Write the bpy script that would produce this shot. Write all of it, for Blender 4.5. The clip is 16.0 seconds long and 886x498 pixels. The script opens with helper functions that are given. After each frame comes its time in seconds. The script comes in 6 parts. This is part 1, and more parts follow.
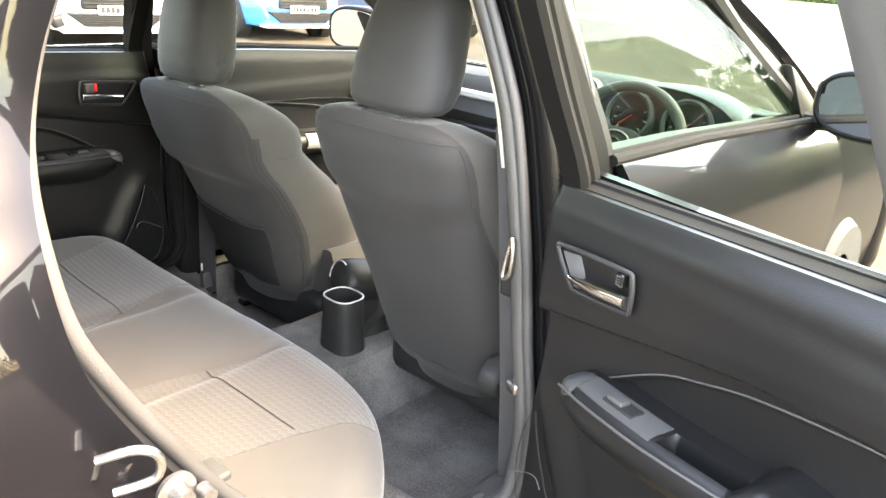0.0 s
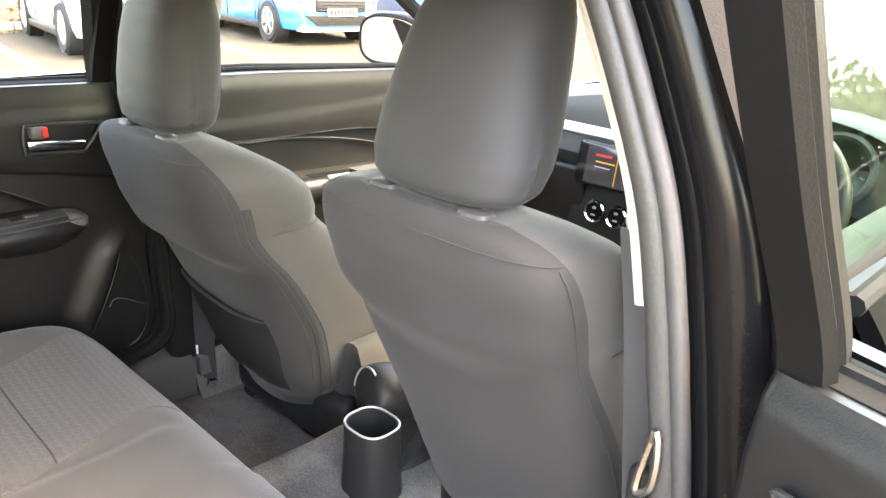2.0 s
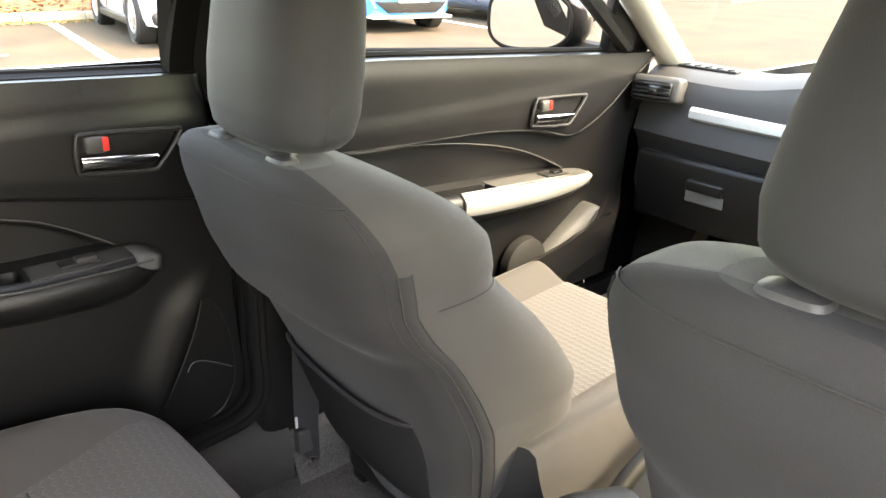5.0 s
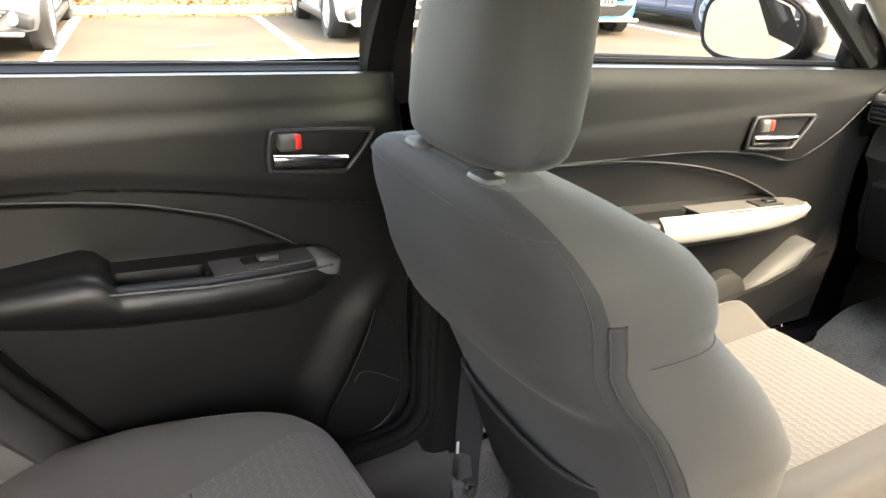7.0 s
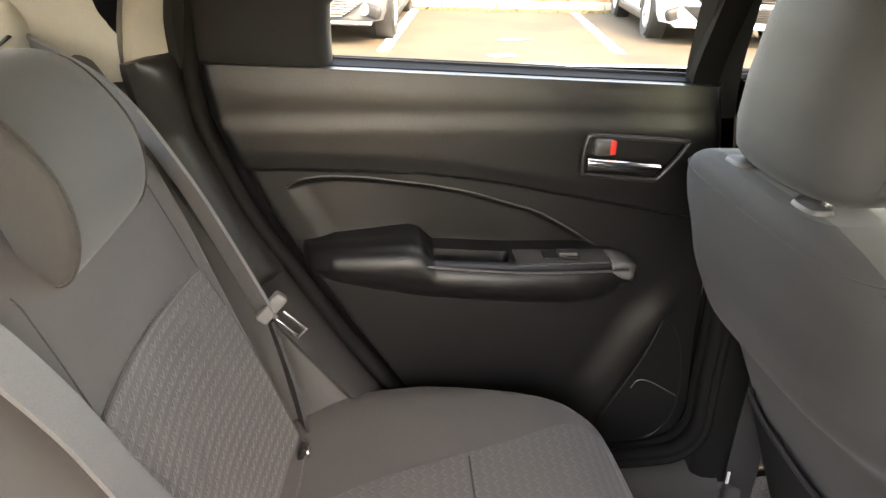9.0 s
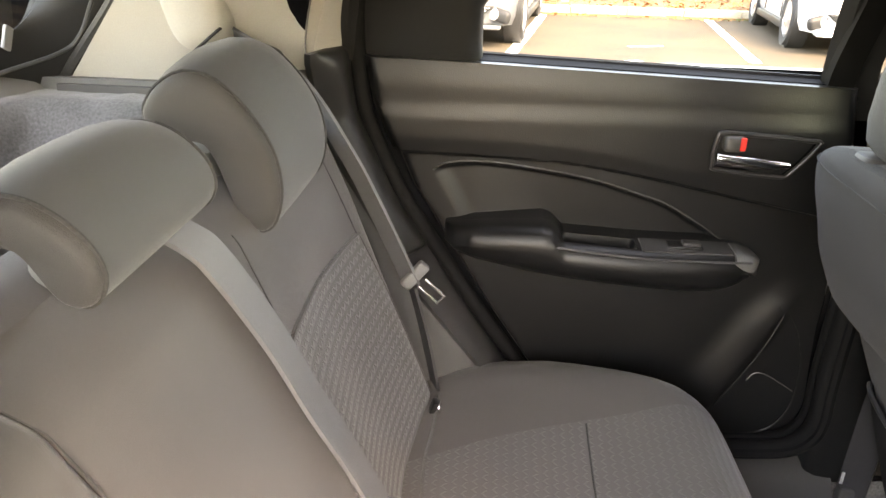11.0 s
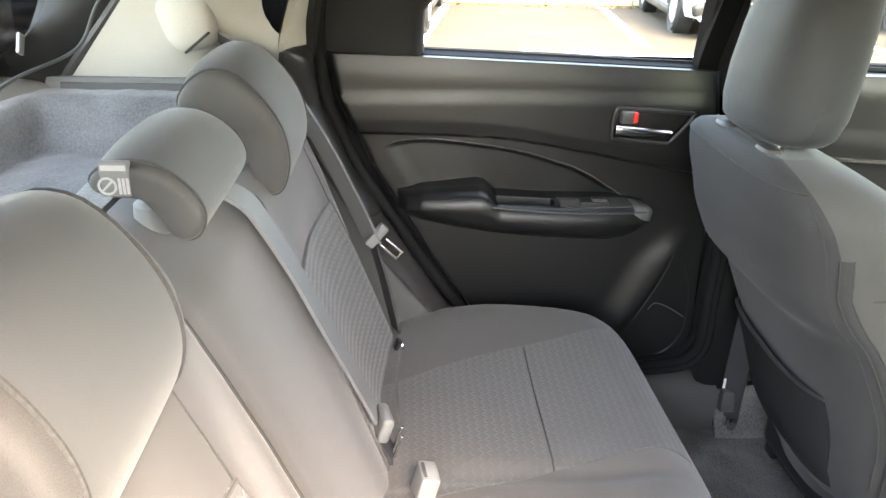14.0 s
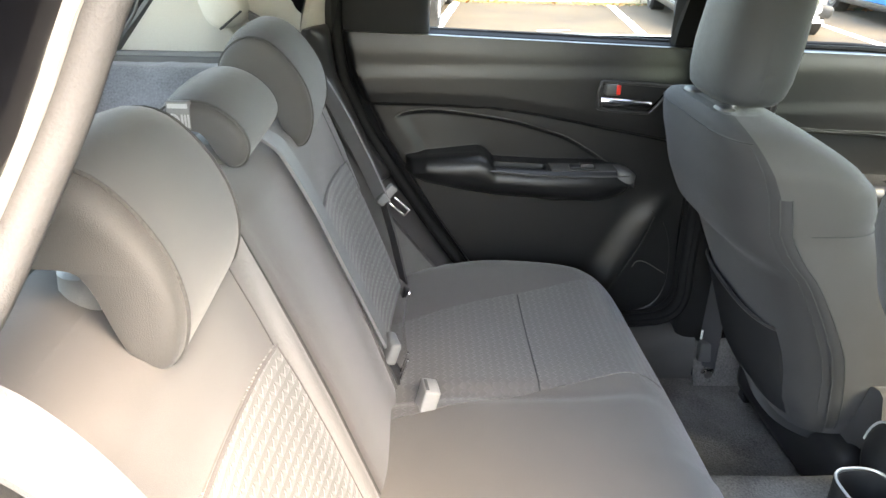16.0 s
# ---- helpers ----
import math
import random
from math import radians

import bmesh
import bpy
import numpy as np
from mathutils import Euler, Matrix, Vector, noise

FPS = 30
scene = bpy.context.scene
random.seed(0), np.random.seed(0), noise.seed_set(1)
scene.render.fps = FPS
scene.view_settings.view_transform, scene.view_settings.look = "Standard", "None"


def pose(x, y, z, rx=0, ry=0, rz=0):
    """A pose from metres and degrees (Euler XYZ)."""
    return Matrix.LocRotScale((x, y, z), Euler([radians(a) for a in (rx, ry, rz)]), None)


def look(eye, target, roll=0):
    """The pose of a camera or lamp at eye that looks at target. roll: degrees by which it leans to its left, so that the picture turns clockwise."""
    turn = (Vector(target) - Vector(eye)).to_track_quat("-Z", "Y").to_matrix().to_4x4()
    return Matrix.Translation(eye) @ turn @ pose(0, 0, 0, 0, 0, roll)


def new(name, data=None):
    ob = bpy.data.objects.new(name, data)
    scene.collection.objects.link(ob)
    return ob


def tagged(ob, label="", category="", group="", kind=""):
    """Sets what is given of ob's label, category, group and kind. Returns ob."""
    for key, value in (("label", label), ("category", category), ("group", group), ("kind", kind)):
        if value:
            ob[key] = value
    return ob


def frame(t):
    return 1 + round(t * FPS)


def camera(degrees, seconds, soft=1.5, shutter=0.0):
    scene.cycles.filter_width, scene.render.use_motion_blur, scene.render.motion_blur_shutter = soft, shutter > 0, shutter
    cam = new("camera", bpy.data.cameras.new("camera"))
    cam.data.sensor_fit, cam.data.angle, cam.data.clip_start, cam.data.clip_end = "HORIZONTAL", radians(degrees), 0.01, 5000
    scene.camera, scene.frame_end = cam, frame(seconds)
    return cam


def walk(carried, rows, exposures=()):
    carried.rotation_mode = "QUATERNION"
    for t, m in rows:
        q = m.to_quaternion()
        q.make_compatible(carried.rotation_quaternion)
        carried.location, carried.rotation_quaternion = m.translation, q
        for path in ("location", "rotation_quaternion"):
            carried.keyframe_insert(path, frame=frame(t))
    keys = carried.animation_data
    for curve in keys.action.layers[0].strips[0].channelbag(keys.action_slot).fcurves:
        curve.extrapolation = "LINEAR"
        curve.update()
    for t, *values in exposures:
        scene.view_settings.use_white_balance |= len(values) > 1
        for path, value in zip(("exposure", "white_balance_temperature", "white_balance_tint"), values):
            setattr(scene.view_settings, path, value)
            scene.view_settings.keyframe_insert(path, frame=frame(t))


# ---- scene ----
cam = camera(61.6, 16.0)
PATH = [
    (0, (1.293, -0.932, 1.301), (0.085, 0.496, 0.592), 4.1),
    (0.5, (1.188, -0.832, 1.29), (-0.037, 0.582, 0.581), 4.0),
    (1, (1.09, -0.701, 1.298), (-0.139, 0.703, 0.577), 3.5),
    (1.5, (0.999, -0.62, 1.303), (-0.243, 0.765, 0.57), 3.3),
    (2, (0.895, -0.551, 1.29), (-0.393, 0.8, 0.572), 2.6),
    (2.5, (0.752, -0.516, 1.297), (-0.533, 0.831, 0.568), 2.9),
    (3, (0.638, -0.438, 1.265), (-0.675, 0.885, 0.54), 2.6),
    (3.5, (0.557, -0.393, 1.247), (-0.781, 0.901, 0.518), 2.7),
    (4, (0.511, -0.371, 1.223), (-0.87, 0.876, 0.491), 2.6),
    (4.2, (0.499, -0.399, 1.228), (-0.861, 0.866, 0.486), 1.9),
    (6.3, (0.301, -0.349, 1.194), (-1.207, 0.726, 0.441), 2.3),
    (6.5, (0.299, -0.35, 1.198), (-1.237, 0.684, 0.442), 2.4),
    (7, (0.301, -0.357, 1.205), (-1.322, 0.531, 0.443), 2.4),
    (7.5, (0.311, -0.368, 1.21), (-1.389, 0.354, 0.441), 2.4),
    (8, (0.318, -0.378, 1.215), (-1.442, 0.168, 0.439), 2.4),
    (8.5, (0.324, -0.384, 1.219), (-1.479, -0.02, 0.433), 2.2),
    (9, (0.329, -0.392, 1.225), (-1.498, -0.217, 0.429), 1.9),
    (9.5, (0.339, -0.404, 1.228), (-1.489, -0.41, 0.415), 1.7),
    (9.7, (0.35, -0.414, 1.221), (-1.483, -0.449, 0.419), 1.6),
    (12, (0.508, -0.433, 1.239), (-1.317, -0.583, 0.434), 1.6),
    (12.5, (0.544, -0.443, 1.246), (-1.282, -0.567, 0.44), 1.6),
    (13, (0.586, -0.452, 1.259), (-1.242, -0.524, 0.451), 1.6),
    (13.5, (0.624, -0.481, 1.266), (-1.205, -0.453, 0.458), 1.7),
    (14, (0.672, -0.492, 1.272), (-1.153, -0.381, 0.462), 1.7),
    (14.5, (0.737, -0.492, 1.267), (-1.088, -0.372, 0.457), 1.7),
    (15, (0.78, -0.492, 1.256), (-1.045, -0.393, 0.444), 1.7),
    (15.5, (0.818, -0.48, 1.257), (-1.007, -0.397, 0.444), 1.6),
    (16, (0.858, -0.486, 1.261), (-0.968, -0.401, 0.449), 1.6),
]
walk(cam, [(t, look(eye, target, roll)) for t, eye, target, roll in PATH],
     exposures=[(0, 5.08, 9800, 16), (2.3, 5.40, 10000, 19), (3, 4.88, 10300, 19), (7, 5.08, 10000, 19), (9.5, 5.12, 11000, 22), (12.5, 5.02, 10500, 20), (13.8, 5.28, 9000, 17), (14.5, 5.24, 8700, 14), (16, 4.92, 8400, 13)])

# ---- world and light ----
SUN_EL = 50.0      # degrees
world = bpy.data.worlds.new("sky")
scene.world = world
world.use_nodes = True
wt = world.node_tree
sky = wt.nodes.new("ShaderNodeTexSky")
sky.sky_type = 'NISHITA'
sky.sun_disc = False
sky.sun_elevation = radians(SUN_EL)
sky.sun_rotation = radians(56.0)
sky.dust_density = 1.5
sky.air_density = 1.0
wt.links.new(sky.outputs[0], wt.nodes["Background"].inputs[0])
wt.nodes["Background"].inputs[1].default_value = 0.15

sun_data = bpy.data.lights.new("sun", 'SUN')
sun_data.energy = 0.5
sun_data.angle = radians(32.0)
sun_data.color = (1.0, 0.95, 0.87)
sun = new("sun", sun_data)
sun.matrix_basis = look((15.4, 10.4, 22.1), (0, 0, 0))


# ---- materials ----
def material(name):
    m = bpy.data.materials.new(name)
    m.use_nodes = True
    return m, m.node_tree, m.node_tree.nodes["Principled BSDF"]


def surface(name, color, rough=0.6, metal=0.0, var=0.12, scale=6.0, bump=0.0, bump_scale=400.0, spec=0.5, coat=0.0,
            sheen=0.0, second=None, kind="noise", rough_var=0.08, stretch=(1, 1, 1)):
    """A procedural surface with a broad and a fine variation and fine relief."""
    m, t, b = material(name)
    L, N = t.links.new, t.nodes.new
    co = N("ShaderNodeTexCoord")
    mp = N("ShaderNodeMapping")
    mp.inputs["Scale"].default_value = stretch
    L(co.outputs["Object"], mp.inputs[0])
    broad = N("ShaderNodeTexNoise")
    broad.inputs["Scale"].default_value = scale
    broad.inputs["Detail"].default_value = 5
    L(mp.outputs[0], broad.inputs["Vector"])
    fine = N("ShaderNodeTexNoise")
    fine.inputs["Scale"].default_value = bump_scale
    fine.inputs["Detail"].default_value = 3
    L(mp.outputs[0], fine.inputs["Vector"])
    mix = N("ShaderNodeMix")
    mix.data_type = 'RGBA'
    c2 = second or tuple(min(1.0, c * (1 + 2.2 * var)) for c in color)
    c1 = tuple(c * (1 - var) for c in color)
    mix.inputs[6].default_value = (*c1, 1)
    mix.inputs[7].default_value = (*c2, 1)
    ramp = N("ShaderNodeMapRange")
    ramp.inputs["From Min"].default_value = 0.3
    ramp.inputs["From Max"].default_value = 0.7
    add = N("ShaderNodeMath")
    add.operation = 'ADD'
    half = N("ShaderNodeMath")
    half.operation = 'MULTIPLY'
    half.inputs[1].default_value = 0.5
    half2 = N("ShaderNodeMath")
    half2.operation = 'MULTIPLY'
    half2.inputs[1].default_value = 0.5
    L(broad.outputs[0], half.inputs[0])
    L(fine.outputs[0], half2.inputs[0])
    L(half.outputs[0], add.inputs[0])
    L(half2.outputs[0], add.inputs[1])
    L(add.outputs[0], ramp.inputs[0])
    L(ramp.outputs[0], mix.inputs[0])
    L(mix.outputs[2], b.inputs["Base Color"])
    rr = N("ShaderNodeMapRange")
    rr.inputs["To Min"].default_value = max(0.0, rough - rough_var)
    rr.inputs["To Max"].default_value = min(1.0, rough + rough_var)
    L(broad.outputs[0], rr.inputs[0])
    L(rr.outputs[0], b.inputs["Roughness"])
    b.inputs["Metallic"].default_value = metal
    b.inputs["Specular IOR Level"].default_value = spec
    b.inputs["Coat Weight"].default_value = coat
    b.inputs["Coat Roughness"].default_value = 0.03
    b.inputs["Sheen Weight"].default_value = sheen
    b.inputs["Sheen Roughness"].default_value = 0.4
    if bump:
        bp = N("ShaderNodeBump")
        bp.inputs["Strength"].default_value = bump
        bp.inputs["Distance"].default_value = 0.002
        L(fine.outputs[0], bp.inputs["Height"])
        L(bp.outputs[0], b.inputs["Normal"])
    return m


def woven(name, color, swap="XY", size=0.012, depth=0.6, light=1.7):
    """Embossed upholstery: offset rows of small pressed chevrons in a fine weave."""
    m, t, b = material(name)
    L, N = t.links.new, t.nodes.new

    def op(kind, a, c=None, d=None):
        n = N("ShaderNodeMath")
        n.operation = kind
        for k, v in enumerate((a, c, d)):
            if v is None:
                continue
            if isinstance(v, (int, float)):
                n.inputs[k].default_value = v
            else:
                L(v, n.inputs[k])
        return n.outputs[0]
    co = N("ShaderNodeTexCoord")
    warp = N("ShaderNodeTexNoise")
    warp.inputs["Scale"].default_value = 60
    L(co.outputs["Object"], warp.inputs["Vector"])
    sep = N("ShaderNodeSeparateXYZ")
    L(co.outputs["Object"], sep.inputs[0])
    u = op('DIVIDE', sep.outputs[swap[0]], size * 1.15)
    v = op('DIVIDE', sep.outputs[swap[1]], size)
    u = op('ADD', u, op('MULTIPLY', warp.outputs[0], 0.25))
    v = op('ADD', v, op('MULTIPLY', warp.outputs[0], 0.25))
    row = op('FLOOR', v)
    fx = op('FRACT', op('ADD', u, op('MULTIPLY', row, 0.5)))
    fy = op('FRACT', v)
    arm = op('ABSOLUTE', op('SUBTRACT', fx, 0.5))
    away = op('ABSOLUTE', op('SUBTRACT', fy, op('MULTIPLY_ADD', arm, 0.95, 0.22)))
    near = N("ShaderNodeMapRange")
    near.interpolation_type = 'SMOOTHSTEP'
    near.inputs["From Min"].default_value = 0.05
    near.inputs["From Max"].default_value = 0.20
    near.inputs["To Min"].default_value = 1.0
    near.inputs["To Max"].default_value = 0.0
    L(away, near.inputs[0])
    cut = N("ShaderNodeMapRange")
    cut.inputs["From Min"].default_value = 0.36
    cut.inputs["From Max"].default_value = 0.46
    cut.inputs["To Min"].default_value = 1.0
    cut.inputs["To Max"].default_value = 0.0
    L(arm, cut.inputs[0])
    mark = op('MULTIPLY', near.outputs[0], cut.outputs[0])
    broad = N("ShaderNodeTexNoise")
    broad.inputs["Scale"].default_value = 9
    L(co.outputs["Object"], broad.inputs["Vector"])
    strength = N("ShaderNodeMapRange")
    strength.inputs["From Min"].default_value = 0.35
    strength.inputs["From Max"].default_value = 0.65
    strength.inputs["To Min"].default_value = 0.55
    L(broad.outputs[0], strength.inputs[0])
    mix = N("ShaderNodeMix")
    mix.data_type = 'RGBA'
    mix.inputs[6].default_value = (*color, 1)
    mix.inputs[7].default_value = (*[c * light for c in color], 1)
    L(op('MULTIPLY', mark, strength.outputs[0]), mix.inputs[0])
    L(mix.outputs[2], b.inputs["Base Color"])
    fine = N("ShaderNodeTexNoise")
    fine.inputs["Scale"].default_value = 1200
    L(co.outputs["Object"], fine.inputs["Vector"])
    swell = op('MULTIPLY', op('SINE', op('MULTIPLY', fy, math.pi)), 0.5)
    bp = N("ShaderNodeBump")
    bp.inputs["Strength"].default_value = depth
    bp.inputs["Distance"].default_value = 0.0022
    L(op('ADD', op('MULTIPLY_ADD', fine.outputs[0], 0.15, swell), mark), bp.inputs["Height"])
    L(bp.outputs[0], b.inputs["Normal"])
    b.inputs["Roughness"].default_value = 0.72
    b.inputs["Sheen Weight"].default_value = 0.25
    b.inputs["Specular IOR Level"].default_value = 0.35
    return m


def clear_glass(name, tint=(0.92, 0.97, 0.94), gloss=1.0):
    m, t, b = material(name)
    t.nodes.remove(b)
    N, L = t.nodes.new, t.links.new
    tr = N("ShaderNodeBsdfTransparent")
    tr.inputs[0].default_value = (*tint, 1)
    gl = N("ShaderNodeBsdfGlossy")
    gl.inputs["Roughness"].default_value = 0.01
    fr = N("ShaderNodeLayerWeight")
    fr.inputs[0].default_value = 0.5
    pw = N("ShaderNodeMath")
    pw.operation = 'POWER'
    pw.inputs[1].default_value = 5.0
    L(fr.outputs["Facing"], pw.inputs[0])
    ml = N("ShaderNodeMath")
    ml.operation = 'MULTIPLY_ADD'
    ml.inputs[1].default_value = 0.6 * gloss
    ml.inputs[2].default_value = 0.045 * gloss
    mx = N("ShaderNodeMixShader")
    L(pw.outputs[0], ml.inputs[0])
    L(ml.outputs[0], mx.inputs[0])
    L(tr.outputs[0], mx.inputs[1])
    L(gl.outputs[0], mx.inputs[2])
    L(mx.outputs[0], t.nodes["Material Output"].inputs[0])
    return m


M = {}
M["plastic"] = surface("soft_black_plastic", (0.0085, 0.0085, 0.0088), 0.34, var=0.12, scale=3, bump=0.16, bump_scale=600, spec=0.40)
M["plastic_dark"] = surface("hard_black_plastic", (0.020, 0.020, 0.020), 0.48, var=0.1, scale=4, bump=0.2, bump_scale=800, spec=0.3)
M["plastic_mid"] = surface("mid_grey_trim_plastic", (0.075, 0.074, 0.072), 0.5, var=0.07, scale=3, bump=0.15, bump_scale=700, spec=0.35)
M["plastic_grey"] = surface("grey_trim_plastic", (0.16, 0.16, 0.155), 0.5, var=0.06, scale=3, bump=0.15, bump_scale=700)
M["plastic_satin"] = surface("satin_dark_plastic", (0.07, 0.068, 0.065), 0.33, var=0.08, scale=5, bump=0.1, bump_scale=800)
M["plastic_frame"] = surface("matt_door_frame", (0.007, 0.0068, 0.0067), 0.6, var=0.1, scale=4, bump=0.2, bump_scale=500, spec=0.12)
M["plastic_pale"] = surface("pale_grey_trim_plastic", (0.25, 0.245, 0.235), 0.42, var=0.05, scale=4, bump=0.12, bump_scale=700)
M["pillar_black"] = surface("satin_black_pillar", (0.006, 0.006, 0.0065), 0.22, var=0.1, scale=3, rough_var=0.05, spec=0.25)
# black seal rubber with its highlights put into the colour, open side only
M["seal_lit"] = surface("lit_seal_rubber", (0.05, 0.049, 0.048), 0.5, var=0.12, scale=9, bump=0.25, bump_scale=200)
M["piano"] = surface("gloss_black_plastic", (0.008, 0.008, 0.008), 0.12, var=0.05, scale=3, rough_var=0.03)
M["silver"] = surface("satin_silver_plastic", (0.62, 0.62, 0.6), 0.38, metal=0.55, var=0.05, scale=5)
M["chrome"] = surface("chrome", (0.75, 0.75, 0.75), 0.1, metal=1.0, var=0.03, scale=8, rough_var=0.04)
M["steel"] = surface("zinc_steel", (0.5, 0.5, 0.48), 0.3, metal=1.0, var=0.15, scale=60)
M["steel_dull"] = surface("dull_zinc_steel", (0.22, 0.21, 0.20), 0.42, metal=0.9, var=0.2, scale=60)
M["fabric"] = surface("seat_fabric", (0.075, 0.070, 0.068), 0.85, var=0.1, scale=5, bump=0.25, bump_scale=1500, sheen=0.3, spec=0.2)
# front seat backs: the seat fabric darkened, shade put into its colour
M["fabric_shaded"] = surface("shaded_seat_back_fabric", (0.036, 0.035, 0.035), 0.85, var=0.16, scale=5, bump=0.3, bump_scale=1500, sheen=0.08, spec=0.2)
# front headrests: darker than the rear ones, their shade put into the colour
M["rest_shaded"] = surface("shaded_headrest_fabric", (0.030, 0.031, 0.033), 0.7, var=0.12, scale=6, bump=0.25, bump_scale=1500, sheen=0.08, spec=0.35)
M["fabric_bench"] = surface("bench_fabric", (0.089, 0.082, 0.076), 0.85, var=0.1, scale=5, bump=0.25, bump_scale=1500, sheen=0.3, spec=0.2)
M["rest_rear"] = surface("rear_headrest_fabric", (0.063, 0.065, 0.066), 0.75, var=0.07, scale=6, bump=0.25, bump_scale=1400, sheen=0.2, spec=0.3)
# headrest ends: rear headrest fabric with the far ends' shade in its colour
M["rest_cap"] = surface("shaded_headrest_end", (0.050, 0.048, 0.046), 0.65, var=0.1, scale=6, bump=0.3, bump_scale=1000, sheen=0.15, spec=0.35)
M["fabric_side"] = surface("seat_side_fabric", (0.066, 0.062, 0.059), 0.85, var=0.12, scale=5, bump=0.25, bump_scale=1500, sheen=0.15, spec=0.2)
# near black: the shadow low on the seat back is put into this colour
M["pocket"] = surface("shaded_pocket_knit", (0.016, 0.016, 0.017), 0.9, var=0.15, scale=8, bump=0.3, bump_scale=900, spec=0.15)
M["trim_dark"] = surface("dark_satin_trim", (0.026, 0.025, 0.025), 0.34, var=0.1, scale=5, bump=0.12, bump_scale=800, spec=0.45)
M["trim_side"] = surface("dark_side_trim", (0.055, 0.053, 0.054), 0.45, var=0.1, scale=5, bump=0.12, bump_scale=800, spec=0.4)
M["seam"] = surface("stitched_seam", (0.035, 0.034, 0.033), 0.9, var=0.3, scale=300)
M["emboss_flat"] = woven("embossed_fabric_flat", (0.084, 0.078, 0.073), "XY", 0.0135, 0.28, 1.25)
M["emboss_back"] = woven("embossed_fabric_upright", (0.080, 0.078, 0.075), "XZ", 0.0140, 0.6, 1.6)
M["carpet"] = surface("floor_carpet", (0.105, 0.100, 0.094), 0.95, var=0.45, scale=12, bump=1.0, bump_scale=260, spec=0.1)
M["fleece"] = surface("parcel_shelf_felt", (0.150, 0.149, 0.147), 0.95, var=0.3, scale=13, bump=0.5, bump_scale=260, sheen=0.4, spec=0.1)
M["beige"] = surface("pale_pillar_trim", (0.46, 0.44, 0.39), 0.6, var=0.05, scale=3, bump=0.15, bump_scale=600)
M["headliner"] = surface("pale_headlining", (0.55, 0.54, 0.5), 0.9, var=0.05, scale=4, bump=0.3, bump_scale=500)
M["belt"] = surface("belt_webbing", (0.138, 0.138, 0.139), 0.6, var=0.12, scale=5, bump=0.4, bump_scale=900, stretch=(1, 1, 0.2))
M["belt_dark"] = surface("dark_belt_webbing", (0.035, 0.034, 0.036), 0.65, var=0.12, scale=5, bump=0.4, bump_scale=900)
M["rubber"] = surface("door_seal_rubber", (0.008, 0.008, 0.008), 0.75, var=0.15, scale=10, bump=0.2, bump_scale=300, spec=0.12)
M["rubber_grey"] = surface("grey_and_lit_rubber", (0.045, 0.044, 0.043), 0.42, var=0.15, scale=8, bump=0.3, bump_scale=200)
M["seal_grey"] = surface("grey_flocked_seal", (0.048, 0.046, 0.044), 0.75, var=0.1, scale=10, bump=0.3, bump_scale=500)
M["paint_black"] = surface("black_car_paint", (0.004, 0.004, 0.005), 0.3, var=0.1, scale=2, coat=0.42, spec=0.05, rough_var=0.02)
M["paint_white"] = surface("white_car_paint", (0.78, 0.79, 0.8), 0.3, var=0.03, scale=2, coat=1.0, rough_var=0.03)
M["paint_blue"] = surface("bright_blue_car_paint", (0.0, 0.27, 0.78), 0.3, var=0.05, scale=2, coat=1.0, rough_var=0.03)
M["paint_navy"] = surface("grey_blue_car_paint", (0.10, 0.12, 0.16), 0.3, var=0.06, scale=2, coat=1.0, rough_var=0.03)
M["paint_grey"] = surface("dark_grey_car_paint", (0.09, 0.095, 0.1), 0.35, var=0.08, scale=2, coat=0.8, rough_var=0.03)
M["red"] = surface("red_marker", (0.75, 0.03, 0.02), 0.45, var=0.05)
M["white"] = surface("white_plastic", (0.75, 0.75, 0.73), 0.5, var=0.05)
M["label_white"] = surface("printed_white_cloth", (0.32, 0.32, 0.32), 0.7, var=0.08, scale=40)
M["label_grey"] = surface("printed_grey_cloth", (0.13, 0.13, 0.13), 0.7, var=0.1, scale=40)
M["amber"] = surface("amber_print", (0.8, 0.33, 0.03), 0.5, var=0.05)
M["tyre"] = surface("tyre_rubber", (0.025, 0.025, 0.025), 0.8, var=0.3, scale=20, bump=0.4, bump_scale=120)
M["alloy"] = surface("alloy_wheel", (0.55, 0.55, 0.56), 0.3, metal=0.9, var=0.08, scale=8)
M["lamp"] = surface("lamp_lens", (0.55, 0.58, 0.6), 0.1, metal=0.6, var=0.25, scale=30, coat=1.0)
M["car_glass"] = surface("dark_car_window", (0.012, 0.015, 0.017), 0.05, var=0.05, coat=1.0, rough_var=0.02)
M["plate"] = surface("number_plate_white", (0.8, 0.8, 0.78), 0.4, var=0.03)
M["plate_ink"] = surface("number_plate_black", (0.02, 0.02, 0.02), 0.5, var=0.05)
M["asphalt"] = surface("worn_asphalt", (0.046, 0.038, 0.029), 0.8, var=0.3, scale=0.9, bump=0.8, bump_scale=60,
                       second=(0.100, 0.080, 0.054), spec=0.12, rough_var=0.1)
M["line"] = surface("worn_white_line_paint", (0.62, 0.60, 0.55), 0.75, var=0.35, scale=14, bump=0.5, bump_scale=80)
M["kerb"] = surface("concrete_kerb", (0.33, 0.29, 0.23), 0.9, var=0.3, scale=7, bump=0.6, bump_scale=90)
M["soil"] = surface("leafy_soil", (0.10, 0.06, 0.03), 0.95, var=0.5, scale=9, bump=1.0, bump_scale=40)
M["leaf"] = surface("fallen_leaf", (0.22, 0.10, 0.035), 0.8, var=0.5, scale=3)
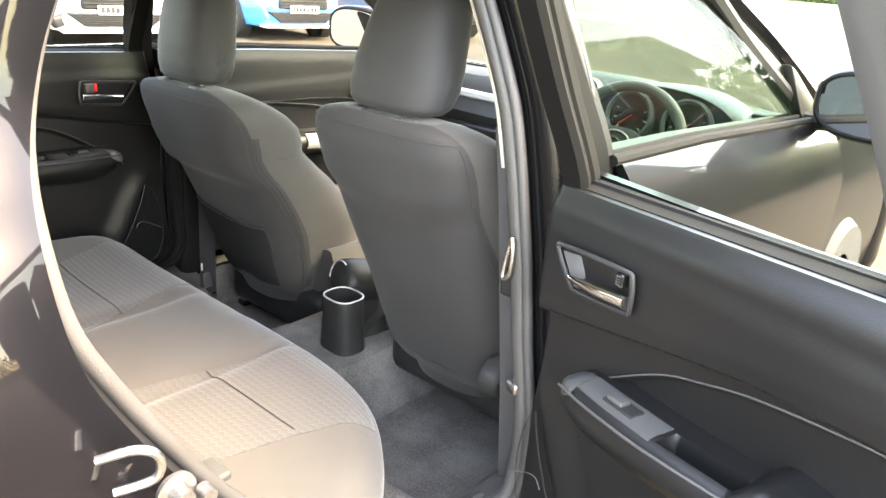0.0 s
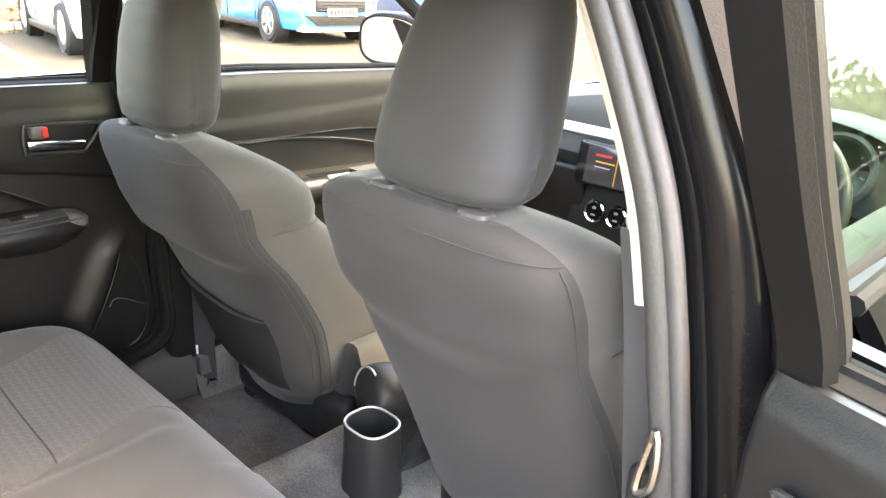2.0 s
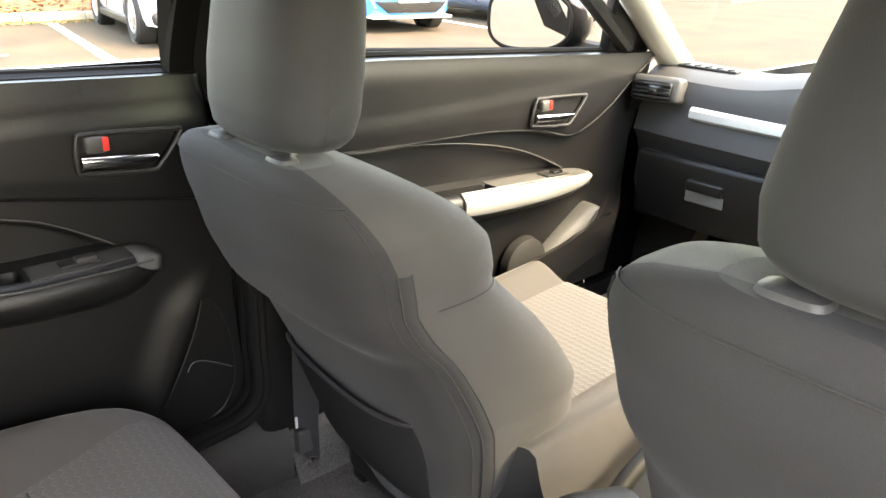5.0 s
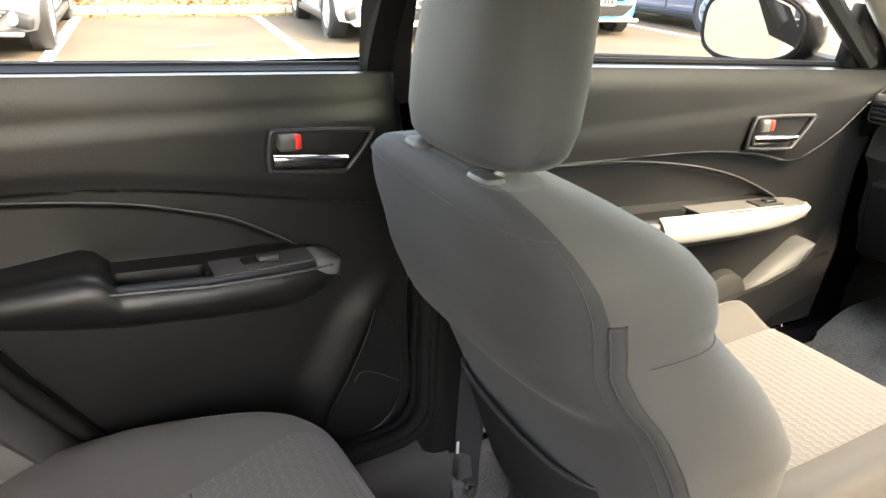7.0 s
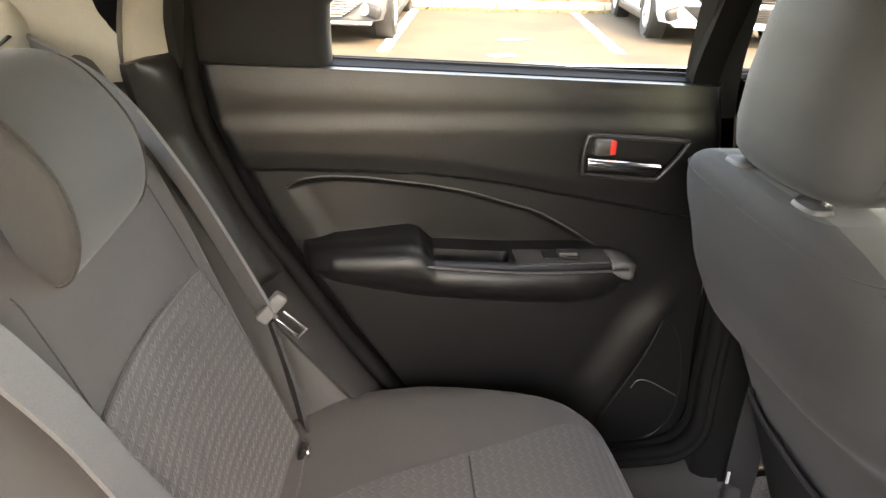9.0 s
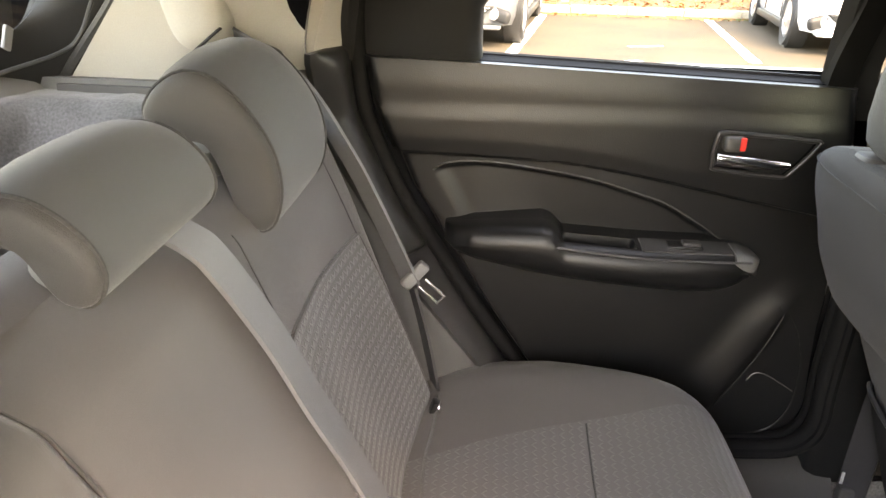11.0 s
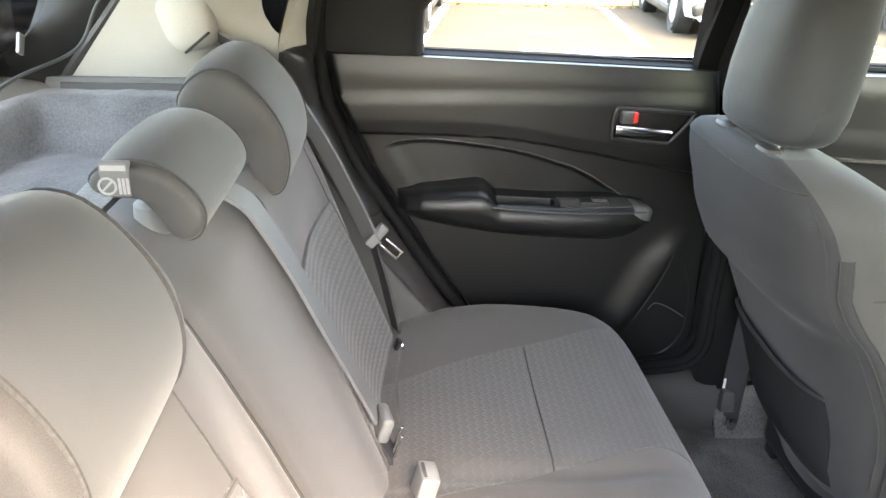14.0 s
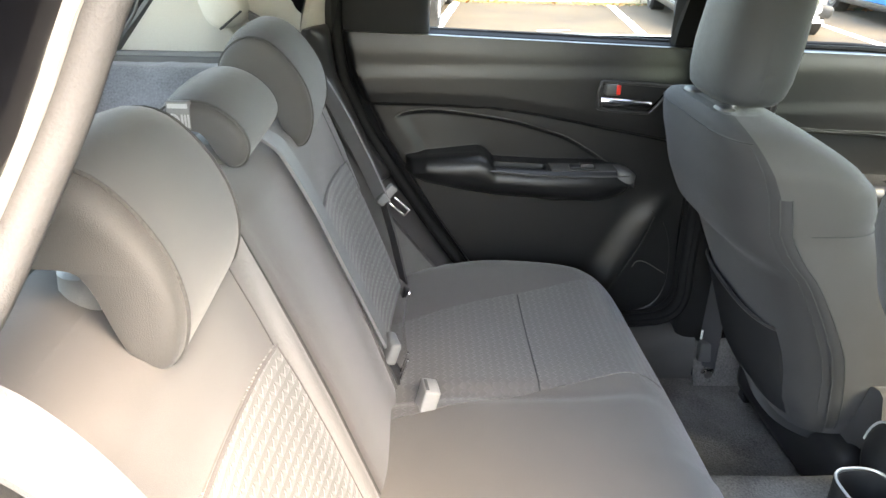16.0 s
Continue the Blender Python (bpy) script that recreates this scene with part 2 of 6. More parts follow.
M["moss"] = surface("moss", (0.06, 0.075, 0.015), 0.95, var=0.5, scale=12, bump=0.8, bump_scale=120)
M["post"] = surface("painted_timber", (0.66, 0.65, 0.6), 0.7, var=0.15, scale=12, bump=0.3, bump_scale=90)
M["bark"] = surface("bark", (0.085, 0.07, 0.055), 0.9, var=0.35, scale=14, bump=0.8, bump_scale=70)
M["hedge"] = surface("evergreen_leaf", (0.045, 0.075, 0.02), 0.7, var=0.5, scale=2)
M["glass"] = clear_glass("window_glass", (0.76, 0.80, 0.77), 0.8)
M["glass_screen"] = clear_glass("tinted_windscreen", (0.60, 0.66, 0.62), 0.8)
M["glass_rear"] = clear_glass("tinted_rear_glass", (0.58, 0.60, 0.57))
M["glass_green"] = clear_glass("green_side_glass", (0.50, 0.60, 0.53), 0.5)
M["glass_door"] = clear_glass("green_door_glass", (0.78, 0.86, 0.80), 0.25)
mm, mt, mb = material("mirror")
mb.inputs["Base Color"].default_value = (0.85, 0.87, 0.88, 1)
mb.inputs["Metallic"].default_value = 1.0
mb.inputs["Roughness"].default_value = 0.02
M["mirror"] = mm


# ---- mesh helpers ----
MIRROR = [1]


def finish(bm, smooth=40):
    if MIRROR[0] < 0:
        for v in bm.verts:
            v.co.x = -v.co.x
        bmesh.ops.reverse_faces(bm, faces=bm.faces)
    me = bpy.data.meshes.new("mesh")
    bm.to_mesh(me)
    bm.free()
    if smooth:
        me.shade_smooth()
        me.set_sharp_from_angle(angle=radians(smooth))
    return me


def part(name, bm, mat, parent=None, label="", smooth=40):
    """One mesh object out of a bmesh given in its thing's own axes."""
    ob = new(name, finish(bm, smooth))
    ob.data.materials.append(M[mat] if isinstance(mat, str) else mat)
    if parent is not None:
        ob.parent = parent
    if label:
        ob["label"] = label
    return ob


def thing(name, label, category, group="", kind="", at=None):
    ob = new(name)
    ob.empty_display_size = 0.1
    if at is not None:
        ob.matrix_basis = at
    return tagged(ob, label, category, group, kind)


def lerp(a, b, t):
    return a + (b - a) * t


def step(a, b, v):
    t = min(1.0, max(0.0, (v - a) / (b - a)))
    return t * t * (3 - 2 * t)


def table(pairs, v):
    """Piecewise smooth look-up in ascending pairs."""
    if v <= pairs[0][0]:
        return pairs[0][1]
    for (a, p), (b, q) in zip(pairs, pairs[1:]):
        if v <= b:
            return lerp(p, q, (v - a) / (b - a))
    return pairs[-1][1]


def smooth(pairs, n=8):
    """A look-up table drawn through with soft bends."""
    return [(p.x, p.y) for p in spline([(a, b, 0) for a, b in pairs], n)]


def spline(pts, n=6, closed=False):
    """Catmull-Rom through the points."""
    P = [Vector(p) for p in pts]
    out = []
    m = len(P)
    for i in range(m if closed else m - 1):
        a, b, c, d = (P[(i - 1) % m], P[i], P[(i + 1) % m], P[(i + 2) % m]) if closed else \
            (P[max(i - 1, 0)], P[i], P[i + 1], P[min(i + 2, m - 1)])
        for k in range(n):
            t = k / n
            out.append(0.5 * (2 * b + (c - a) * t + (2 * a - 5 * b + 4 * c - d) * t * t + (3 * b - a - 3 * c + d) * t ** 3))
    if not closed:
        out.append(P[-1])
    return out


def add_loft(bm, rings, cap=True, closed=True):
    vs = [[bm.verts.new(p) for p in r] for r in rings]
    n = len(vs[0])
    for a, b in zip(vs, vs[1:]):
        for i in range(n if closed else n - 1):
            j = (i + 1) % n
            bm.faces.new((a[i], a[j], b[j], b[i]))
    if cap and closed:
        bm.faces.new(vs[0][::-1])
        bm.faces.new(vs[-1])
    return vs


def loft(rings, cap=True, closed=True):
    bm = bmesh.new()
    add_loft(bm, rings, cap, closed)
    bmesh.ops.recalc_face_normals(bm, faces=bm.faces)
    return bm


def add_tube(bm, pts, r, n=8, closed=False, flat=1.0):
    P = [Vector(p) for p in pts]
    rings = []
    up = Vector((0, 0, 1))
    m = len(P)
    last = None
    for i in range(m):
        d = (P[(i + 1) % m] - P[i - 1]) if closed else (P[min(i + 1, m - 1)] - P[max(i - 1, 0)])
        d.normalize()
        if last is None:
            a = d.cross(up if abs(d.z) < 0.8 else Vector((0, 1, 0))).normalized()
        else:
            a = (last - d * last.dot(d)).normalized()
        last = a
        b = a.cross(d).normalized()
        rr = r[i] if isinstance(r, (list, tuple)) else r
        rings.append([P[i] + a * (rr * math.cos(2 * math.pi * k / n)) + b * (rr * flat * math.sin(2 * math.pi * k / n)) for k in range(n)])
    if closed:
        rings.append(rings[0])
    add_loft(bm, rings, cap=not closed)


def tube(pts, r, n=8, closed=False, flat=1.0):
    bm = bmesh.new()
    add_tube(bm, pts, r, n, closed, flat)
    if closed:
        bmesh.ops.remove_doubles(bm, verts=bm.verts, dist=1e-6)
    bmesh.ops.recalc_face_normals(bm, faces=bm.faces)
    return bm


def add_box(bm, c, s, m=None):
    r = bmesh.ops.create_cube(bm, size=1.0)
    t = Matrix.Translation(c) @ (m or Matrix.Identity(4)) @ Matrix.Diagonal((*s, 1))
    bmesh.ops.transform(bm, matrix=t, verts=r["verts"])
    return r["verts"]


def rbox(c, s, bevel=0.005, seg=3, m=None):
    bm = bmesh.new()
    add_box(bm, (0, 0, 0), s)
    if bevel:
        bmesh.ops.bevel(bm, geom=bm.edges[:], offset=bevel, segments=seg, profile=0.5, affect='EDGES')
    bmesh.ops.transform(bm, matrix=Matrix.Translation(c) @ (m or Matrix.Identity(4)), verts=bm.verts)
    return bm


def grid(nu, nv, f, thick=None):
    """A sheet f(u, v) for u, v in 0..1; thick: the way and depth of its back."""
    bm = bmesh.new()
    vs = [[bm.verts.new(f(i / nu, j / nv)) for j in range(nv + 1)] for i in range(nu + 1)]
    for i in range(nu):
        for j in range(nv):
            bm.faces.new((vs[i][j], vs[i + 1][j], vs[i + 1][j + 1], vs[i][j + 1]))
    if thick:
        off = Vector(thick)
        ws = [[bm.verts.new(v.co + off) for v in r] for r in vs]
        for i in range(nu):
            for j in range(nv):
                bm.faces.new((ws[i][j + 1], ws[i + 1][j + 1], ws[i + 1][j], ws[i][j]))
        for i in range(nu):
            bm.faces.new((vs[i + 1][0], vs[i][0], ws[i][0], ws[i + 1][0]))
            bm.faces.new((vs[i][nv], vs[i + 1][nv], ws[i + 1][nv], ws[i][nv]))
        for j in range(nv):
            bm.faces.new((vs[0][j], vs[0][j + 1], ws[0][j + 1], ws[0][j]))
            bm.faces.new((vs[nu][j + 1], vs[nu][j], ws[nu][j], ws[nu][j + 1]))
        bmesh.ops.recalc_face_normals(bm, faces=bm.faces)
    return bm


def prism(outline, way, bevel=0.0, seg=2):
    """A flat outline pushed along a way, its edges rounded."""
    bm = bmesh.new()
    vs = [bm.verts.new(p) for p in outline]
    f = bm.faces.new(vs)
    r = bmesh.ops.extrude_face_region(bm, geom=[f])
    bmesh.ops.translate(bm, vec=Vector(way), verts=[g for g in r["geom"] if isinstance(g, bmesh.types.BMVert)])
    bmesh.ops.recalc_face_normals(bm, faces=bm.faces)
    if bevel:
        es = [e for e in bm.edges if len(e.link_faces) == 2 and e.calc_face_angle() > 0.6]
        bmesh.ops.bevel(bm, geom=es, offset=bevel, segments=seg, profile=0.5, affect='EDGES', clamp_overlap=True)
    return bm


def lathe(profile, n=32, axis='X'):
    """Profile of (radius, along) turned round an axis."""
    rings = []
    for r, h in profile:
        ring = []
        for k in range(n):
            a = 2 * math.pi * k / n
            c, s = r * math.cos(a), r * math.sin(a)
            ring.append({'X': (h, c, s), 'Y': (c, h, s), 'Z': (c, s, h)}[axis])
        rings.append(ring)
    bm = bmesh.new()
    vs = add_loft(bm, rings, cap=False)
    for k, flip in ((0, True), (-1, False)):
        if profile[k][0] < 0.002:
            bm.faces.new(vs[k][::-1] if flip else vs[k])
    bmesh.ops.recalc_face_normals(bm, faces=bm.faces)
    return bm


def strap(pts, width, side, thick=0.0022, n=8):
    """A webbing band along points; side: the way across it at every point or one for all."""
    P = spline(pts, n)
    rings = []
    m = len(P)
    for i, p in enumerate(P):
        s = Vector(side).normalized() if not isinstance(side[0], (tuple, list)) else \
            Vector(side[0]).lerp(Vector(side[1]), i / (m - 1)).normalized()
        d = (P[min(i + 1, m - 1)] - P[max(i - 1, 0)]).normalized()
        s = (s - d * s.dot(d)).normalized()
        nn = d.cross(s)
        rings.append([p + s * width / 2 + nn * thick, p - s * width / 2 + nn * thick, p - s * width / 2 - nn * thick, p + s * width / 2 - nn * thick])
    return loft(rings)


def moved(bm, m):
    bmesh.ops.transform(bm, matrix=m, verts=bm.verts)
    return bm


def joined(*bms):
    """Several bmeshes as one."""
    out = bmesh.new()
    for b in bms:
        me = bpy.data.meshes.new("tmp")
        b.to_mesh(me)
        b.free()
        out.from_mesh(me)
        bpy.data.meshes.remove(me)
    return out


# ---- outdoors: ground, markings, kerb ----
ground = part("ground", grid(40, 40, lambda u, v: ((u - 0.5) * 2 * abs(u - 0.5) * 2 * 300, (v - 0.5) * 2 * abs(v - 0.5) * 2 * 300, 0)), "asphalt", smooth=0)
tagged(ground, "worn tan-grey asphalt of a car park", "ground", kind="structure")


def bay_line(x0, y0, x1, y1, width):
    a, b = Vector((x0, y0, 0)), Vector((x1, y1, 0))
    s = Vector((-(b - a).y, (b - a).x, 0)).normalized() * width / 2

    def f(u, v):
        p = a.lerp(b, u) + s * (2 * v - 1)
        j = noise.noise(Vector((p.x * 9, p.y * 9, v * 3))) * 0.012
        return (p.x + j, p.y + j, 0.004)
    ob = part("bay_line", grid(30, 4, f, (0, 0, -0.003)), "line", smooth=0)
    return tagged(ob, "worn white painted parking bay line on asphalt", "road marking", "bay lines", "structure")


bay_line(-7.85, 2.28, -12.1, 2.82, 0.13)
bay_line(-7.7, -0.33, -12.1, 0.22, 0.13)
bay_line(-8.0, 5.15, -12.1, 5.65, 0.13)
bay_line(-8.0, 8.6, -12.1, 9.1, 0.13)
bay_line(-7.55, 0.78, -7.62, 1.06, 0.15)
bay_line(-8.75, 1.08, -8.9, 1.50, 0.05)

KERB_A, KERB_B = Vector((-12.2, -14, 0)), Vector((-12.9, 30, 0))
kerb = thing("kerb", "weathered concrete kerb along the car park edge", "kerb", kind="structure")
kerb_mesh = None
for i in range(48):
    p = KERB_A.lerp(KERB_B, i / 48)
    if kerb_mesh is None:
        b = rbox((0, 0.455, 0.05), (0.13, 0.90, 0.16), 0.015, 2)
        ob = part("kerb_stone", b, "kerb", kerb)
        kerb_mesh = ob.data
    else:
        ob = new("kerb_stone", kerb_mesh)
        ob.parent = kerb
    ob.matrix_basis = pose(p.x, p.y, 0, 0, random.uniform(-1.5, 1.5), 0.9 + random.uniform(-0.4, 0.4))


def bank(u, v):
    p = KERB_A.lerp(KERB_B, u)
    d = v * 5
    return (p.x - 0.06 - d, p.y, 0.09 + 0.10 * d + 0.05 * noise.noise(Vector((p.y * 1.3, d * 1.7, 0))))


tagged(part("leaf_bank", grid(90, 10, bank), "soil"), "bank of bare soil behind the kerb", "ground", kind="structure")
# loose leaves on the bank and along the kerb
bm = bmesh.new()
rng = random.Random(4)
for i in range(5200):
    y = rng.uniform(-6, 14)
    u = (y + 14) / 44
    d = rng.random() ** 1.6 * 2.2 - 0.1
    x0, y0, z0 = bank(u, max(d, 0) / 5)
    if d < 0:
        x0, z0 = x0 + 0.25 + rng.random() * 0.3, 0.008
    s = rng.uniform(0.025, 0.06)
    m = Matrix.Translation((x0, y0, z0 + 0.012)) @ Euler((rng.uniform(-.6, .6), rng.uniform(-.6, .6), rng.uniform(0, 6))).to_matrix().to_4x4()
    q = [m @ Vector(c) for c in ((-s, 0, 0), (0, -s * .6, s * .2), (s, 0, 0), (0, s * .6, s * .25))]
    vs = [bm.verts.new(p) for p in q]
    bm.faces.new(vs)
leaves = part("fallen_leaves", bm, "leaf", smooth=0)
tagged(leaves, "brown fallen leaves lying along the kerb", "leaves", kind="stuff")


def moss_strip(u, v):
    p = KERB_A.lerp(KERB_B, u)
    w = 0.22 + 0.16 * noise.noise(Vector((p.y * 0.8, 3, 0)))
    return (p.x + 0.07 + v * w, p.y, 0.012 * (1 - v) + 0.002)


tagged(part("moss_strip", grid(120, 3, moss_strip), "moss"), "green moss in the gutter of the kerb", "moss", kind="stuff")


def fence_post(y):
    u = (y + 14) / 44
    x0, y0, z0 = bank(u, 0.1)
    t = thing("fence_post", "white painted square timber post behind the kerb", "fence post", "fence posts", at=pose(x0, y0, z0 - 0.1))
    part("shaft", rbox((0, 0, 0.55), (0.11, 0.11, 1.1), 0.008), "post", t)
    part("cap", rbox((0, 0, 1.115), (0.14, 0.14, 0.04), 0.012), "post", t)


for y in (-9.4, -6.2, -3.0, 0.62, 3.9, 7.1, 10.3, 13.5):
    fence_post(y)
rail = thing("fence_rail", "white painted timber rail on the posts", "fence", at=pose(-12.95, 2, 0))
for z in (0.55, 0.95):
    part("rail", rbox((0, 0, z + 0.12), (0.035, 26, 0.11), 0.006, m=Euler((0, 0, radians(0.9))).to_matrix().to_4x4()), "post", rail)


def leaf_cloud(name, label, cat, centre, size, count, leaf, mat, seed):
    """Foliage of many small blades round an uneven hull."""
    rg = random.Random(seed)
    verts, faces = [], []
    for i in range(count):
        d = Vector((rg.gauss(0, 1), rg.gauss(0, 1), rg.gauss(0, 1))).normalized()
        r = 0.55 + 0.45 * rg.random() ** 0.5
        r *= 1 + 0.28 * noise.noise(d * 2.5 + Vector((seed, 0, 0)))
        p = Vector((centre[0] + d.x * r * size[0], centre[1] + d.y * r * size[1], max(0.05, centre[2] + d.z * r * size[2])))
        e = Euler((rg.uniform(0, 6), rg.uniform(0, 6), rg.uniform(0, 6))).to_matrix()
        s = leaf * rg.uniform(0.6, 1.4)
        k = len(verts)
        verts += [p + e @ Vector(c) for c in ((-s, 0, 0), (0, -s * .45, 0), (s, 0, s * .2), (0, s * .45, 0))]
        faces.append((k, k + 1, k + 2, k + 3))
    me = bpy.data.meshes.new(name)
    me.from_pydata([tuple(v) for v in verts], [], faces)
    ob = new(name, me)
    me.materials.append(M[mat])
    return tagged(ob, label, cat, kind="stuff")


leaf_cloud("hedge", "dense evergreen hedge behind the fence", "hedge", (-16.5, 6, 1.2), (1.6, 22, 1.9), 9000, 0.16, "hedge", 3)
leaf_cloud("hedge", "dense evergreen hedge at the end of the car park", "hedge", (6, 125, 1.0), (95, 4.0, 2.2), 26000, 0.40, "hedge", 5)
leaf_cloud("hedge", "dense evergreen hedge along the far side", "hedge", (26, 4, 1.2), (1.8, 24, 2.2), 7000, 0.2, "hedge", 9)


def bare_tree(x, y, h, seed):
    t = thing("bare_tree", "leafless winter tree with fine spreading branches", "tree", "bare trees", at=pose(x, y, 0))
    rg = random.Random(seed)
    trunk, twigs = bmesh.new(), bmesh.new()

    def grow(p, d, length, r, level):
        n = 4
        pts, rad = [p], [r]
        q, dd = p.copy(), d.copy()
        for i in range(n):
            dd = (dd + Vector((rg.uniform(-.16, .16), rg.uniform(-.16, .16), rg.uniform(-.02, .12)))).normalized()
            q = q + dd * length / n
            pts.append(q.copy())
            rad.append(r * (1 - 0.55 * (i + 1) / n))
        add_tube(trunk if level < 2 else twigs, pts, rad, 6 if level < 2 else 3)
        if level >= 5:
            return
        kids = 3 if level < 4 else 2
        for k in range(kids + (1 if level == 0 else 0)):
            f = rg.uniform(0.45, 1.0)
            i = min(n, max(1, round(f * n)))
            a = rg.uniform(0, 2 * math.pi)
            s = rg.uniform(0.45, 0.95)
            nd = (dd + Vector((math.cos(a) * s, math.sin(a) * s, rg.uniform(-.1, .35)))).normalized()
            grow(pts[i], nd, length * rg.uniform(0.6, 0.8), rad[i] * 0.72, level + 1)
    grow(Vector((0, 0, -0.1)), Vector((0, 0, 1)), h * 0.32, h * 0.034, 0)
    part("trunk", trunk, "bark", t)
    part("crown", twigs, "bark", t, "fine bare twigs", smooth=0)
    return t


# ---- parked cars ----
def wheel(parent, x, y, side, r=0.32, w=0.21, spokes=5):
    """side: +1 or -1, the way out along y."""
    wo = part("wheel", lathe([(r * .62, -w * .42), (r * .9, -w * .5), (r * .985, -w * .36), (r, 0), (r * .985, w * .36), (r * .9, w * .5), (r * .66, w * .42), (r * .62, w * .2)], 40, 'Y'), "tyre", parent, "black tyre on an alloy rim")
    wo.matrix_basis = pose(x, y, r)
    rim = bmesh.new()
    o = side * w * .40
    b = lathe([(r * .655, o - .02 * side), (r * .66, o + .008 * side), (r * .60, o + .012 * side), (r * .57, o - .035 * side)], 40, 'Y')
    parts = [b]
    for k in range(spokes):
        a = 2 * math.pi * k / spokes + 0.3
        for off in (-.10, .10):
            sp = loft([[Vector((rr * math.cos(a + off * ff) - ww * math.sin(a) * sx, o + dy * side, rr * math.sin(a + off * ff) + ww * math.cos(a) * sx))
                        for sx, dy in ((-1, dd), (1, dd), (1, dd - .03), (-1, dd - .03))]
                       for rr, ww, ff, dd in ((r * .12, .022, .5, .0), (r * .36, .017, 1.1, .008), (r * .61, .02, 1.6, .004))])
            parts.append(sp)
    hub = lathe([(0.001, o + .006 * side), (r * .15, o + .004 * side), (r * .17, o - .03 * side)], 20, 'Y')
    parts.append(hub)
    part("rim", joined(*parts), "alloy", wo, "bright multi-spoke alloy rim")
    part("brake_disc", lathe([(0.001, o - .05 * side), (r * .56, o - .05 * side), (r * .56, o - .07 * side)], 24, 'Y'), "plastic_dark", wo)


def parked_car(label, paint, front, y, length=4.0, width=1.75, height=1.46, turn=0.0, spokes=5, accent=None, fascia="hatch", wheel_r=0.32):
    """A car whose nose points along its own +x; front: where its bumper stands."""
    t = thing("parked_car", label, "car", "parked cars", at=pose(front, y, 0, 0, 0, turn))
    hw = width / 2
    #      s from nose, half width, bottom, belt, top
    st = [(0.0, .60, .30, .50, .66), (0.04, .70, .24, .50, .70), (0.16, .86, .20, .52, .76), (0.45, .97, .19, .55, .84),
          (0.95, 1.0, .19, .60, .93), (1.3, 1.0, .19, .62, .97), (2.2, 1.0, .19, .62, .97), (length - .8, 1.0, .20, .62, .98),
          (length - .25, .95, .24, .62, .98), (length - .04, .82, .30, .60, .92), (length, .66, .36, .58, .84)]
    rings = []
    for s, w, zb, zm, zt in st:
        w *= hw
        prof = [(0, zb), (.72, zb), (.93, zb + .04), (.985, zb + .14), (1.0, zm), (.985, zm + (zt - zm) * .55), (.93, zt - .03), (.80, zt), (.4, zt + .025), (0, zt + .03)]
        half = [(w * a, z) for a, z in prof]
        ring = [(-s, -a, z) for a, z in half] + [(-s, a, z) for a, z in half[-2:0:-1]]
        rings.append(ring)
    body = part("body", loft(rings), paint, t, smooth=35)
    # cabin
    gl = [(0.0, 0.0), (.25, .45), (.62, .82), (1.0, 1.0)]
    cab = []
    for f, k in ((0, 0), (.3, .3), (.62, .62), (.88, .9), (1.0, 1.0)):
        z = .96 + (height - .96) * k
        x0, x1 = lerp(.98, 1.75, f), lerp(length - .14, length - .72, f)
        w0 = hw * lerp(.93, .70, f)
        e = 0.10
        cab.append([(-x0, -w0 + e, z), (-x0 - e, -w0, z), (-x1 + e, -w0, z), (-x1, -w0 + e, z), (-x1, w0 - e, z), (-x1 + e, w0, z), (-x0 - e, w0, z), (-x0, w0 - e, z)])
    part("roof", loft(cab), paint, t, smooth=25)

    def pane(a, b, c, d, name="window"):
        q = [Vector(v) for v in (a, b, c, d)]
        n = (q[1] - q[0]).cross(q[3] - q[0]).normalized() * 0.006
        o = part(name, loft([[v - n for v in q], [v + n for v in q]]), "car_glass", t, smooth=0)
        return o
    zt, zb = height - .09, 1.0
    f1, f0 = (zt - .96) / (height - .96), (zb - .96) / (height - .96)
    wt_, wb_ = hw * lerp(.93, .70, f1), hw * lerp(.93, .70, f0)
    xa1, xa0 = lerp(.98, 1.75, f1), lerp(.98, 1.75, f0)
    xr1, xr0 = lerp(length - .14, length - .72, f1), lerp(length - .14, length - .72, f0)
    pane((-xa0 + .004, -wb_ + .16, zb), (-xa0 + .004, wb_ - .16, zb), (-xa1 + .004, wt_ - .14, zt), (-xa1 + .004, -wt_ + .14, zt), "windscreen")
    pane((-xr0 - .004, wb_ - .16, zb), (-xr0 - .004, -wb_ + .16, zb), (-xr1 - .004, -wt_ + .14, zt), (-xr1 - .004, wt_ - .14, zt), "rear_window")
    for sgn in (-1, 1):
        mid = (xa0 + xr0) / 2 - .05
        pane((-xa0 - .35, sgn * (wb_ + .004), zb), (-mid + .04, sgn * (wb_ + .004), zb), (-mid + .04, sgn * (wt_ + .004), zt), (-xa1 - .22, sgn * (wt_ + .004), zt))
        pane((-mid - .04, sgn * (wb_ + .004), zb), (-xr0 + .38, sgn * (wb_ + .004), zb), (-xr1 + .30, sgn * (wt_ + .004), zt), (-mid - .04, sgn * (wt_ + .004), zt))
        mir = part("door_mirror", rbox((-xa0 - .30, sgn * (hw + .07), 1.03), (.10, .18, .13), .03), paint, t)
        # door shut lines and handles
        for xs in (-1.25, -mid, -(length - 1.02)):
            part("shut_line", rbox((xs, sgn * (hw - .003), .62), (.008, .012, .62), 0), "plastic_dark", t)
        for xs in (-mid + .2, -(length - 1.2)):
            part("door_handle", rbox((xs, sgn * (hw + .008), .80), (.17, .03, .028), .01), paint, t)
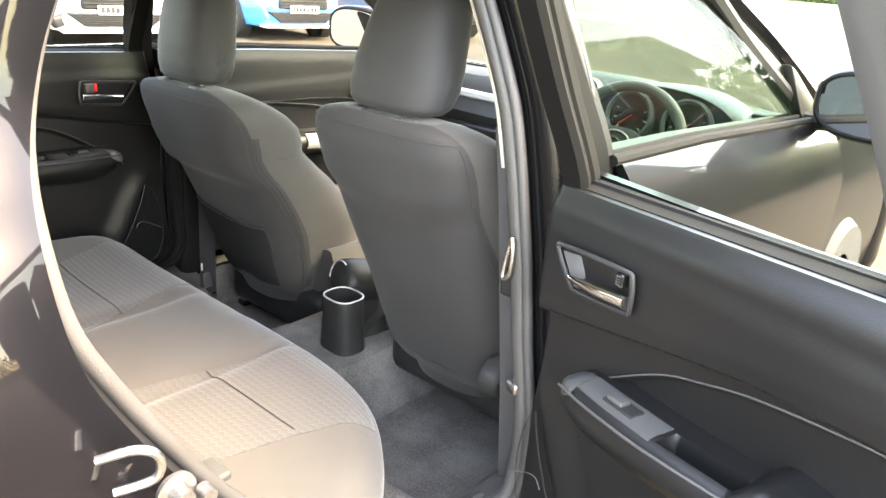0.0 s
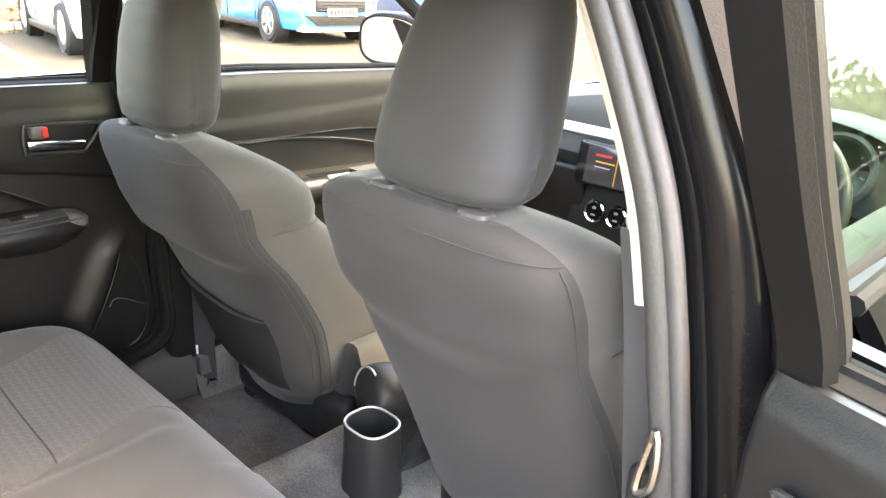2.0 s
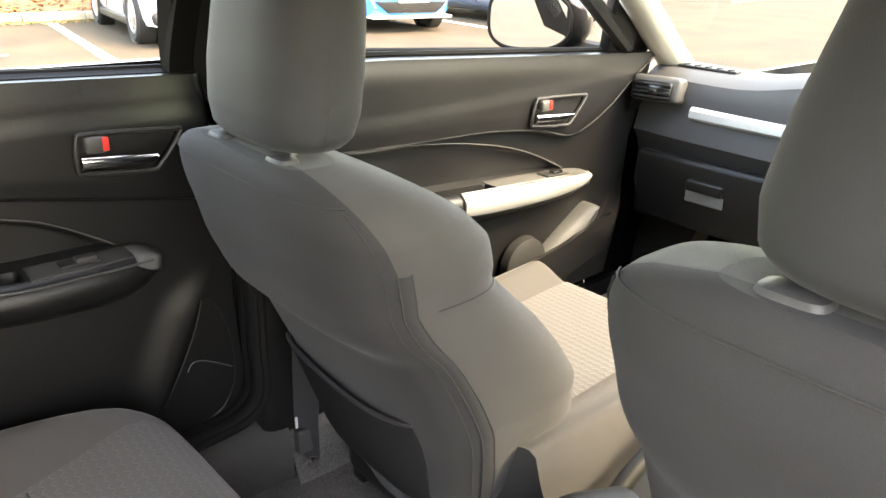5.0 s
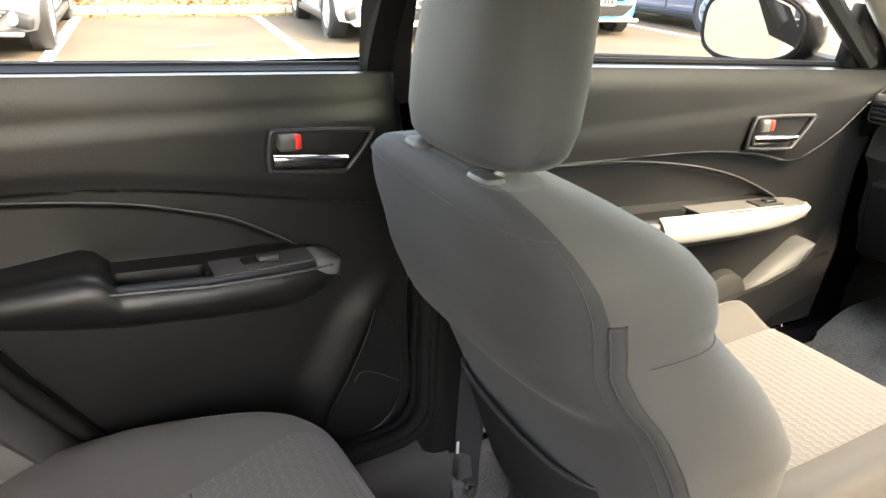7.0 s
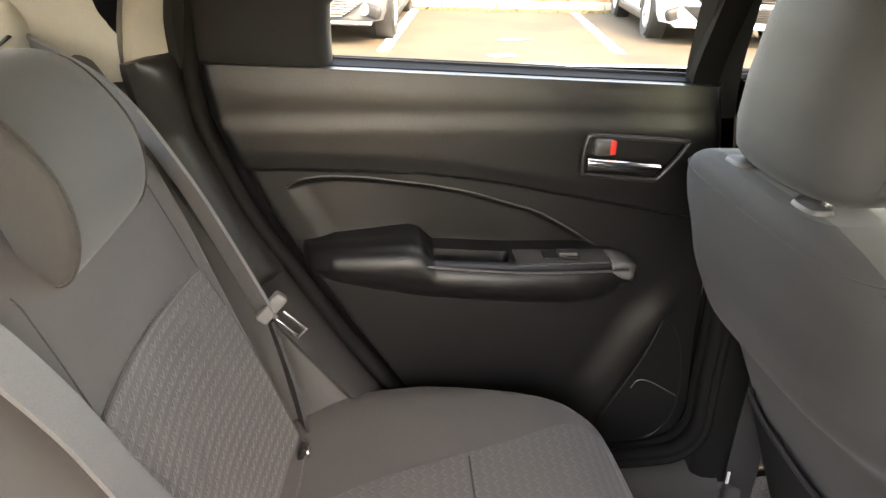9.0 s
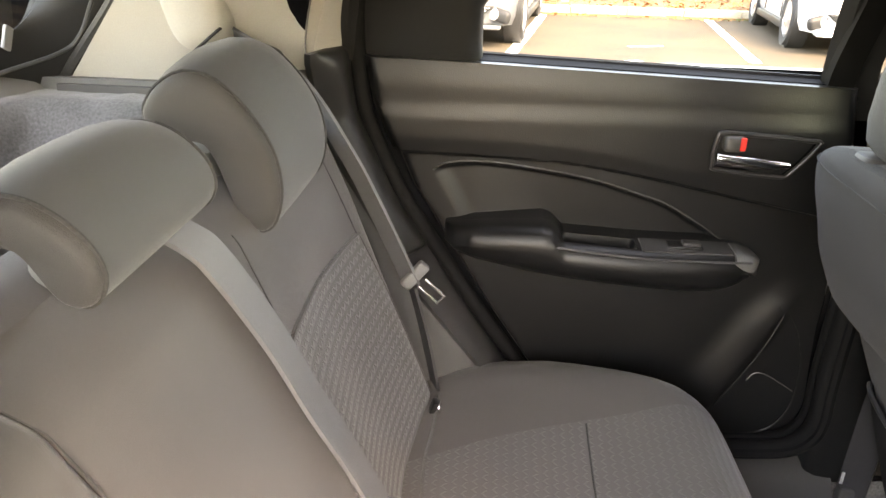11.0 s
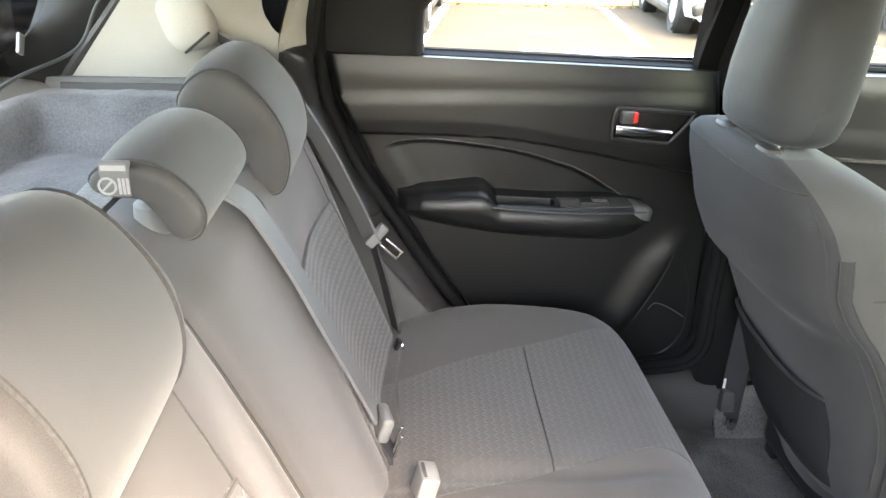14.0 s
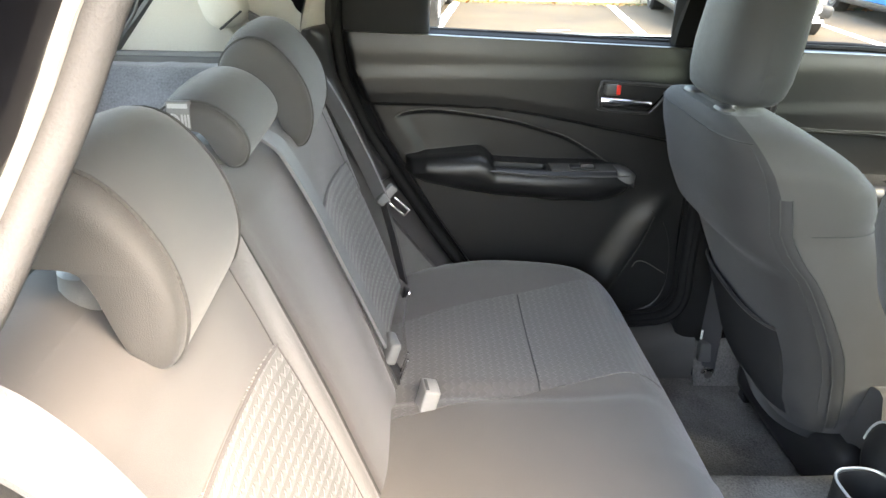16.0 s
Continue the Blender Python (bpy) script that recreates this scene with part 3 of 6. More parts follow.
        part("sill_strip", rbox((-length / 2, sgn * (hw - .03), .225), (length - 1.9, .06, .10), .02), "plastic_dark", t)
        # wheels with their dark arches
        for xs in (.80, length - .70):
            arch = lathe([(wheel_r + .05, sgn * (hw - .20)), (wheel_r + .05, sgn * (hw - .008)), (wheel_r + .035, sgn * (hw + .006)), (wheel_r + .005, sgn * (hw - .01)), (wheel_r + .0, sgn * (hw - .20))], 40, 'Y')
            o = part("wheel_arch", moved(arch, Matrix.Translation((-xs, 0, wheel_r + .01))), "plastic_dark", t)
            wheel(t, -xs, sgn * (hw - .09), sgn, wheel_r, .21, spokes)
    # nose: headlights, grilles, plate, fog lamps, lip
    for sgn in (-1, 1):
        part("headlight", moved(rbox((0, 0, 0), (.30, .34, .13), .05), pose(-.20, sgn * hw * .70, .70, 0, -12, -sgn * 28)), "lamp", t)
        if fascia == "hatch":
            part("fog_recess", moved(rbox((0, 0, 0), (.10, .34, .15), .05), pose(-.085, sgn * hw * .74, .37, sgn * -14, 0, -sgn * 20)), "plastic_dark", t)
            part("fog_lamp", moved(lathe([(.001, .07), (.055, .06), (.065, .03), (.065, -.02)], 20, 'X'), pose(-.085, sgn * hw * .72, .37, 0, 0, -sgn * 14)), "lamp", t)
        else:
            part("day_lamp", tube([(-.11, sgn * hw * .80, .62), (-.06, sgn * hw * .74, .46), (-.045, sgn * hw * .68, .36)], .014, 6), "white", t, "white day running light")
    z1 = .40
    grille = part("grille", rbox((-.02, 0, .60), (.10, width * .52, .20), .04), "plastic_dark", t)
    low = part("lower_grille", prism([(.03, -width * .36, .46), (.03, -width * .24, .29), (.03, width * .24, .29), (.03, width * .36, .46)], (-.12, 0, 0), .015), "plastic_dark", t)
    for k in range(6):
        zz = .305 + k * .027
        ww = width * lerp(.245, .345, k / 5)
        part("slat", rbox((.034, 0, zz), (.02, ww * 2 - .04, .009), .003), "chrome" if accent == "chrome" else "plastic", low)
    for k in range(4):
        part("slat", rbox((.034, 0, .53 + k * .045), (.02, width * .48, .012), .004), "chrome" if accent == "chrome" else "plastic", grille)
    part("lip", rbox((-.06, 0, .235), (.20, width * .80, .045), .018), "white" if accent == "lip" else ("paint_white" if paint == "paint_white" else paint), t)
    pl = part("number_plate", rbox((.052, 0, .50), (.014, .52, .112), .004), "plate", t, "white number plate with dark bars")
    xx = -.225
    for wbar in (.05, .05, .05, .05, 0, .05, .05, .05):
        if wbar:
            part("plate_bar", rbox((.060, xx + wbar / 2, .50), (.003, wbar, .072), 0), "plate_ink", pl, smooth=0)
        xx += .06 if wbar else .03
    # tail
    for sgn in (-1, 1):
        part("tail_light", rbox((-length + .10, sgn * hw * .80, .80), (.16, .22, .18), .04), "red", t)
    part("rear_bumper", rbox((-length + .03, 0, .40), (.12, width * .8, .16), .04), "plastic_dark", t)
    return t


parked_car("white hatchback parked nose out in a bay", "paint_white", -8.45, 3.80, 4.0, 1.74, 1.46, -8.0, 5)
parked_car("bright blue hatchback parked nose out in a bay", "paint_blue", -8.75, 7.02, 4.05, 1.75, 1.43, -8.0, 5, accent="lip", fascia="claw")
parked_car("grey-blue hatchback parked tail out in a bay", "paint_navy", -12.4, 10.55, 4.3, 1.8, 1.5, 176.0, 7, wheel_r=0.33)
parked_car("dark grey off-road car parked nose out", "paint_grey", -8.15, -1.2, 4.6, 1.9, 1.8, -6.0, 5, accent="chrome", wheel_r=0.37)
# unseen car added behind, something dark for the door mirror to reflect
parked_car("dark grey hatchback added behind, out of view", "paint_grey", 1.5, -9.5, 4.1, 1.75, 1.5, 84.0, 5)
leaf_cloud("hedge", "dense evergreen hedge beside the near bays", "hedge", (8.2, 13.0, 1.4), (5.8, 1.4, 2.5), 18000, 0.13, "hedge", 13)
# brick house beside the car park, mirrored in the side glass
M["brick"] = surface("red_brick", (0.20, 0.09, 0.06), 0.9, var=0.35, scale=14, bump=0.5, bump_scale=60)
M["roof_tile"] = surface("dark_roof_tile", (0.045, 0.040, 0.036), 0.8, var=0.3, scale=6, bump=0.6, bump_scale=30)
house = thing("house", "red brick house with a dark tiled roof", "house", at=pose(10.2, 18.0, 1.6, 0, 0, -14))
part("wall", prism([(-3.0, -3.6, -1.65), (3.0, -3.6, -1.65), (3.0, -3.6, 4.7), (0, -3.6, 7.3), (-3.0, -3.6, 4.7)], (0, 7.2, 0)), "brick", house, "red brick walls", smooth=0)
for sg in (-1, 1):
    part("roof_slope", loft([[(sg * 3.45, y, 4.42), (sg * 3.45, y, 4.56), (0, y, 7.56), (0, y, 7.38)] for y in (-4.0, 4.0)]), "roof_tile", house, "dark tiled roof slope", smooth=0)
    for k in range(18):
        t0 = k / 18
        part("tile_course", rbox((sg * lerp(3.42, .08, t0), 0, lerp(4.60, 7.50, t0)), (.22, 7.9, .03), 0, m=Euler((0, radians(sg * 41), 0)).to_matrix().to_4x4()), "roof_tile", house, smooth=0)
part("chimney", rbox((.6, 1.8, 7.6), (.62, .62, 1.7), .02), "brick", house)
for x in (-1.5, 1.5):
    for z in (1.5, 3.7):
        w = part("window", rbox((x, -3.62, z), (1.2, .06, 1.15), .01), "white", house, "white framed window")
        for dx in (-.28, .28):
            part("pane", rbox((x + dx, -3.655, z), (.50, .02, 1.02), .004), "car_glass", w)
        part("sill", rbox((x, -3.68, z - .62), (1.35, .16, .06), .01), "kerb", w)
for i, (x, y, h) in enumerate(((2.5, 27.0, 11.0), (7.7, 20.5, 8.2), (-4.0, 31.0, 11.0), (12.5, 25.0, 10.0), (6.5, 20.0, 7.8), (5.5, 19.0, 6.4))):
    bare_tree(x, y, h, 11 + i)


# ---- the black hatchback: shell ----
hatch = thing("black_hatchback", "black hatchback car with its rear side door open", "car", at=pose(0, 0, 0))
# floor: carpet with the centre tunnel and rear footwells


def floor_z(x, y):
    tun = 0.15 * (1 - step(0.125, 0.185, abs(x - 0.01)))
    rear = step(-0.02, -0.14, y) * 0.16
    front = step(0.95, 1.35, y) * 0.16
    return 0.265 + max(tun, rear) + front + 0.006 * noise.noise(Vector((x * 9, y * 9, 0)))


part("carpet", grid(70, 90, lambda u, v: (lerp(-.66, .68, u), lerp(-.62, 1.5, v), floor_z(lerp(-.66, .68, u), lerp(-.62, 1.5, v))), (0, 0, -0.03)), "carpet", hatch, "charcoal loop-pile floor carpet")
part("underbody", rbox((0.01, 0.3, 0.19), (1.5, 3.4, 0.05), 0.01), "plastic_dark", hatch)
# roof and headlining
roof_out = loft([[(lerp(-1, 1, k / 16) * (w), y, z + 0.055 * (1 - (2 * k / 16 - 1) ** 2)) for k in range(17)] + [(lerp(1, -1, k / 16) * (w - .02), y, z - 0.03 + 0.045 * (1 - (2 * k / 16 - 1) ** 2)) for k in range(17)]
                 for y, w, z in ((0.72, .50, 1.36), (0.35, .54, 1.42), (-.3, .55, 1.435), (-.8, .53, 1.41), (-1.12, .49, 1.37))])
part("roof", roof_out, "paint_black", hatch, "black painted roof")
part("headlining", loft([[(lerp(-1, 1, k / 12) * (w - .015), y, z - 0.05 + 0.03 * (1 - (2 * k / 12 - 1) ** 2)) for k in range(13)] + [(lerp(1, -1, k / 12) * (w - .015), y, z - 0.04 + 0.03 * (1 - (2 * k / 12 - 1) ** 2)) for k in range(13)]
                         for y, w, z in ((0.68, .50, 1.36), (0.35, .54, 1.42), (-.3, .55, 1.435), (-.8, .53, 1.41), (-1.08, .49, 1.37))]), "headliner", hatch, "pale grey headlining")
for sg in (-1, 1):
    # roof rail along the side
    rail_pts = [(sg * .52, -1.06, 1.345), (sg * .555, -.7, 1.375), (sg * .565, -.1, 1.39), (sg * .555, .4, 1.375), (sg * .53, .72, 1.33)]
    part("roof_rail", tube(spline(rail_pts), .035, 10), "headliner", hatch)
    # windscreen pillar, painted outside and pale inside
    ap = [(sg * .53, .68, 1.33), (sg * .60, 1.02, 1.17), (sg * .665, 1.32, 1.0), (sg * .69, 1.48, .90)]
    part("windscreen_pillar", tube(spline(ap), [.036, .036, .037, .037, .038, .038, .039, .039, .04, .04, .042, .042, .043, .043, .045, .045, .047, .047, .05][:len(spline(ap))], 10, flat=.8), "beige", hatch, "pale windscreen pillar trim")
    part("pillar_skin", tube(spline([(x + sg * .03, y + .02, z + .012) for x, y, z in ap]), .034, 8, flat=.7), "paint_black", hatch)
    # sill
    part("sill", loft([[(sg * (a), y, z) for a, z in ((.645, .25), (.645, .345), (.655, .372), (.68, .385), (.72, .37), (.76, .33), (.78, .25), (.76, .18), (.66, .18))] for y in (-.28, -.1, .3, .8, 1.2, 1.3)]), "paint_black", hatch)
    part("scuff_plate", loft([[(sg * (a), y, z) for a, z in (((.588, .28), (.588, .335), (.591, .352), (.598, .368), (.609, .380), (.624, .388), (.645, .392), (.668, .393), (.668, .384), (.61, .28)) if sg > 0 else ((.622, .27), (.624, .340), (.628, .354), (.635, .367), (.645, .378), (.657, .386), (.672, .391), (.69, .392), (.69, .38), (.64, .27)))] for y in (-.16, 0.02, .12, .185)]), "plastic_satin", hatch, "satin black sill cover plate")
    part("side_carpet", grid(24, 4, lambda u, v: (sg * lerp(.598, .642, v ** .7), lerp(.186, 1.2, u), lerp(.262, .368, v) + .004 * noise.noise(Vector((u * 30, v * 4, sg)))), (sg * .004, 0, -.004)), "carpet", hatch, "carpet turned up against the sill")
# bonnet and nose
part("bonnet", grid(20, 14, lambda u, v: (lerp(-.72, .72, u) * (1 - .05 * v), 1.50 + .85 * v, .93 - .13 * v ** 2 - .10 * abs(2 * u - 1) ** 4), (0, 0, -.03)), "paint_black", hatch, "black painted bonnet")
part("front_wing", grid(16, 10, lambda u, v: (.74 + .045 * math.sin(v * 3) - .06 * v ** 3, 1.22 + 1.05 * u, .20 + .70 * v), (-.02, 0, 0)), "paint_black", hatch)
part("front_wing", grid(16, 10, lambda u, v: (-(.74 + .045 * math.sin(v * 3) - .06 * v ** 3), 1.22 + 1.05 * u, .20 + .70 * v), (.02, 0, 0)), "paint_black", hatch)
part("front_bumper", rbox((0.01, 2.38, .50), (1.56, .22, .56), .09), "paint_black", hatch)
# windscreen
ws = part("windscreen", grid(16, 8, lambda u, v: (lerp(-1, 1, u) * lerp(.66, .51, v), lerp(1.46, .72, v) - .06 * (2 * u - 1) ** 2 * (1 - .3 * v), lerp(.93, 1.345, v))), "glass_screen", hatch)
for sg in (-1, 1):
    part("rear_wheel", moved(lathe([(.18, -.09), (.28, -.10), (.305, -.07), (.31, 0), (.305, .07), (.28, .10), (.18, .09)], 36, 'X'), pose(sg * .70, -.78, .31)), "tyre", hatch)
    part("front_wheel", moved(lathe([(.18, -.09), (.28, -.10), (.305, -.07), (.31, 0), (.305, .07), (.28, .10), (.18, .09)], 36, 'X'), pose(sg * .70, 1.72, .31)), "tyre", hatch)

# rear quarter, outer skin on the open side: door opening edge, haunch, lock striker
APERTURE = [(.485, -.52, 1.345), (.485, -.58, 1.30), (.495, -.62, 1.235), (.51, -.648, 1.17), (.545, -.672, 1.11), (.60, -.69, 1.05), (.63, -.684, .961), (.635, -.648, .88), (.635, -.593, .785),
            (.63, -.525, .68), (.63, -.42, .55), (.63, -.32, .44), (.635, -.20, .395), (.64, 0, .385)]


def quarter(sg):
    ap = spline([(sg * x, y, z) for x, y, z in APERTURE], 4)

    def f(u, v):
        i = u * (len(ap) - 1)
        k = min(int(i), len(ap) - 2)
        p = ap[k].lerp(ap[k + 1], i - k)
        out = Vector((sg * (0.02 + .075 * math.sin(min(1, v * 1.6) * math.pi / 2) - (.04 * max(0, p.z - 1.0)) * v), -.012 - .03 * v - .78 * max(0, v - .3) ** 1.3, -.005 * v))
        q = p + out
        if q.z < .75:
            q.x += sg * .02 * step(.75, .5, q.z)
        return q
    return f


for sg in (-1, 1):
    part("rear_quarter", grid(48, 14, quarter(sg)), "paint_black", hatch, "gloss black rear quarter panel")
part("striker_loop", tube(spline([(.730, -.712, .880), (.750, -.684, .888), (.754, -.667, .874), (.752, -.671, .852), (.735, -.702, .843)], 5), .0045, 8), "steel", hatch, "bright steel striker loop")
part("striker", moved(joined(lathe([(.001, .02), (.012, .02), (.014, .0), (.026, -.002), (.026, -.008)], 20, 'X'), moved(lathe([(.001, .02), (.010, .02), (.012, 0)], 16, 'X'), Matrix.Translation((0, .032, -.012)))), pose(.742, -.645, .815) @ Matrix.Scale(.78, 4)), "steel_dull", hatch, "zinc plated door lock striker")

# trim strip between the closed rear door and the backrest side
EDGE = [(1.30, -.575), (1.235, -.598), (1.16, -.620), (1.10, -.632), (1.05, -.636), (.966, -.625), (.833, -.567), (.721, -.494), (.636, -.440), (.524, -.360), (.44, -.295)]


def jamb_points(z):
    pts = [(p[2], p[0], p[1]) for p in APERTURE if .40 < p[2] < 1.31][::-1]
    a = Vector((-table([(p[0], p[1]) for p in pts], z), table([(p[0], p[2]) for p in pts], z), z))
    b = Vector((-.712 + .35 * max(0, z - 1.06), table(EDGE[::-1], z) - .020, z))
    return a, b


def jamb(z0, z1, sink, swell):
    def f(u, v):
        z = lerp(z0, z1, u)
        a, b = jamb_points(z)
        end = min(1.0, (1 - abs(2 * u - 1)) * 9)
        return a.lerp(b, v) + Vector((.6, .8, 0)) * (swell * math.sin(v * math.pi) * math.sqrt(end) - sink)
    return f


part("jamb_trim", grid(40, 8, jamb(.742, 1.064, .0, .020), (-.006, -.010, 0)), "trim_dark", hatch, "dark satin trim strip beside the closed door", smooth=60)
part("jamb_lower_trim", grid(30, 8, jamb(.44, .745, .010, .006), (-.006, -.010, 0)), "trim_side", hatch, "dark grey lower trim beside the closed door", smooth=60)
part("jamb_lip", tube([jamb_points(lerp(.46, .70, k / 20))[1] + Vector((.003, .004, 0)) for k in range(21)], .0035, 8), "trim_side", hatch)


def pillar_edge(u, v):
    z = lerp(1.062, 1.30, u)
    b = jamb_points(z)[1]
    a = Vector((-table([(1.0, .648), (1.1, .632), (1.2, .60), (1.36, .53)], z), table([(1.0, -.695), (1.05, -.698), (1.11, -.680), (1.17, -.656), (1.235, -.628), (1.36, -.53)], z), z))
    return a.lerp(b, v) + Vector((.004, .006, 0)) * math.sin(v * math.pi)


part("door_gap_lining", grid(30, 2, lambda u, v: (-.738 + .30 * max(0, lerp(.38, 1.30, u) - 1.06), table(EDGE[::-1], lerp(.38, 1.30, u)) + lerp(-.06, .05 if lerp(.38, 1.30, u) < 1.04 else .0, v), lerp(.38, 1.30, u)), (-.006, 0, 0)), "rubber", hatch, "black lining of the door gap")
part("pillar_return", grid(16, 6, pillar_edge, (-.006, -.008, 0)), "beige", hatch, "pale edge of the rear pillar trim", smooth=60)

# door opening seals
B_SEAL = [(.668, -.17, .402), (.668, -.05, .401), (.664, .040, .407), (.660, .098, .419), (.655, .128, .447), (.650, .139, .490), (.640, .132, .58), (.607, .12, .80), (.575, .12, .93), (.550, .12, 1.02), (.520, .12, 1.13), (.475, .12, 1.255), (.45, .11, 1.345)]
B_SEAL_OPEN = [(.67, -.02, .385), (.698, .01, .43), (.697, .026, .56), (.672, .03, .70), (.651, .03, .85), (.636, .03, .93), (.622, .03, 1.0), (.597, .03, 1.1), (.559, .03, 1.19), (.515, .028, 1.28), (.475, .02, 1.345)]
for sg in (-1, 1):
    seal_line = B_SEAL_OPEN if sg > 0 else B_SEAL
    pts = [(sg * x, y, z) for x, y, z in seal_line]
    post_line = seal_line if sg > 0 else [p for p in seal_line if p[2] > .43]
    # open side's seals take lighter rubber: their highlights are put into the colour
    part("door_seal", tube(spline([(p[0] - sg * .004, p[1], p[2]) for p in pts], 5), .015, 12), "rubber_grey" if sg > 0 else "rubber", hatch, "rubber door seal, coloured as lit on the open side")
    part("outer_seal", tube(spline([(sg * (x + (.015 if sg > 0 else .022)), y - .004, z) for x, y, z in seal_line], 5), .009 if sg > 0 else .011, 10), "seal_lit" if sg > 0 else "rubber", hatch, "outer lip of the seal, coloured as lit on the open side")
    if sg > 0:
        part("pillar_flange", tube(spline([(x - .028, y + .010, z) for x, y, z in seal_line if z > .93], 6), .008, 8), "beige", hatch, "pale flange of the pillar trim")
    else:
        part("seal_lip", tube(spline([(sg * (x - .018), y + .006, z) for x, y, z in seal_line], 5), .009, 8), "rubber", hatch)
    part("pillar_face", tube(spline([(sg * (x + .050), y + (.045 if sg > 0 else .022), z) for x, y, z in post_line], 5), .036 if sg > 0 else .030, 10, flat=1.0), "pillar_black", hatch, "black painted centre pillar face")
    if sg > 0:
        part("pillar_web", tube(spline([(x + .024, y + .040, z) for x, y, z in seal_line], 5), .026, 10), "pillar_black", hatch, "black painted web behind the seal")
    # thin grey tube that draws the highlight along the pillar edge
    part("pillar_highlight", tube(spline([(sg * (x + .074), y + (.026 if sg > 0 else .003), z) for x, y, z in post_line], 5), .004, 6), "rubber_grey", hatch)
    part("pillar_edge", tube(spline([(sg * (x + .090), y + (.062 if sg > 0 else .03), z) for x, y, z in post_line], 5), .030, 10), "pillar_black", hatch)
    if sg > 0:
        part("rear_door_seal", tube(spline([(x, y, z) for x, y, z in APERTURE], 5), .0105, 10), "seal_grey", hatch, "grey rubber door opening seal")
    # centre pillar trim: dark below the belt, pale above
    def pillar(z, k):
        D = table([(.34, .012), (.6, .012), (.97, .012)], z)
        base = table([(.34, .655), (.58, .630), (.80, .600), (.97, .568), (1.13, .520), (1.255, .475), (1.38, .45)], z) + (.030 if sg > 0 else 0)
        d, y = ((-.012 if sg > 0 else -.03, .135), (0, .14), (.45 * D, .148), (.85 * D, .170), (D, .20), (D, .262), (.8 * D, .285), (0, .30), (-.012 if sg > 0 else -.03, .31))[k]
        return (sg * (base - d), ((.052 if sg > 0 else .135) + (y - .135) * (.9 if sg > 0 else .6)) + max(0, z - .97) * .05, z)
    part("pillar_trim", loft([[pillar(z, k) for k in range(9)] for z in (.34, .45, .58, .7, .8, .9, .97)]), "plastic", hatch, "black lower centre pillar trim", smooth=50)
    part("pillar_upper_trim", loft([[pillar(z, k) for k in range(9)] for z in (.972, 1.03, 1.1, 1.2, 1.3, 1.38)]), "beige", hatch, "pale upper centre pillar trim", smooth=50)
    # rear pillar: pale upper trim, dark lower trim
    def cz(u, v):
        return lerp(lerp(1.078 if sg > 0 else 1.035, 1.004, step(0, .5, u)), 1.36, v)
    cp = grid(14, 10, lambda u, v: (sg * lerp(table([(1.0, .648), (1.1, .632), (1.2, .60), (1.36, .53)], cz(u, v)) if sg < 0 else table([(1.0, .618), (1.05, .590), (1.11, .538), (1.17, .503), (1.235, .488), (1.36, .478)], cz(u, v)), table([(1.0, .60), (1.36, .50)], cz(u, v)), step(0, .6, u)), lerp(table([(1.0, -.695), (1.05, -.698), (1.11, -.680), (1.17, -.656), (1.235, -.628), (1.36, -.53)], cz(u, v)), -1.05 + .86 * (cz(u, v) - 1.004), u), cz(u, v)), (sg * .02, 0, 0))
    part("rear_pillar_trim", cp, "beige", hatch, "pale rear pillar trim")
    # side panel beside the rear backrest and its wheelhouse cover
    wh = grid(16, 16, lambda u, v: (sg * min(.60 + (.045 if sg < 0 else .03) * step(.3, 1, u) + .02 * v, 9 if sg < 0 else table([(.9, .60), (1.0, .585), (1.05, .560), (1.11, .51)], lerp(.46, 1.085, v))), lerp(lerp(-.54, -.80, v), table([(.44, -.34), (.55, -.44), (.68, -.54), (.785, -.605), (.88, -.66), (1.0, -.70), (1.085, -.69)], lerp(.46, 1.085, v)), u), lerp(.46, 1.085, v)), ((-.02 if sg < 0 else -.006), 0, 0))
    part("side_trim", wh, "plastic_mid", hatch, "grey side trim beside the backrest")
# load area: floor, sides, tailgate
part("boot_floor", rbox((0.01, -.99, .55), (1.1, .50, .03), .005), "carpet", hatch)
for sg in (-1, 1):
    part("boot_side", grid(10, 8, lambda u, v: (sg * lerp(.60, .58, v), lerp(-.72, -1.22, u), lerp(.5, 1.02, v)), (sg * .02, 0, 0)), "plastic_grey", hatch)
    part("rear_haunch", grid(12, 10, lambda u, v: (sg * (lerp(.80, .70, u) - .12 * max(0, v - .55)), lerp(-.9, -1.33, u), lerp(.25, .97, v)), (-sg * .02, 0, 0)), "paint_black", hatch)
part("tailgate", rbox((0.01, -1.30, .74), (1.22, .10, .60), .04), "paint_black", hatch)
part("tailgate_trim", loft([[(x, -1.235 + .30 * abs(x) ** 2 + dy, z - .035 * (abs(x) / .57) ** 3) for dy, z in ((.02, .96), (.055, .985), (.072, 1.02), (.064, 1.045), (.035, 1.058), (-.02, 1.06), (-.03, .96))] for x in [lerp(-.575, .575, k / 14) for k in range(15)]]), "plastic_pale", hatch, "pale grey tailgate trim", smooth=60)
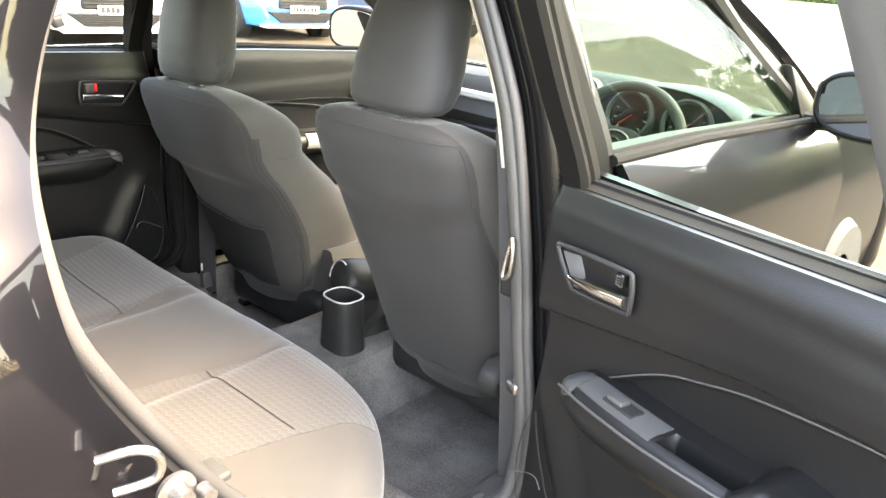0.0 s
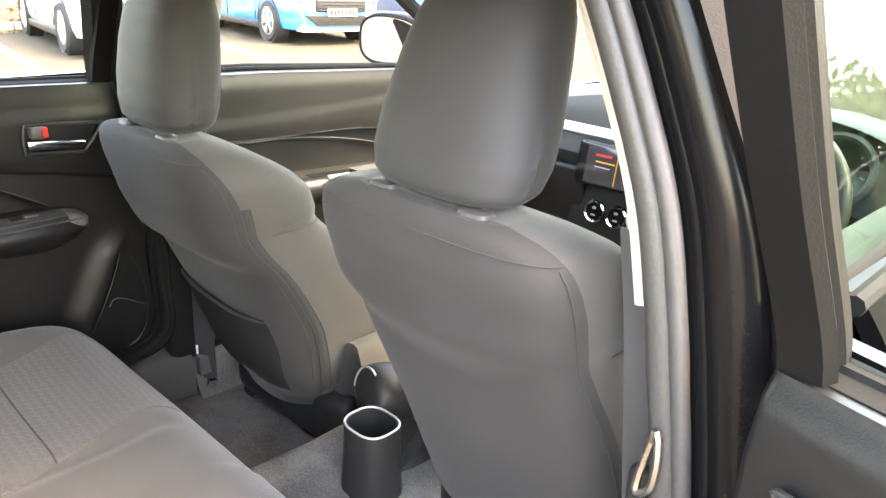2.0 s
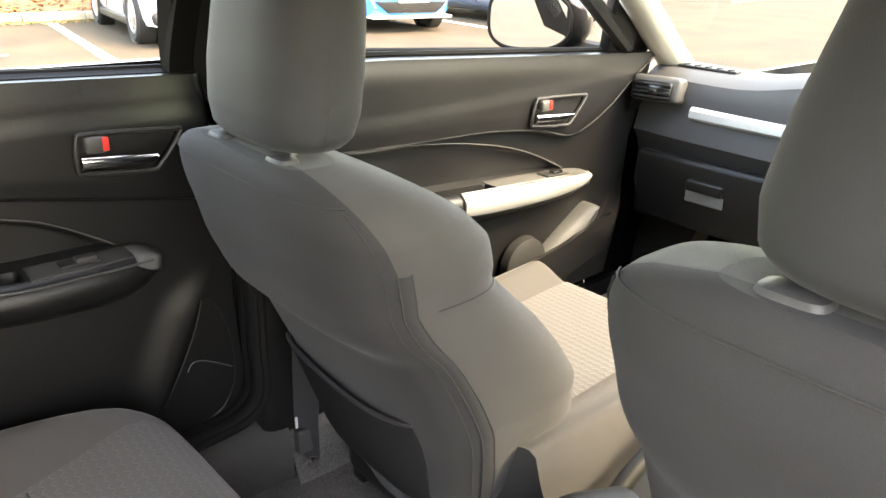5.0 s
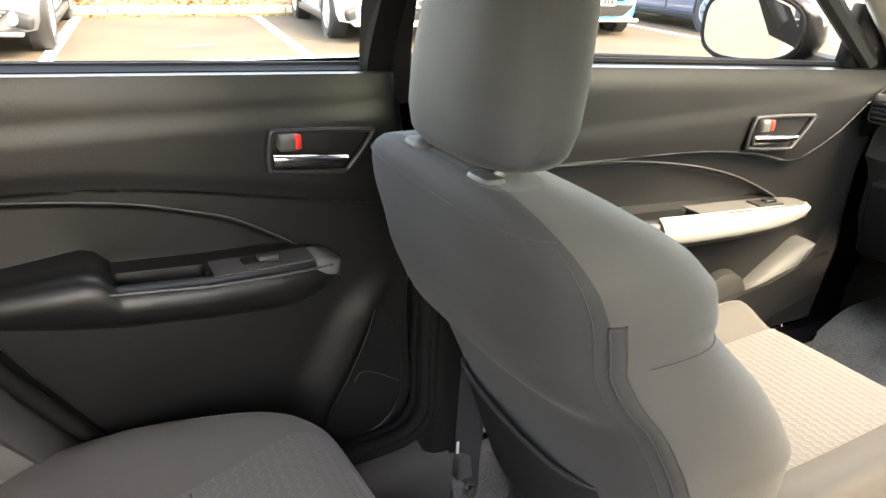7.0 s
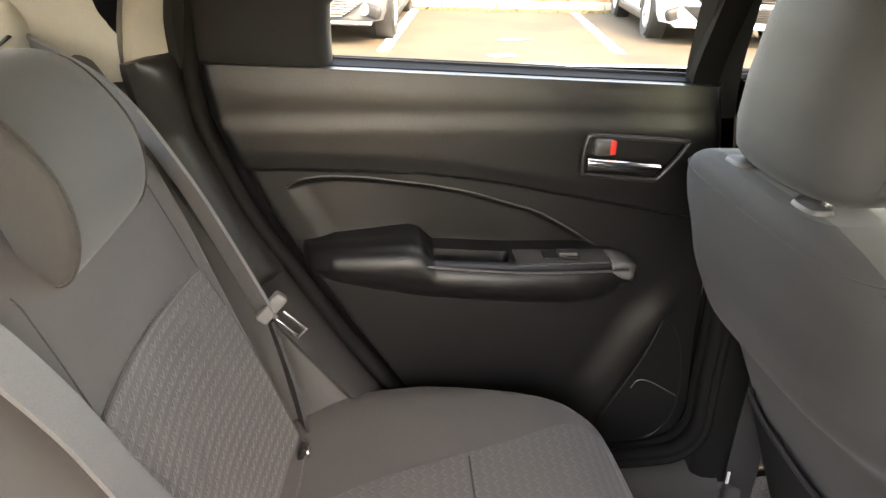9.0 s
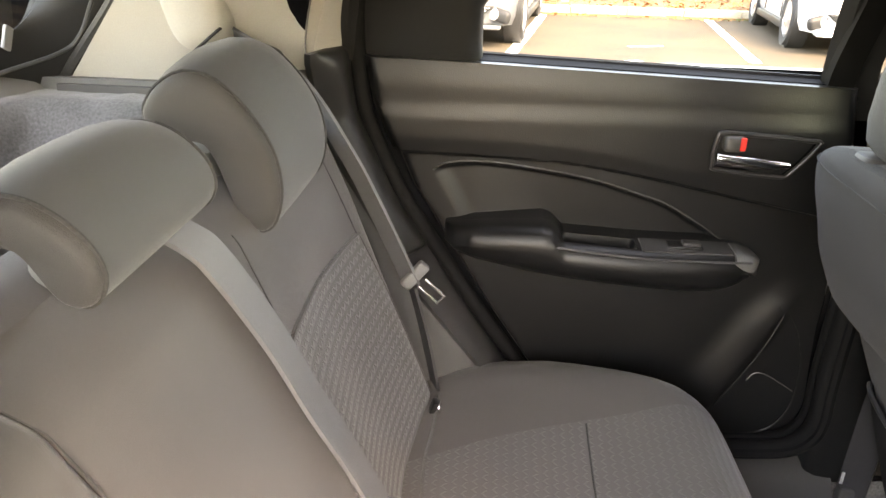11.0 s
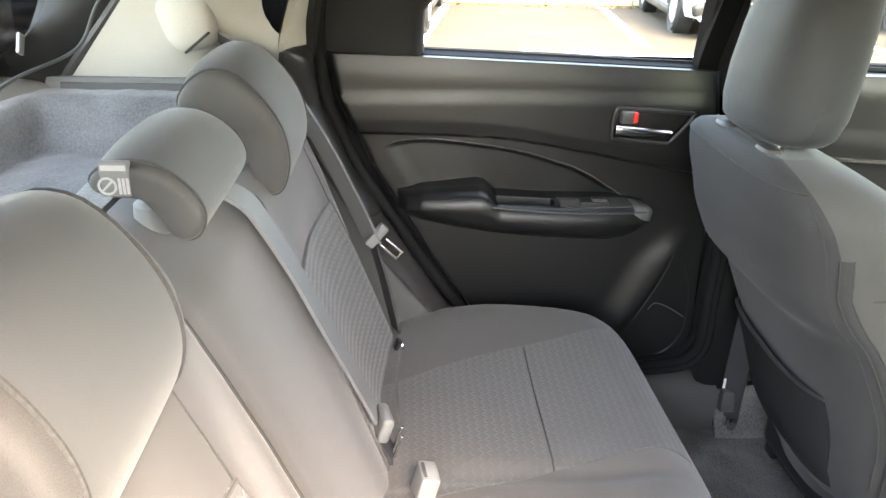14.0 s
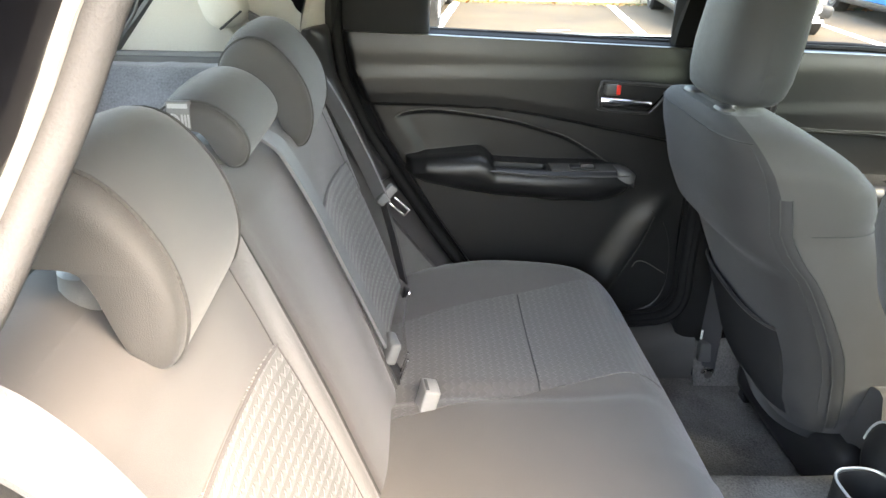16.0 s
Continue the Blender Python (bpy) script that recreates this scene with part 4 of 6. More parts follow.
for sg in (-1, 1):
    e_in = spline([(sg * .605, -1.085, .96), (sg * .60, -1.035, 1.03), (sg * .59, -.965, 1.11), (sg * .565, -.87, 1.22), (sg * .53, -.77, 1.34)], 6)
    g_in = spline([(sg * .40, -1.14, 1.04), (sg * .48, -1.105, 1.063), (sg * .535, -1.085, 1.083), (sg * .58, -1.07, 1.124), (sg * .58, -.98, 1.34)], 6)
    part("tailgate_frame", loft([[a.lerp(c, k / 4) + Vector((0, -.03 * math.sin(k / 4 * math.pi), 0)) for k in range(5)] for a, c in zip(e_in, g_in)], cap=False, closed=False), "plastic_dark", hatch, "black tailgate window frame")
    part("boot_seal", tube([p + Vector((sg * -.002, -.004, 0)) for p in e_in], .009, 8), "rubber_grey", hatch, "grey rubber tailgate seal")
    part("shelf_rest", loft([[(sg * (.585 + a), y, z) for a, z in ((.0, .985), (-.012, 1.0), (-.010, 1.012), (.03, 1.016), (.03, .98))] for y in (-.72, -.9, -1.05)]), "plastic_mid", hatch, "grey ledge beside the parcel shelf")
part("rear_window", grid(10, 6, lambda u, v: (lerp(-.58, .59, u), lerp(-1.20, -1.06, v) + .10 * (2 * u - 1) ** 2, lerp(1.02, 1.36, v))), "glass_rear", hatch, "dark tinted rear window")


# ---- doors ----
def handle_set(parent, tl, tr, br, bl, x, bezel):
    """The inner release: bezel, dark bowl, chrome lever and lock knob; corners are (y, z); x: the panel's face."""
    C = [Vector((x, *c)) for c in (tl, tr, br, bl)]
    mid = sum(C, Vector()) / 4
    ring = spline([c.lerp(d, f) for c, d in zip(C, C[1:] + C[:1]) for f in (.12, .88)], 3, closed=True)
    b = part("handle_bezel", tube(ring, .0038, 8, closed=True), bezel, parent, "satin bezel round the release handle")
    bowl = bmesh.new()
    rings = []
    for k, (s, d) in enumerate(((1.0, .004), (.95, -.004), (.88, -.022), (.70, -.028), (.02, -.028))):
        rings.append([mid + (p - mid) * s + Vector((d, 0, 0)) for p in ring])
    add_loft(bowl, rings, cap=False)
    bmesh.ops.recalc_face_normals(bowl, faces=bowl.faces)
    part("handle_bowl", bowl, "piano", parent)
    # Open door only: the skylit back of the bowl, added as a lighter face.
    if MIRROR[0] < 0:
        q0, q1 = C[3].lerp(C[2], .93).lerp(C[0].lerp(C[1], .93), .10), C[0].lerp(C[1], .93).lerp(C[3].lerp(C[2], .93), .12)
        part("bowl_lit_face", loft([[q0 + Vector((.001, -o, 0)) + Vector((d, 0, 0)), q1 + Vector((.001, -o * 1.5, 0)) + Vector((d, 0, 0))] for o, d in ((.0, .0), (.012, -.004), (.024, -.013), (.034, -.025))], cap=False, closed=False), "trim_side", parent, "slanted face in the handle bowl, skylight put into its colour")
    # lever along the lower part
    a, e = C[3].lerp(C[0], .34), C[2].lerp(C[1], .38)
    a, e = a + (e - a) * .02, a + (e - a) * .86
    rows = []
    for k in range(11):
        t = k / 10
        p = a.lerp(e, t)
        bow = math.sin(t * math.pi) * .004
        w = lerp(.0125, .0065, t ** 2)
        rows.append([p + Vector((dx + .006 + bow, 0, dz)) for dx, dz in ((.004, w * .55), (.007, w * .2), (.007, -w * .4), (.002, -w), (-.004, -w), (-.004, w * .5))])
    part("release_lever", loft(rows), "chrome", parent, "bright satin release lever", smooth=70)
    # lock knob beside the rear end, with its red mark
    kc = C[3].lerp(C[0], .74).lerp(C[2].lerp(C[1], .74), .17)
    kn = part("lock_knob", rbox(kc, (.022, .030, .024), .006) if MIRROR[0] > 0 else rbox(kc + Vector((-.004, -.004, .001)), (.018, .015, .021), .004), "plastic_satin" if MIRROR[0] > 0 else "piano", parent)
    if MIRROR[0] > 0:
        part("lock_mark", rbox(kc + Vector((.0090, .0115, .001)), (.008, .009, .020), .002), "red", kn, "red unlocked mark")
    else:
        for q in range(4):
            part("grip_rib", rbox(kc + Vector((.0052, -.004, -.005 + .0040 * q)), (.002, .008, .0014), .0004), "plastic_satin", kn)


def side_door_panel(name_parent, spec):
    """Inner skin of a door as a relief over its outline; all (y, z)."""
    yr, yf, zb, sill, groove = spec["rear"], spec["front"], spec["bottom"], spec["sill"], spec["groove"]
    x0 = spec["x"]
    groove = smooth(groove)
    spec["insert"] = smooth(spec["insert"])
    spec["crease"] = smooth(spec["crease"])

    def relief(y, z):
        g = table(groove, y)
        p = 0.024 * step(g - .006, g + .002, z)
        cz = table(spec["crease"], y)
        p += 0.006 * step(cz + .030, cz - .004, z) * step(g, g + .03, z) * spec.get("crease_depth", 1)
        s = table(sill, y)
        p -= spec["roll"] * step(s - .060, s + .004, z) ** 2.5
        # padded insert above the armrest, sunk within its lip
        it = table(spec["insert"], y)
        a0, a1 = spec["insert_ends"]
        a0 += .06 * (1 - min(1, max(0, (z - spec["arm_z"] - .03) / .10)))
        inside = step(a0, a0 + .034, y) * step(a1, a1 - .02, y) * step(it + .002, it - .009, z) * step(spec["arm_z"] - .012, spec["arm_z"] + .012, z)
        p -= 0.016 * inside * (.45 + .55 * step(a0 + .03, a0 + .16, y))
        # speaker bulge before a slanting ridge
        (y1, z1), (y2, z2) = spec["ridge"]
        n = Vector((z1 - z2, -(y1 - y2))).normalized()
        d = (Vector((y, z)) - Vector((y1, z1))).dot(n)
        low = step(z1 + .07, z1 - .03, z)
        p += (0.013 * step(-.065, .006, d) - .005 * step(.006, .022, d)) * low
        # pocket wall low behind the ridge
        p += 0.006 * step(-.10, -.25, d) * step(z2 + .06, z2 - .03, z) * low
        # front and rear rims fall away
        return p

    def f(u, v):
        z = lerp(zb, table(sill, 0), v)
        a, b = table(yr, z), table(yf, z)
        y = lerp(a, b, u)
        z = lerp(zb, table(sill, y), v)
        edge = min(u, 1 - u)
        p = relief(y, z) - 0.022 * (1 - step(0, .02, edge)) - .012 * (1 - step(0, .02, v))
        return (x0 + p, y, z)
    a0, a1 = spec["insert_ends"]
    lip = [(x0 + relief(y, table(spec["insert"], y) + .006) + .0005, y, table(spec["insert"], y) + .002) for y in [lerp(a0 + .012, a1 - .012, k / 40) for k in range(41)]]
    part("insert_lip", tube(spline(lip, 2), .0015, 8), "plastic_satin", name_parent, "raised lip round the padded insert")
    part("door_panel", grid(110, 240, f, (-.05, 0, 0)), "plastic", name_parent, "black moulded door panel", smooth=60)
    return relief


def armrest(parent, spec, mat, top_mat=None):
    """Armrest loft along y; table rows: y, top z, bottom z, depth."""
    rows = spec["arm"]
    x0 = spec["x"]
    rings = []
    n = 120
    c0, c1 = spec["cup"]
    ys = [lerp(rows[0][0], rows[-1][0], i / n) for i in range(n + 1)]
    T, Bm, D = [[(r[0], r[k]) for r in rows] for k in (1, 2, 3)]
    for y in ys:
        zt, zb, d = table(T, y), table(Bm, y), table(D, y)
        h = zt - zb
        c = .030 * step(c0, c0 + .010, y) * step(c1, c1 - .010, y)
        prof = [(-.02, zt + .004), (d * .22, zt), (d * .27, zt - c), (d * .66, zt - c), (d * .71, zt - .001), (d * .80, zt - .003), (d * .93, zt - .010), (d, zt - .028), (d * .985, zt - .5 * h), (d * .86, zt - .76 * h), (d * .6, zb + .05 * h), (d * .2, zb), (-.02, zb)]
        rings.append([(x0 + a, y, z) for a, z in prof])
    ob = part("armrest", loft(rings), mat, parent, "moulded door armrest", smooth=50)
    return ob, (T, Bm, D)


def rear_door(parent):
    spec = dict(
        x=-.700, bottom=.375, roll=.015 if MIRROR[0] < 0 else .005, crease_depth=.55,
        rear=[(.37, -.235), (.44, -.285), (.524, -.352), (.636, -.432), (.721, -.486), (.833, -.559), (.966, -.618), (1.048, -.634)],
        front=[(.37, .06), (.385, .115), (.41, .155), (.45, .172), (.555, .172), (.71, .144), (1.017, .10)] if MIRROR[0] > 0 else [(.37, .03), (.41, .09), (.45, .10), (.71, .10), (1.017, .10)],
        sill=[(-.64, 1.050), (-.46, 1.047), (.10, 1.030)],
        groove=[(-.62, .908), (-.38, .904), (-.241, .892), (-.072, .862), (.079, .835), (.16, .82)],
        crease=[(-.6, .960), (-.34, .965), (-.10, .967), (.2, .967)],
        insert=[(-.56, .79), (-.537, .846), (-.522, .873), (-.49, .887), (-.42, .889), (-.285, .872), (-.2, .850), (-.14, .829), (-.052, .776), (0, .735)],
        insert_ends=(-.535, -.005), arm_z=.76,
        ridge=((.062, .668), (-.030, .487)), cup=(-.316, -.196),
        arm=[(-.500, .792, .763, .020), (-.485, .794, .750, .052), (-.455, .800, .740, .066), (-.395, .805, .728, .072), (-.345, .809, .720, .076), (-.330, .804, .718, .076), (-.310, .785, .716, .076), (-.2, .780, .707, .078),
             (-.1, .780, .703, .076), (-.06, .780, .707, .072), (-.035, .778, .716, .065), (-.015, .771, .729, .052), (-.002, .762, .742, .033), (.005, .756, .749, .014)],
    )
    relief = side_door_panel(parent, spec)
    arm, tabs = armrest(parent, spec, "plastic")
    tip = []
    for k in range(17):
        y = lerp(-.048, .0068, k / 16)
        zt, zb, d = [table(q, y) for q in ([(-.06, .7802), (-.035, .7785), (-.015, .7715), (-.002, .7625), (.0068, .7545)], [(-.06, .707), (-.035, .7155), (-.015, .7285), (-.002, .7415), (.0068, .7485)], [(-.06, .0725), (-.035, .0655), (-.015, .0525), (-.002, .0335), (.0068, .0120)])]
        low = lerp(.22, .98, k / 16)
        tip.append([(spec["x"] + d * a, y, lerp(zt, zb, q)) for a, q in ((.2, -.02), (.5, -.02), (.8, -.01), (.94, .08 * low), (1.0, .3 * low), (1.015, .55 * low), (.99, .8 * low), (.9, low), (.7, low), (.2, .5 * low))])
    # Glossy black tip; its highlight is put into grey, brighter on the closed door.
    part("armrest_tip", loft(tip), "plastic_grey" if MIRROR[0] > 0 else "plastic_satin", arm, "armrest tip, its highlight put into grey", smooth=75)
    # sunken pull cup, switch and lips
    part("armrest_plate", loft([[(spec["x"] + d * a, y, table(tabs[0], y) + h) for a, h in ((.18, -.003), (.20, .0022), (.55, .0022), (.80, -.0008), (.80, -.004))] for y, d in [(lerp(-.190, -.050, k / 20), table(tabs[2], lerp(-.190, -.050, k / 20))) for k in range(21)]]), "plastic_satin", arm, "satin dark plate with the window switch", smooth=50)
    part("window_switch_plate", rbox((-.662, -.122, .7822), (.026, .054, .004), .0015), "plastic_dark", arm)
    part("window_switch", rbox((-.662, -.112, .7855), (.018, .028, .008), .002), "plastic_satin", arm)
    part("trim_line", tube(spline([(-.629, -.325, .780), (-.624, -.195, .772), (-.624, -.095, .772), (-.632, -.025, .771)], 5), .002, 6), "plastic_satin", arm)
    handle_set(parent, (-.098, .964), (.052, .956), (.009, .899), (-.102, .908), -.6645, "trim_dark")
    # speaker flap crease
    part("speaker_edge", tube(spline([(-.663, .018, .544), (-.662, .028, .559), (-.660, .050, .556), (-.659, .094, .530)], 4), .0010, 6), "plastic_satin", parent)
    part("speaker_rim", tube(spline([(-.6690, .056, .664), (-.6660, .040, .619), (-.6650, .010, .555), (-.6660, -.026, .490)], 5), .0014, 6), "plastic", parent)
    part("speaker_lobe", tube(spline([(spec["x"] + relief(y, z) + .0004, y, z) for y, z in ((.056, .670), (.088, .640), (.108, .585), (.114, .53), (.110, .475), (.085, .432), (.04, .414), (-.02, .410))], 5), .0011, 6), "plastic", parent, "moulded rim round the speaker")
    # quarter trim at the rear end of the window
    edge = [(1.035, -.452), (1.075, -.454), (1.127, -.453), (1.203, -.399), (1.254, -.353), (1.286, -.325), (1.33, -.30)]
    if MIRROR[0] < 0:
        edge = [(1.035, -.385), (1.10, -.378), (1.17, -.362), (1.21, -.350), (1.268, -.332), (1.31, -.320), (1.37, -.30)]
    qt = loft([[(-.735 + d * .4 + (z - 1.04) * .42, lerp(-.64, table(edge, z), s), z) for s, d in ((0, .05), (.25, .085), (.6, .10), (.88, .095), (.97, .075), (1.0, .04), (1.0, -.02), (0, -.02))]
               for z in (1.035, 1.045, 1.07, 1.1, 1.127, 1.16, 1.2, 1.23, 1.26, 1.29, 1.33)])
    # Open door's trim is greyed: the light on it is put into the colour.
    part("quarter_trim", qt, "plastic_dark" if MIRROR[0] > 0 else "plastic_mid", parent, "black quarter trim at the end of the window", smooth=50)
    # glass, frame, weather strip
    g = part("window_glass", grid(6, 6, lambda u, v: (-.742 - 0 * u + .42 * .33 * v + .02 * v * v, lerp(-.50, .09, u), lerp(1.0, 1.33 + (.06 if MIRROR[0] < 0 else 0), v))), "glass_door" if MIRROR[0] < 0 else "glass", parent, "clear side window")
    part("sill_lip", loft([[(-.703, y, z - .004), (-.703, y, z + .0015), (-.722, y, z + .005), (-.739, y, z + .008), (-.739, y, z - .004)] for y, z in [(yy, table(spec["sill"], yy)) for yy in (-.50, -.3, -.1, .09)]]), "rubber", parent, "black rubber lip along the window sill", smooth=40)
    part("weather_strip", tube([(-.734, -.50, 1.050), (-.730, -.2, 1.042), (-.728, .095, 1.034)], .007, 6), "rubber", parent)
    # Rubber strip; on the open door its lit line is put in as grey.
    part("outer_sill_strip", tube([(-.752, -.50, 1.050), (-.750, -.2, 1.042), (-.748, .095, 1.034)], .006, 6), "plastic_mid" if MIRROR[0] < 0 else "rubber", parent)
    fr = [(-.740, .085, .98), (-.725, .080, 1.05), (-.665, .085, 1.18), (-.60, .085, 1.32)]
    part("front_frame", tube(spline(fr, 5), .022, 8), "plastic_frame", parent, "matt black window frame")
    part("front_frame_trim", loft([[(x + dx, y + dy, z) for dx, dy in ((.02, -.030), (.032, -.026), (.036, .010), (.02, .018), (-.02, .0))] for x, y, z in spline(fr, 4)]), "plastic_frame", parent)
    top = [(-.60, .085, 1.32), (-.59, -.2, 1.355), (-.585, -.42, 1.345), (-.60, -.56, 1.30), (-.66, -.645, 1.16), (-.715, -.66, 1.05)]
    if MIRROR[0] < 0:
        top = [(x, y, z + .06 * min(1, (z - 1.05) / .25)) for x, y, z in top]
    part("top_frame", tube(spline(top, 5), .022, 8), "plastic_dark", parent)
    # outer skin
    def skin(u, v):
        z = lerp(.30, 1.045, v)
        a, b = table(spec["rear"], z) - .03, table(spec["front"], z) + .01
        return (-.765 - .055 * math.sin(min(1, v * 1.15) * math.pi) ** .7, lerp(a, b, u), z)
    part("outer_skin", grid(24, 20, skin, (.02, 0, 0)), "paint_black", parent, "gloss black outer door skin")
    part("door_edge", grid(20, 2, lambda u, v: (lerp(-.79, -.715, v), table(spec["front"], lerp(.40, 1.02, u)) - .006 * v, lerp(.40, 1.02, u)), (0, -.015, 0)), "paint_black", parent)
    part("door_end", grid(20, 2, lambda u, v: (lerp(-.79, -.715, v), table(spec["rear"], lerp(.40, 1.04, u)) + .004 * v, lerp(.40, 1.04, u)), (0, .015, 0)), "paint_black", parent)


left_rear = thing("rear_door", "closed black rear door with moulded panel and armrest", "car door", "car doors")
rear_door(left_rear)
part("panel_seal", tube(spline([(-.706 + .35 * max(0, z - 1.06), y, z) for z, y in ((1.30, -.578), (1.235, -.602), (1.16, -.626), (1.10, -.638), (1.05, -.641), (.966, -.632), (.90, -.606), (.833, -.575), (.721, -.503), (.636, -.447), (.524, -.366), (.44, -.302), (.40, -.252))], 5), .0125, 10), "rubber", left_rear, "black rubber seal")

OPEN = Matrix.Translation((.739, -.009, -.015)) @ Matrix.Rotation(radians(73.1), 4, 'Z') @ Matrix.Translation((-.700, -.09, 0))
MIRROR[0] = -1
right_rear = thing("rear_door", "wide open black rear door seen from inside", "car door", "car doors", at=OPEN)
rear_door(right_rear)
part("hinge_bolt", rbox((-.715, .165, .64), (.03, .03, .022), .006), "steel", right_rear)
MIRROR[0] = 1


def front_door(parent, outside=False):
    spec = dict(
        x=-.690, bottom=.40, roll=.005,
        rear=[(.38, .20), (.6, .20), (1.04, .135)],
        front=[(.38, 1.20), (.6, 1.25), (.8, 1.26), (1.0, 1.32)],
        sill=[(.12, 1.034), (.45, 1.027), (1.137, .996), (1.32, .990)],
        groove=[(.15, .885), (.425, .868), (.70, .862), (.86, .845), (.97, .820), (1.04, .835), (1.12, .875), (1.20, .933), (1.29, .985)],
        crease=[(.12, .90), (.425, .905), (.76, .915), (1.0, .93), (1.3, .96)], crease_depth=.3,
        insert=[(.2, .855), (.373, .862), (.622, .843), (.816, .803), (.972, .738), (1.02, .70)],
        insert_ends=(.22, 1.01), arm_z=.72,
        ridge=((1.135, .60), (1.01, .44)), cup=(.555, .705),
        arm=[(.30, .765, .70, .03), (.36, .765, .692, .06), (.5, .758, .684, .070), (.72, .748, .675, .074), (.85, .742, .672, .074), (.95, .735, .674, .068), (1.01, .728, .684, .056), (1.045, .722, .696, .040), (1.062, .716, .704, .02)],
    )
    relief = side_door_panel(parent, spec)
    arm, tabs = armrest(parent, spec, "plastic")
    part("armrest_trim", loft([[(spec["x"] + a, y, z) for a, z in ((d * .80, zt + .002), (d * .95, zt - .006 * h), (d + .005, zt - .018 * h), (d + .004, zt - .036 * h), (d * .97, zt - .046 * h), (d * .80, zt - .040 * h))]
                               for y, zt, d, h in ((.60, .755, .072, 1.0), (.68, .751, .074, 1.05), (.8, .745, .0745, 1.0), (.88, .7405, .0725, .92), (.93, .737, .0685, .84), (.97, .733, .0635, .72), (1.0, .7295, .0585, .60), (1.025, .7265, .050, .46), (1.045, .723, .040, .32), (1.056, .720, .028, .2))]), "plastic_pale", arm, "satin silver armrest trim")
    part("top_plate", loft([[(spec["x"] + d * a, y, zt + .0025 - .0015 * (a > .7)) for a in (.12, .4, .7, .86)] + [(spec["x"] + d * a, y, zt - .002) for a in (.86, .4, .12)]
                            for y, zt, d in ((.705, .7485, .074), (.8, .745, .0745), (.9, .739, .072), (.96, .7345, .0665), (1.01, .729, .057), (1.04, .723, .045))]), "plastic_mid", arm, "satin grey armrest plate")
    part("window_switch_plate", rbox((spec["x"] + .038, .905, .7425), (.034, .075, .004), .0015, m=Euler((radians(-3.6), 0, 0)).to_matrix().to_4x4()), "plastic_dark", arm)
    part("window_switch", rbox((spec["x"] + .038, .915, .7450), (.016, .030, .008), .002), "piano", arm)
    handle_set(parent, (.836, .921), (1.010, .914), (.952, .850), (.823, .861), -.657, "trim_dark")
    part("panel_line", tube(spline([(-.668, y, table(smooth(spec["groove"]), y) + .001) for y in [lerp(.3, 1.285, k / 40) for k in range(41)]], 2), .0012, 6), "plastic_mid", parent, "thin bright trim line")
    # door bin lip and speaker
    part("door_bin", loft([[(spec["x"] + a, y, z + dz) for a, dz in ((.01, -.11), (.05, -.10), (.060, -.02), (.056, 0), (.046, 0), (.04, -.05), (.01, -.06))] for y, z in ((.55, .52), (.75, .53), (.95, .56), (1.08, .595), (1.13, .605))]), "plastic", parent)
    part("speaker_cover", moved(lathe([(.001, .02), (.05, .018), (.066, .010), (.070, -.01)], 36, 'X'), pose(spec["x"] + .022, .845, .525)), "plastic_dark", parent)
    up, lo = [[(.84, .462), (.90, .520), (.96, .566), (1.02, .604), (1.060, .630), (1.078, .634)], [(.88, .400), (.94, .452), (1.0, .510), (1.045, .560), (1.070, .604), (1.080, .626)]]
    def blade(u, v):
        a, b = [spline([(0, y, z) for y, z in q], 6)[round(u * 30)] for q in (up, lo)]
        p = a.lerp(b, v)
        return (spec["x"] + .022 + .020 * math.sin(v * math.pi) + .012 * u, p.y, p.z)
    part("pocket_blade", grid(30, 8, blade, (-.03, 0, 0)), "plastic_mid", parent, "grey moulded end of the door pocket", smooth=60)
    part("pocket_slot", tube([Vector(blade(k / 30, 1)) + Vector((.004, .012, -.012)) for k in range(31)], .003, 6), "plastic_mid", parent)
    g = part("window_glass", grid(8, 6, lambda u, v: (-.735 + .42 * .31 * v + .02 * v * v, lerp(.115, lerp(1.20, .62, v), u), lerp(lerp(1.0, .97, u), 1.32, v))), "glass_green" if outside else "glass", parent, "clear side window")
    part("weather_strip", tube([(-.726, .12, 1.036), (-.722, .45, 1.030), (-.718, 1.137, 1.0)], .007, 6), "rubber", parent)
    part("outer_sill_strip", tube([(-.752, .10, 1.036), (-.750, .45, 1.030), (-.745, 1.20, .99)], .010, 8), "rubber", parent, "black window sill strip")
    part("rear_frame", loft([[(x + dx, y + dy, z) for dx, dy in ((.015, -.045), (.03, -.03), (.03, .03), (.0, .045), (-.018, .0))] for x, y, z in spline([(-.738, .10, .98), (-.725, .092, 1.06), (-.66, .075, 1.2), (-.605, .06, 1.32)], 4)]), "plastic_dark" if not outside else "plastic_frame", parent, "black window frame")
    part("top_frame", tube(spline([(-.605, .06, 1.325), (-.60, .35, 1.345), (-.595, .62, 1.325), (-.64, .9, 1.17), (-.70, 1.2, 1.005)], 5), .02, 8), "plastic_dark", parent)
    # mirror corner trim
    part("mirror_sail", prism([(-.705, 1.13, .985), (-.705, 1.31, .985), (-.685, 1.27, 1.02), (-.655, 1.12, 1.12), (-.66, 1.085, 1.13)], (-.03, 0, 0), .008), "plastic", parent, "black mirror corner trim")

    def skin(u, v):
        z = lerp(.28, 1.035, v)
        x = -.832 + .080 * max(0, (z - .84) / .195) ** 2 + .045 * max(0, (.78 - z) / .50) ** 2
        return (x, lerp(.12, 1.23 + .05 * v, u), lerp(.28, lerp(1.04, .985, u), v))
    part("outer_skin", grid(30, 24, skin, (.02, 0, 0)), "paint_black", parent, "gloss black outer door skin")
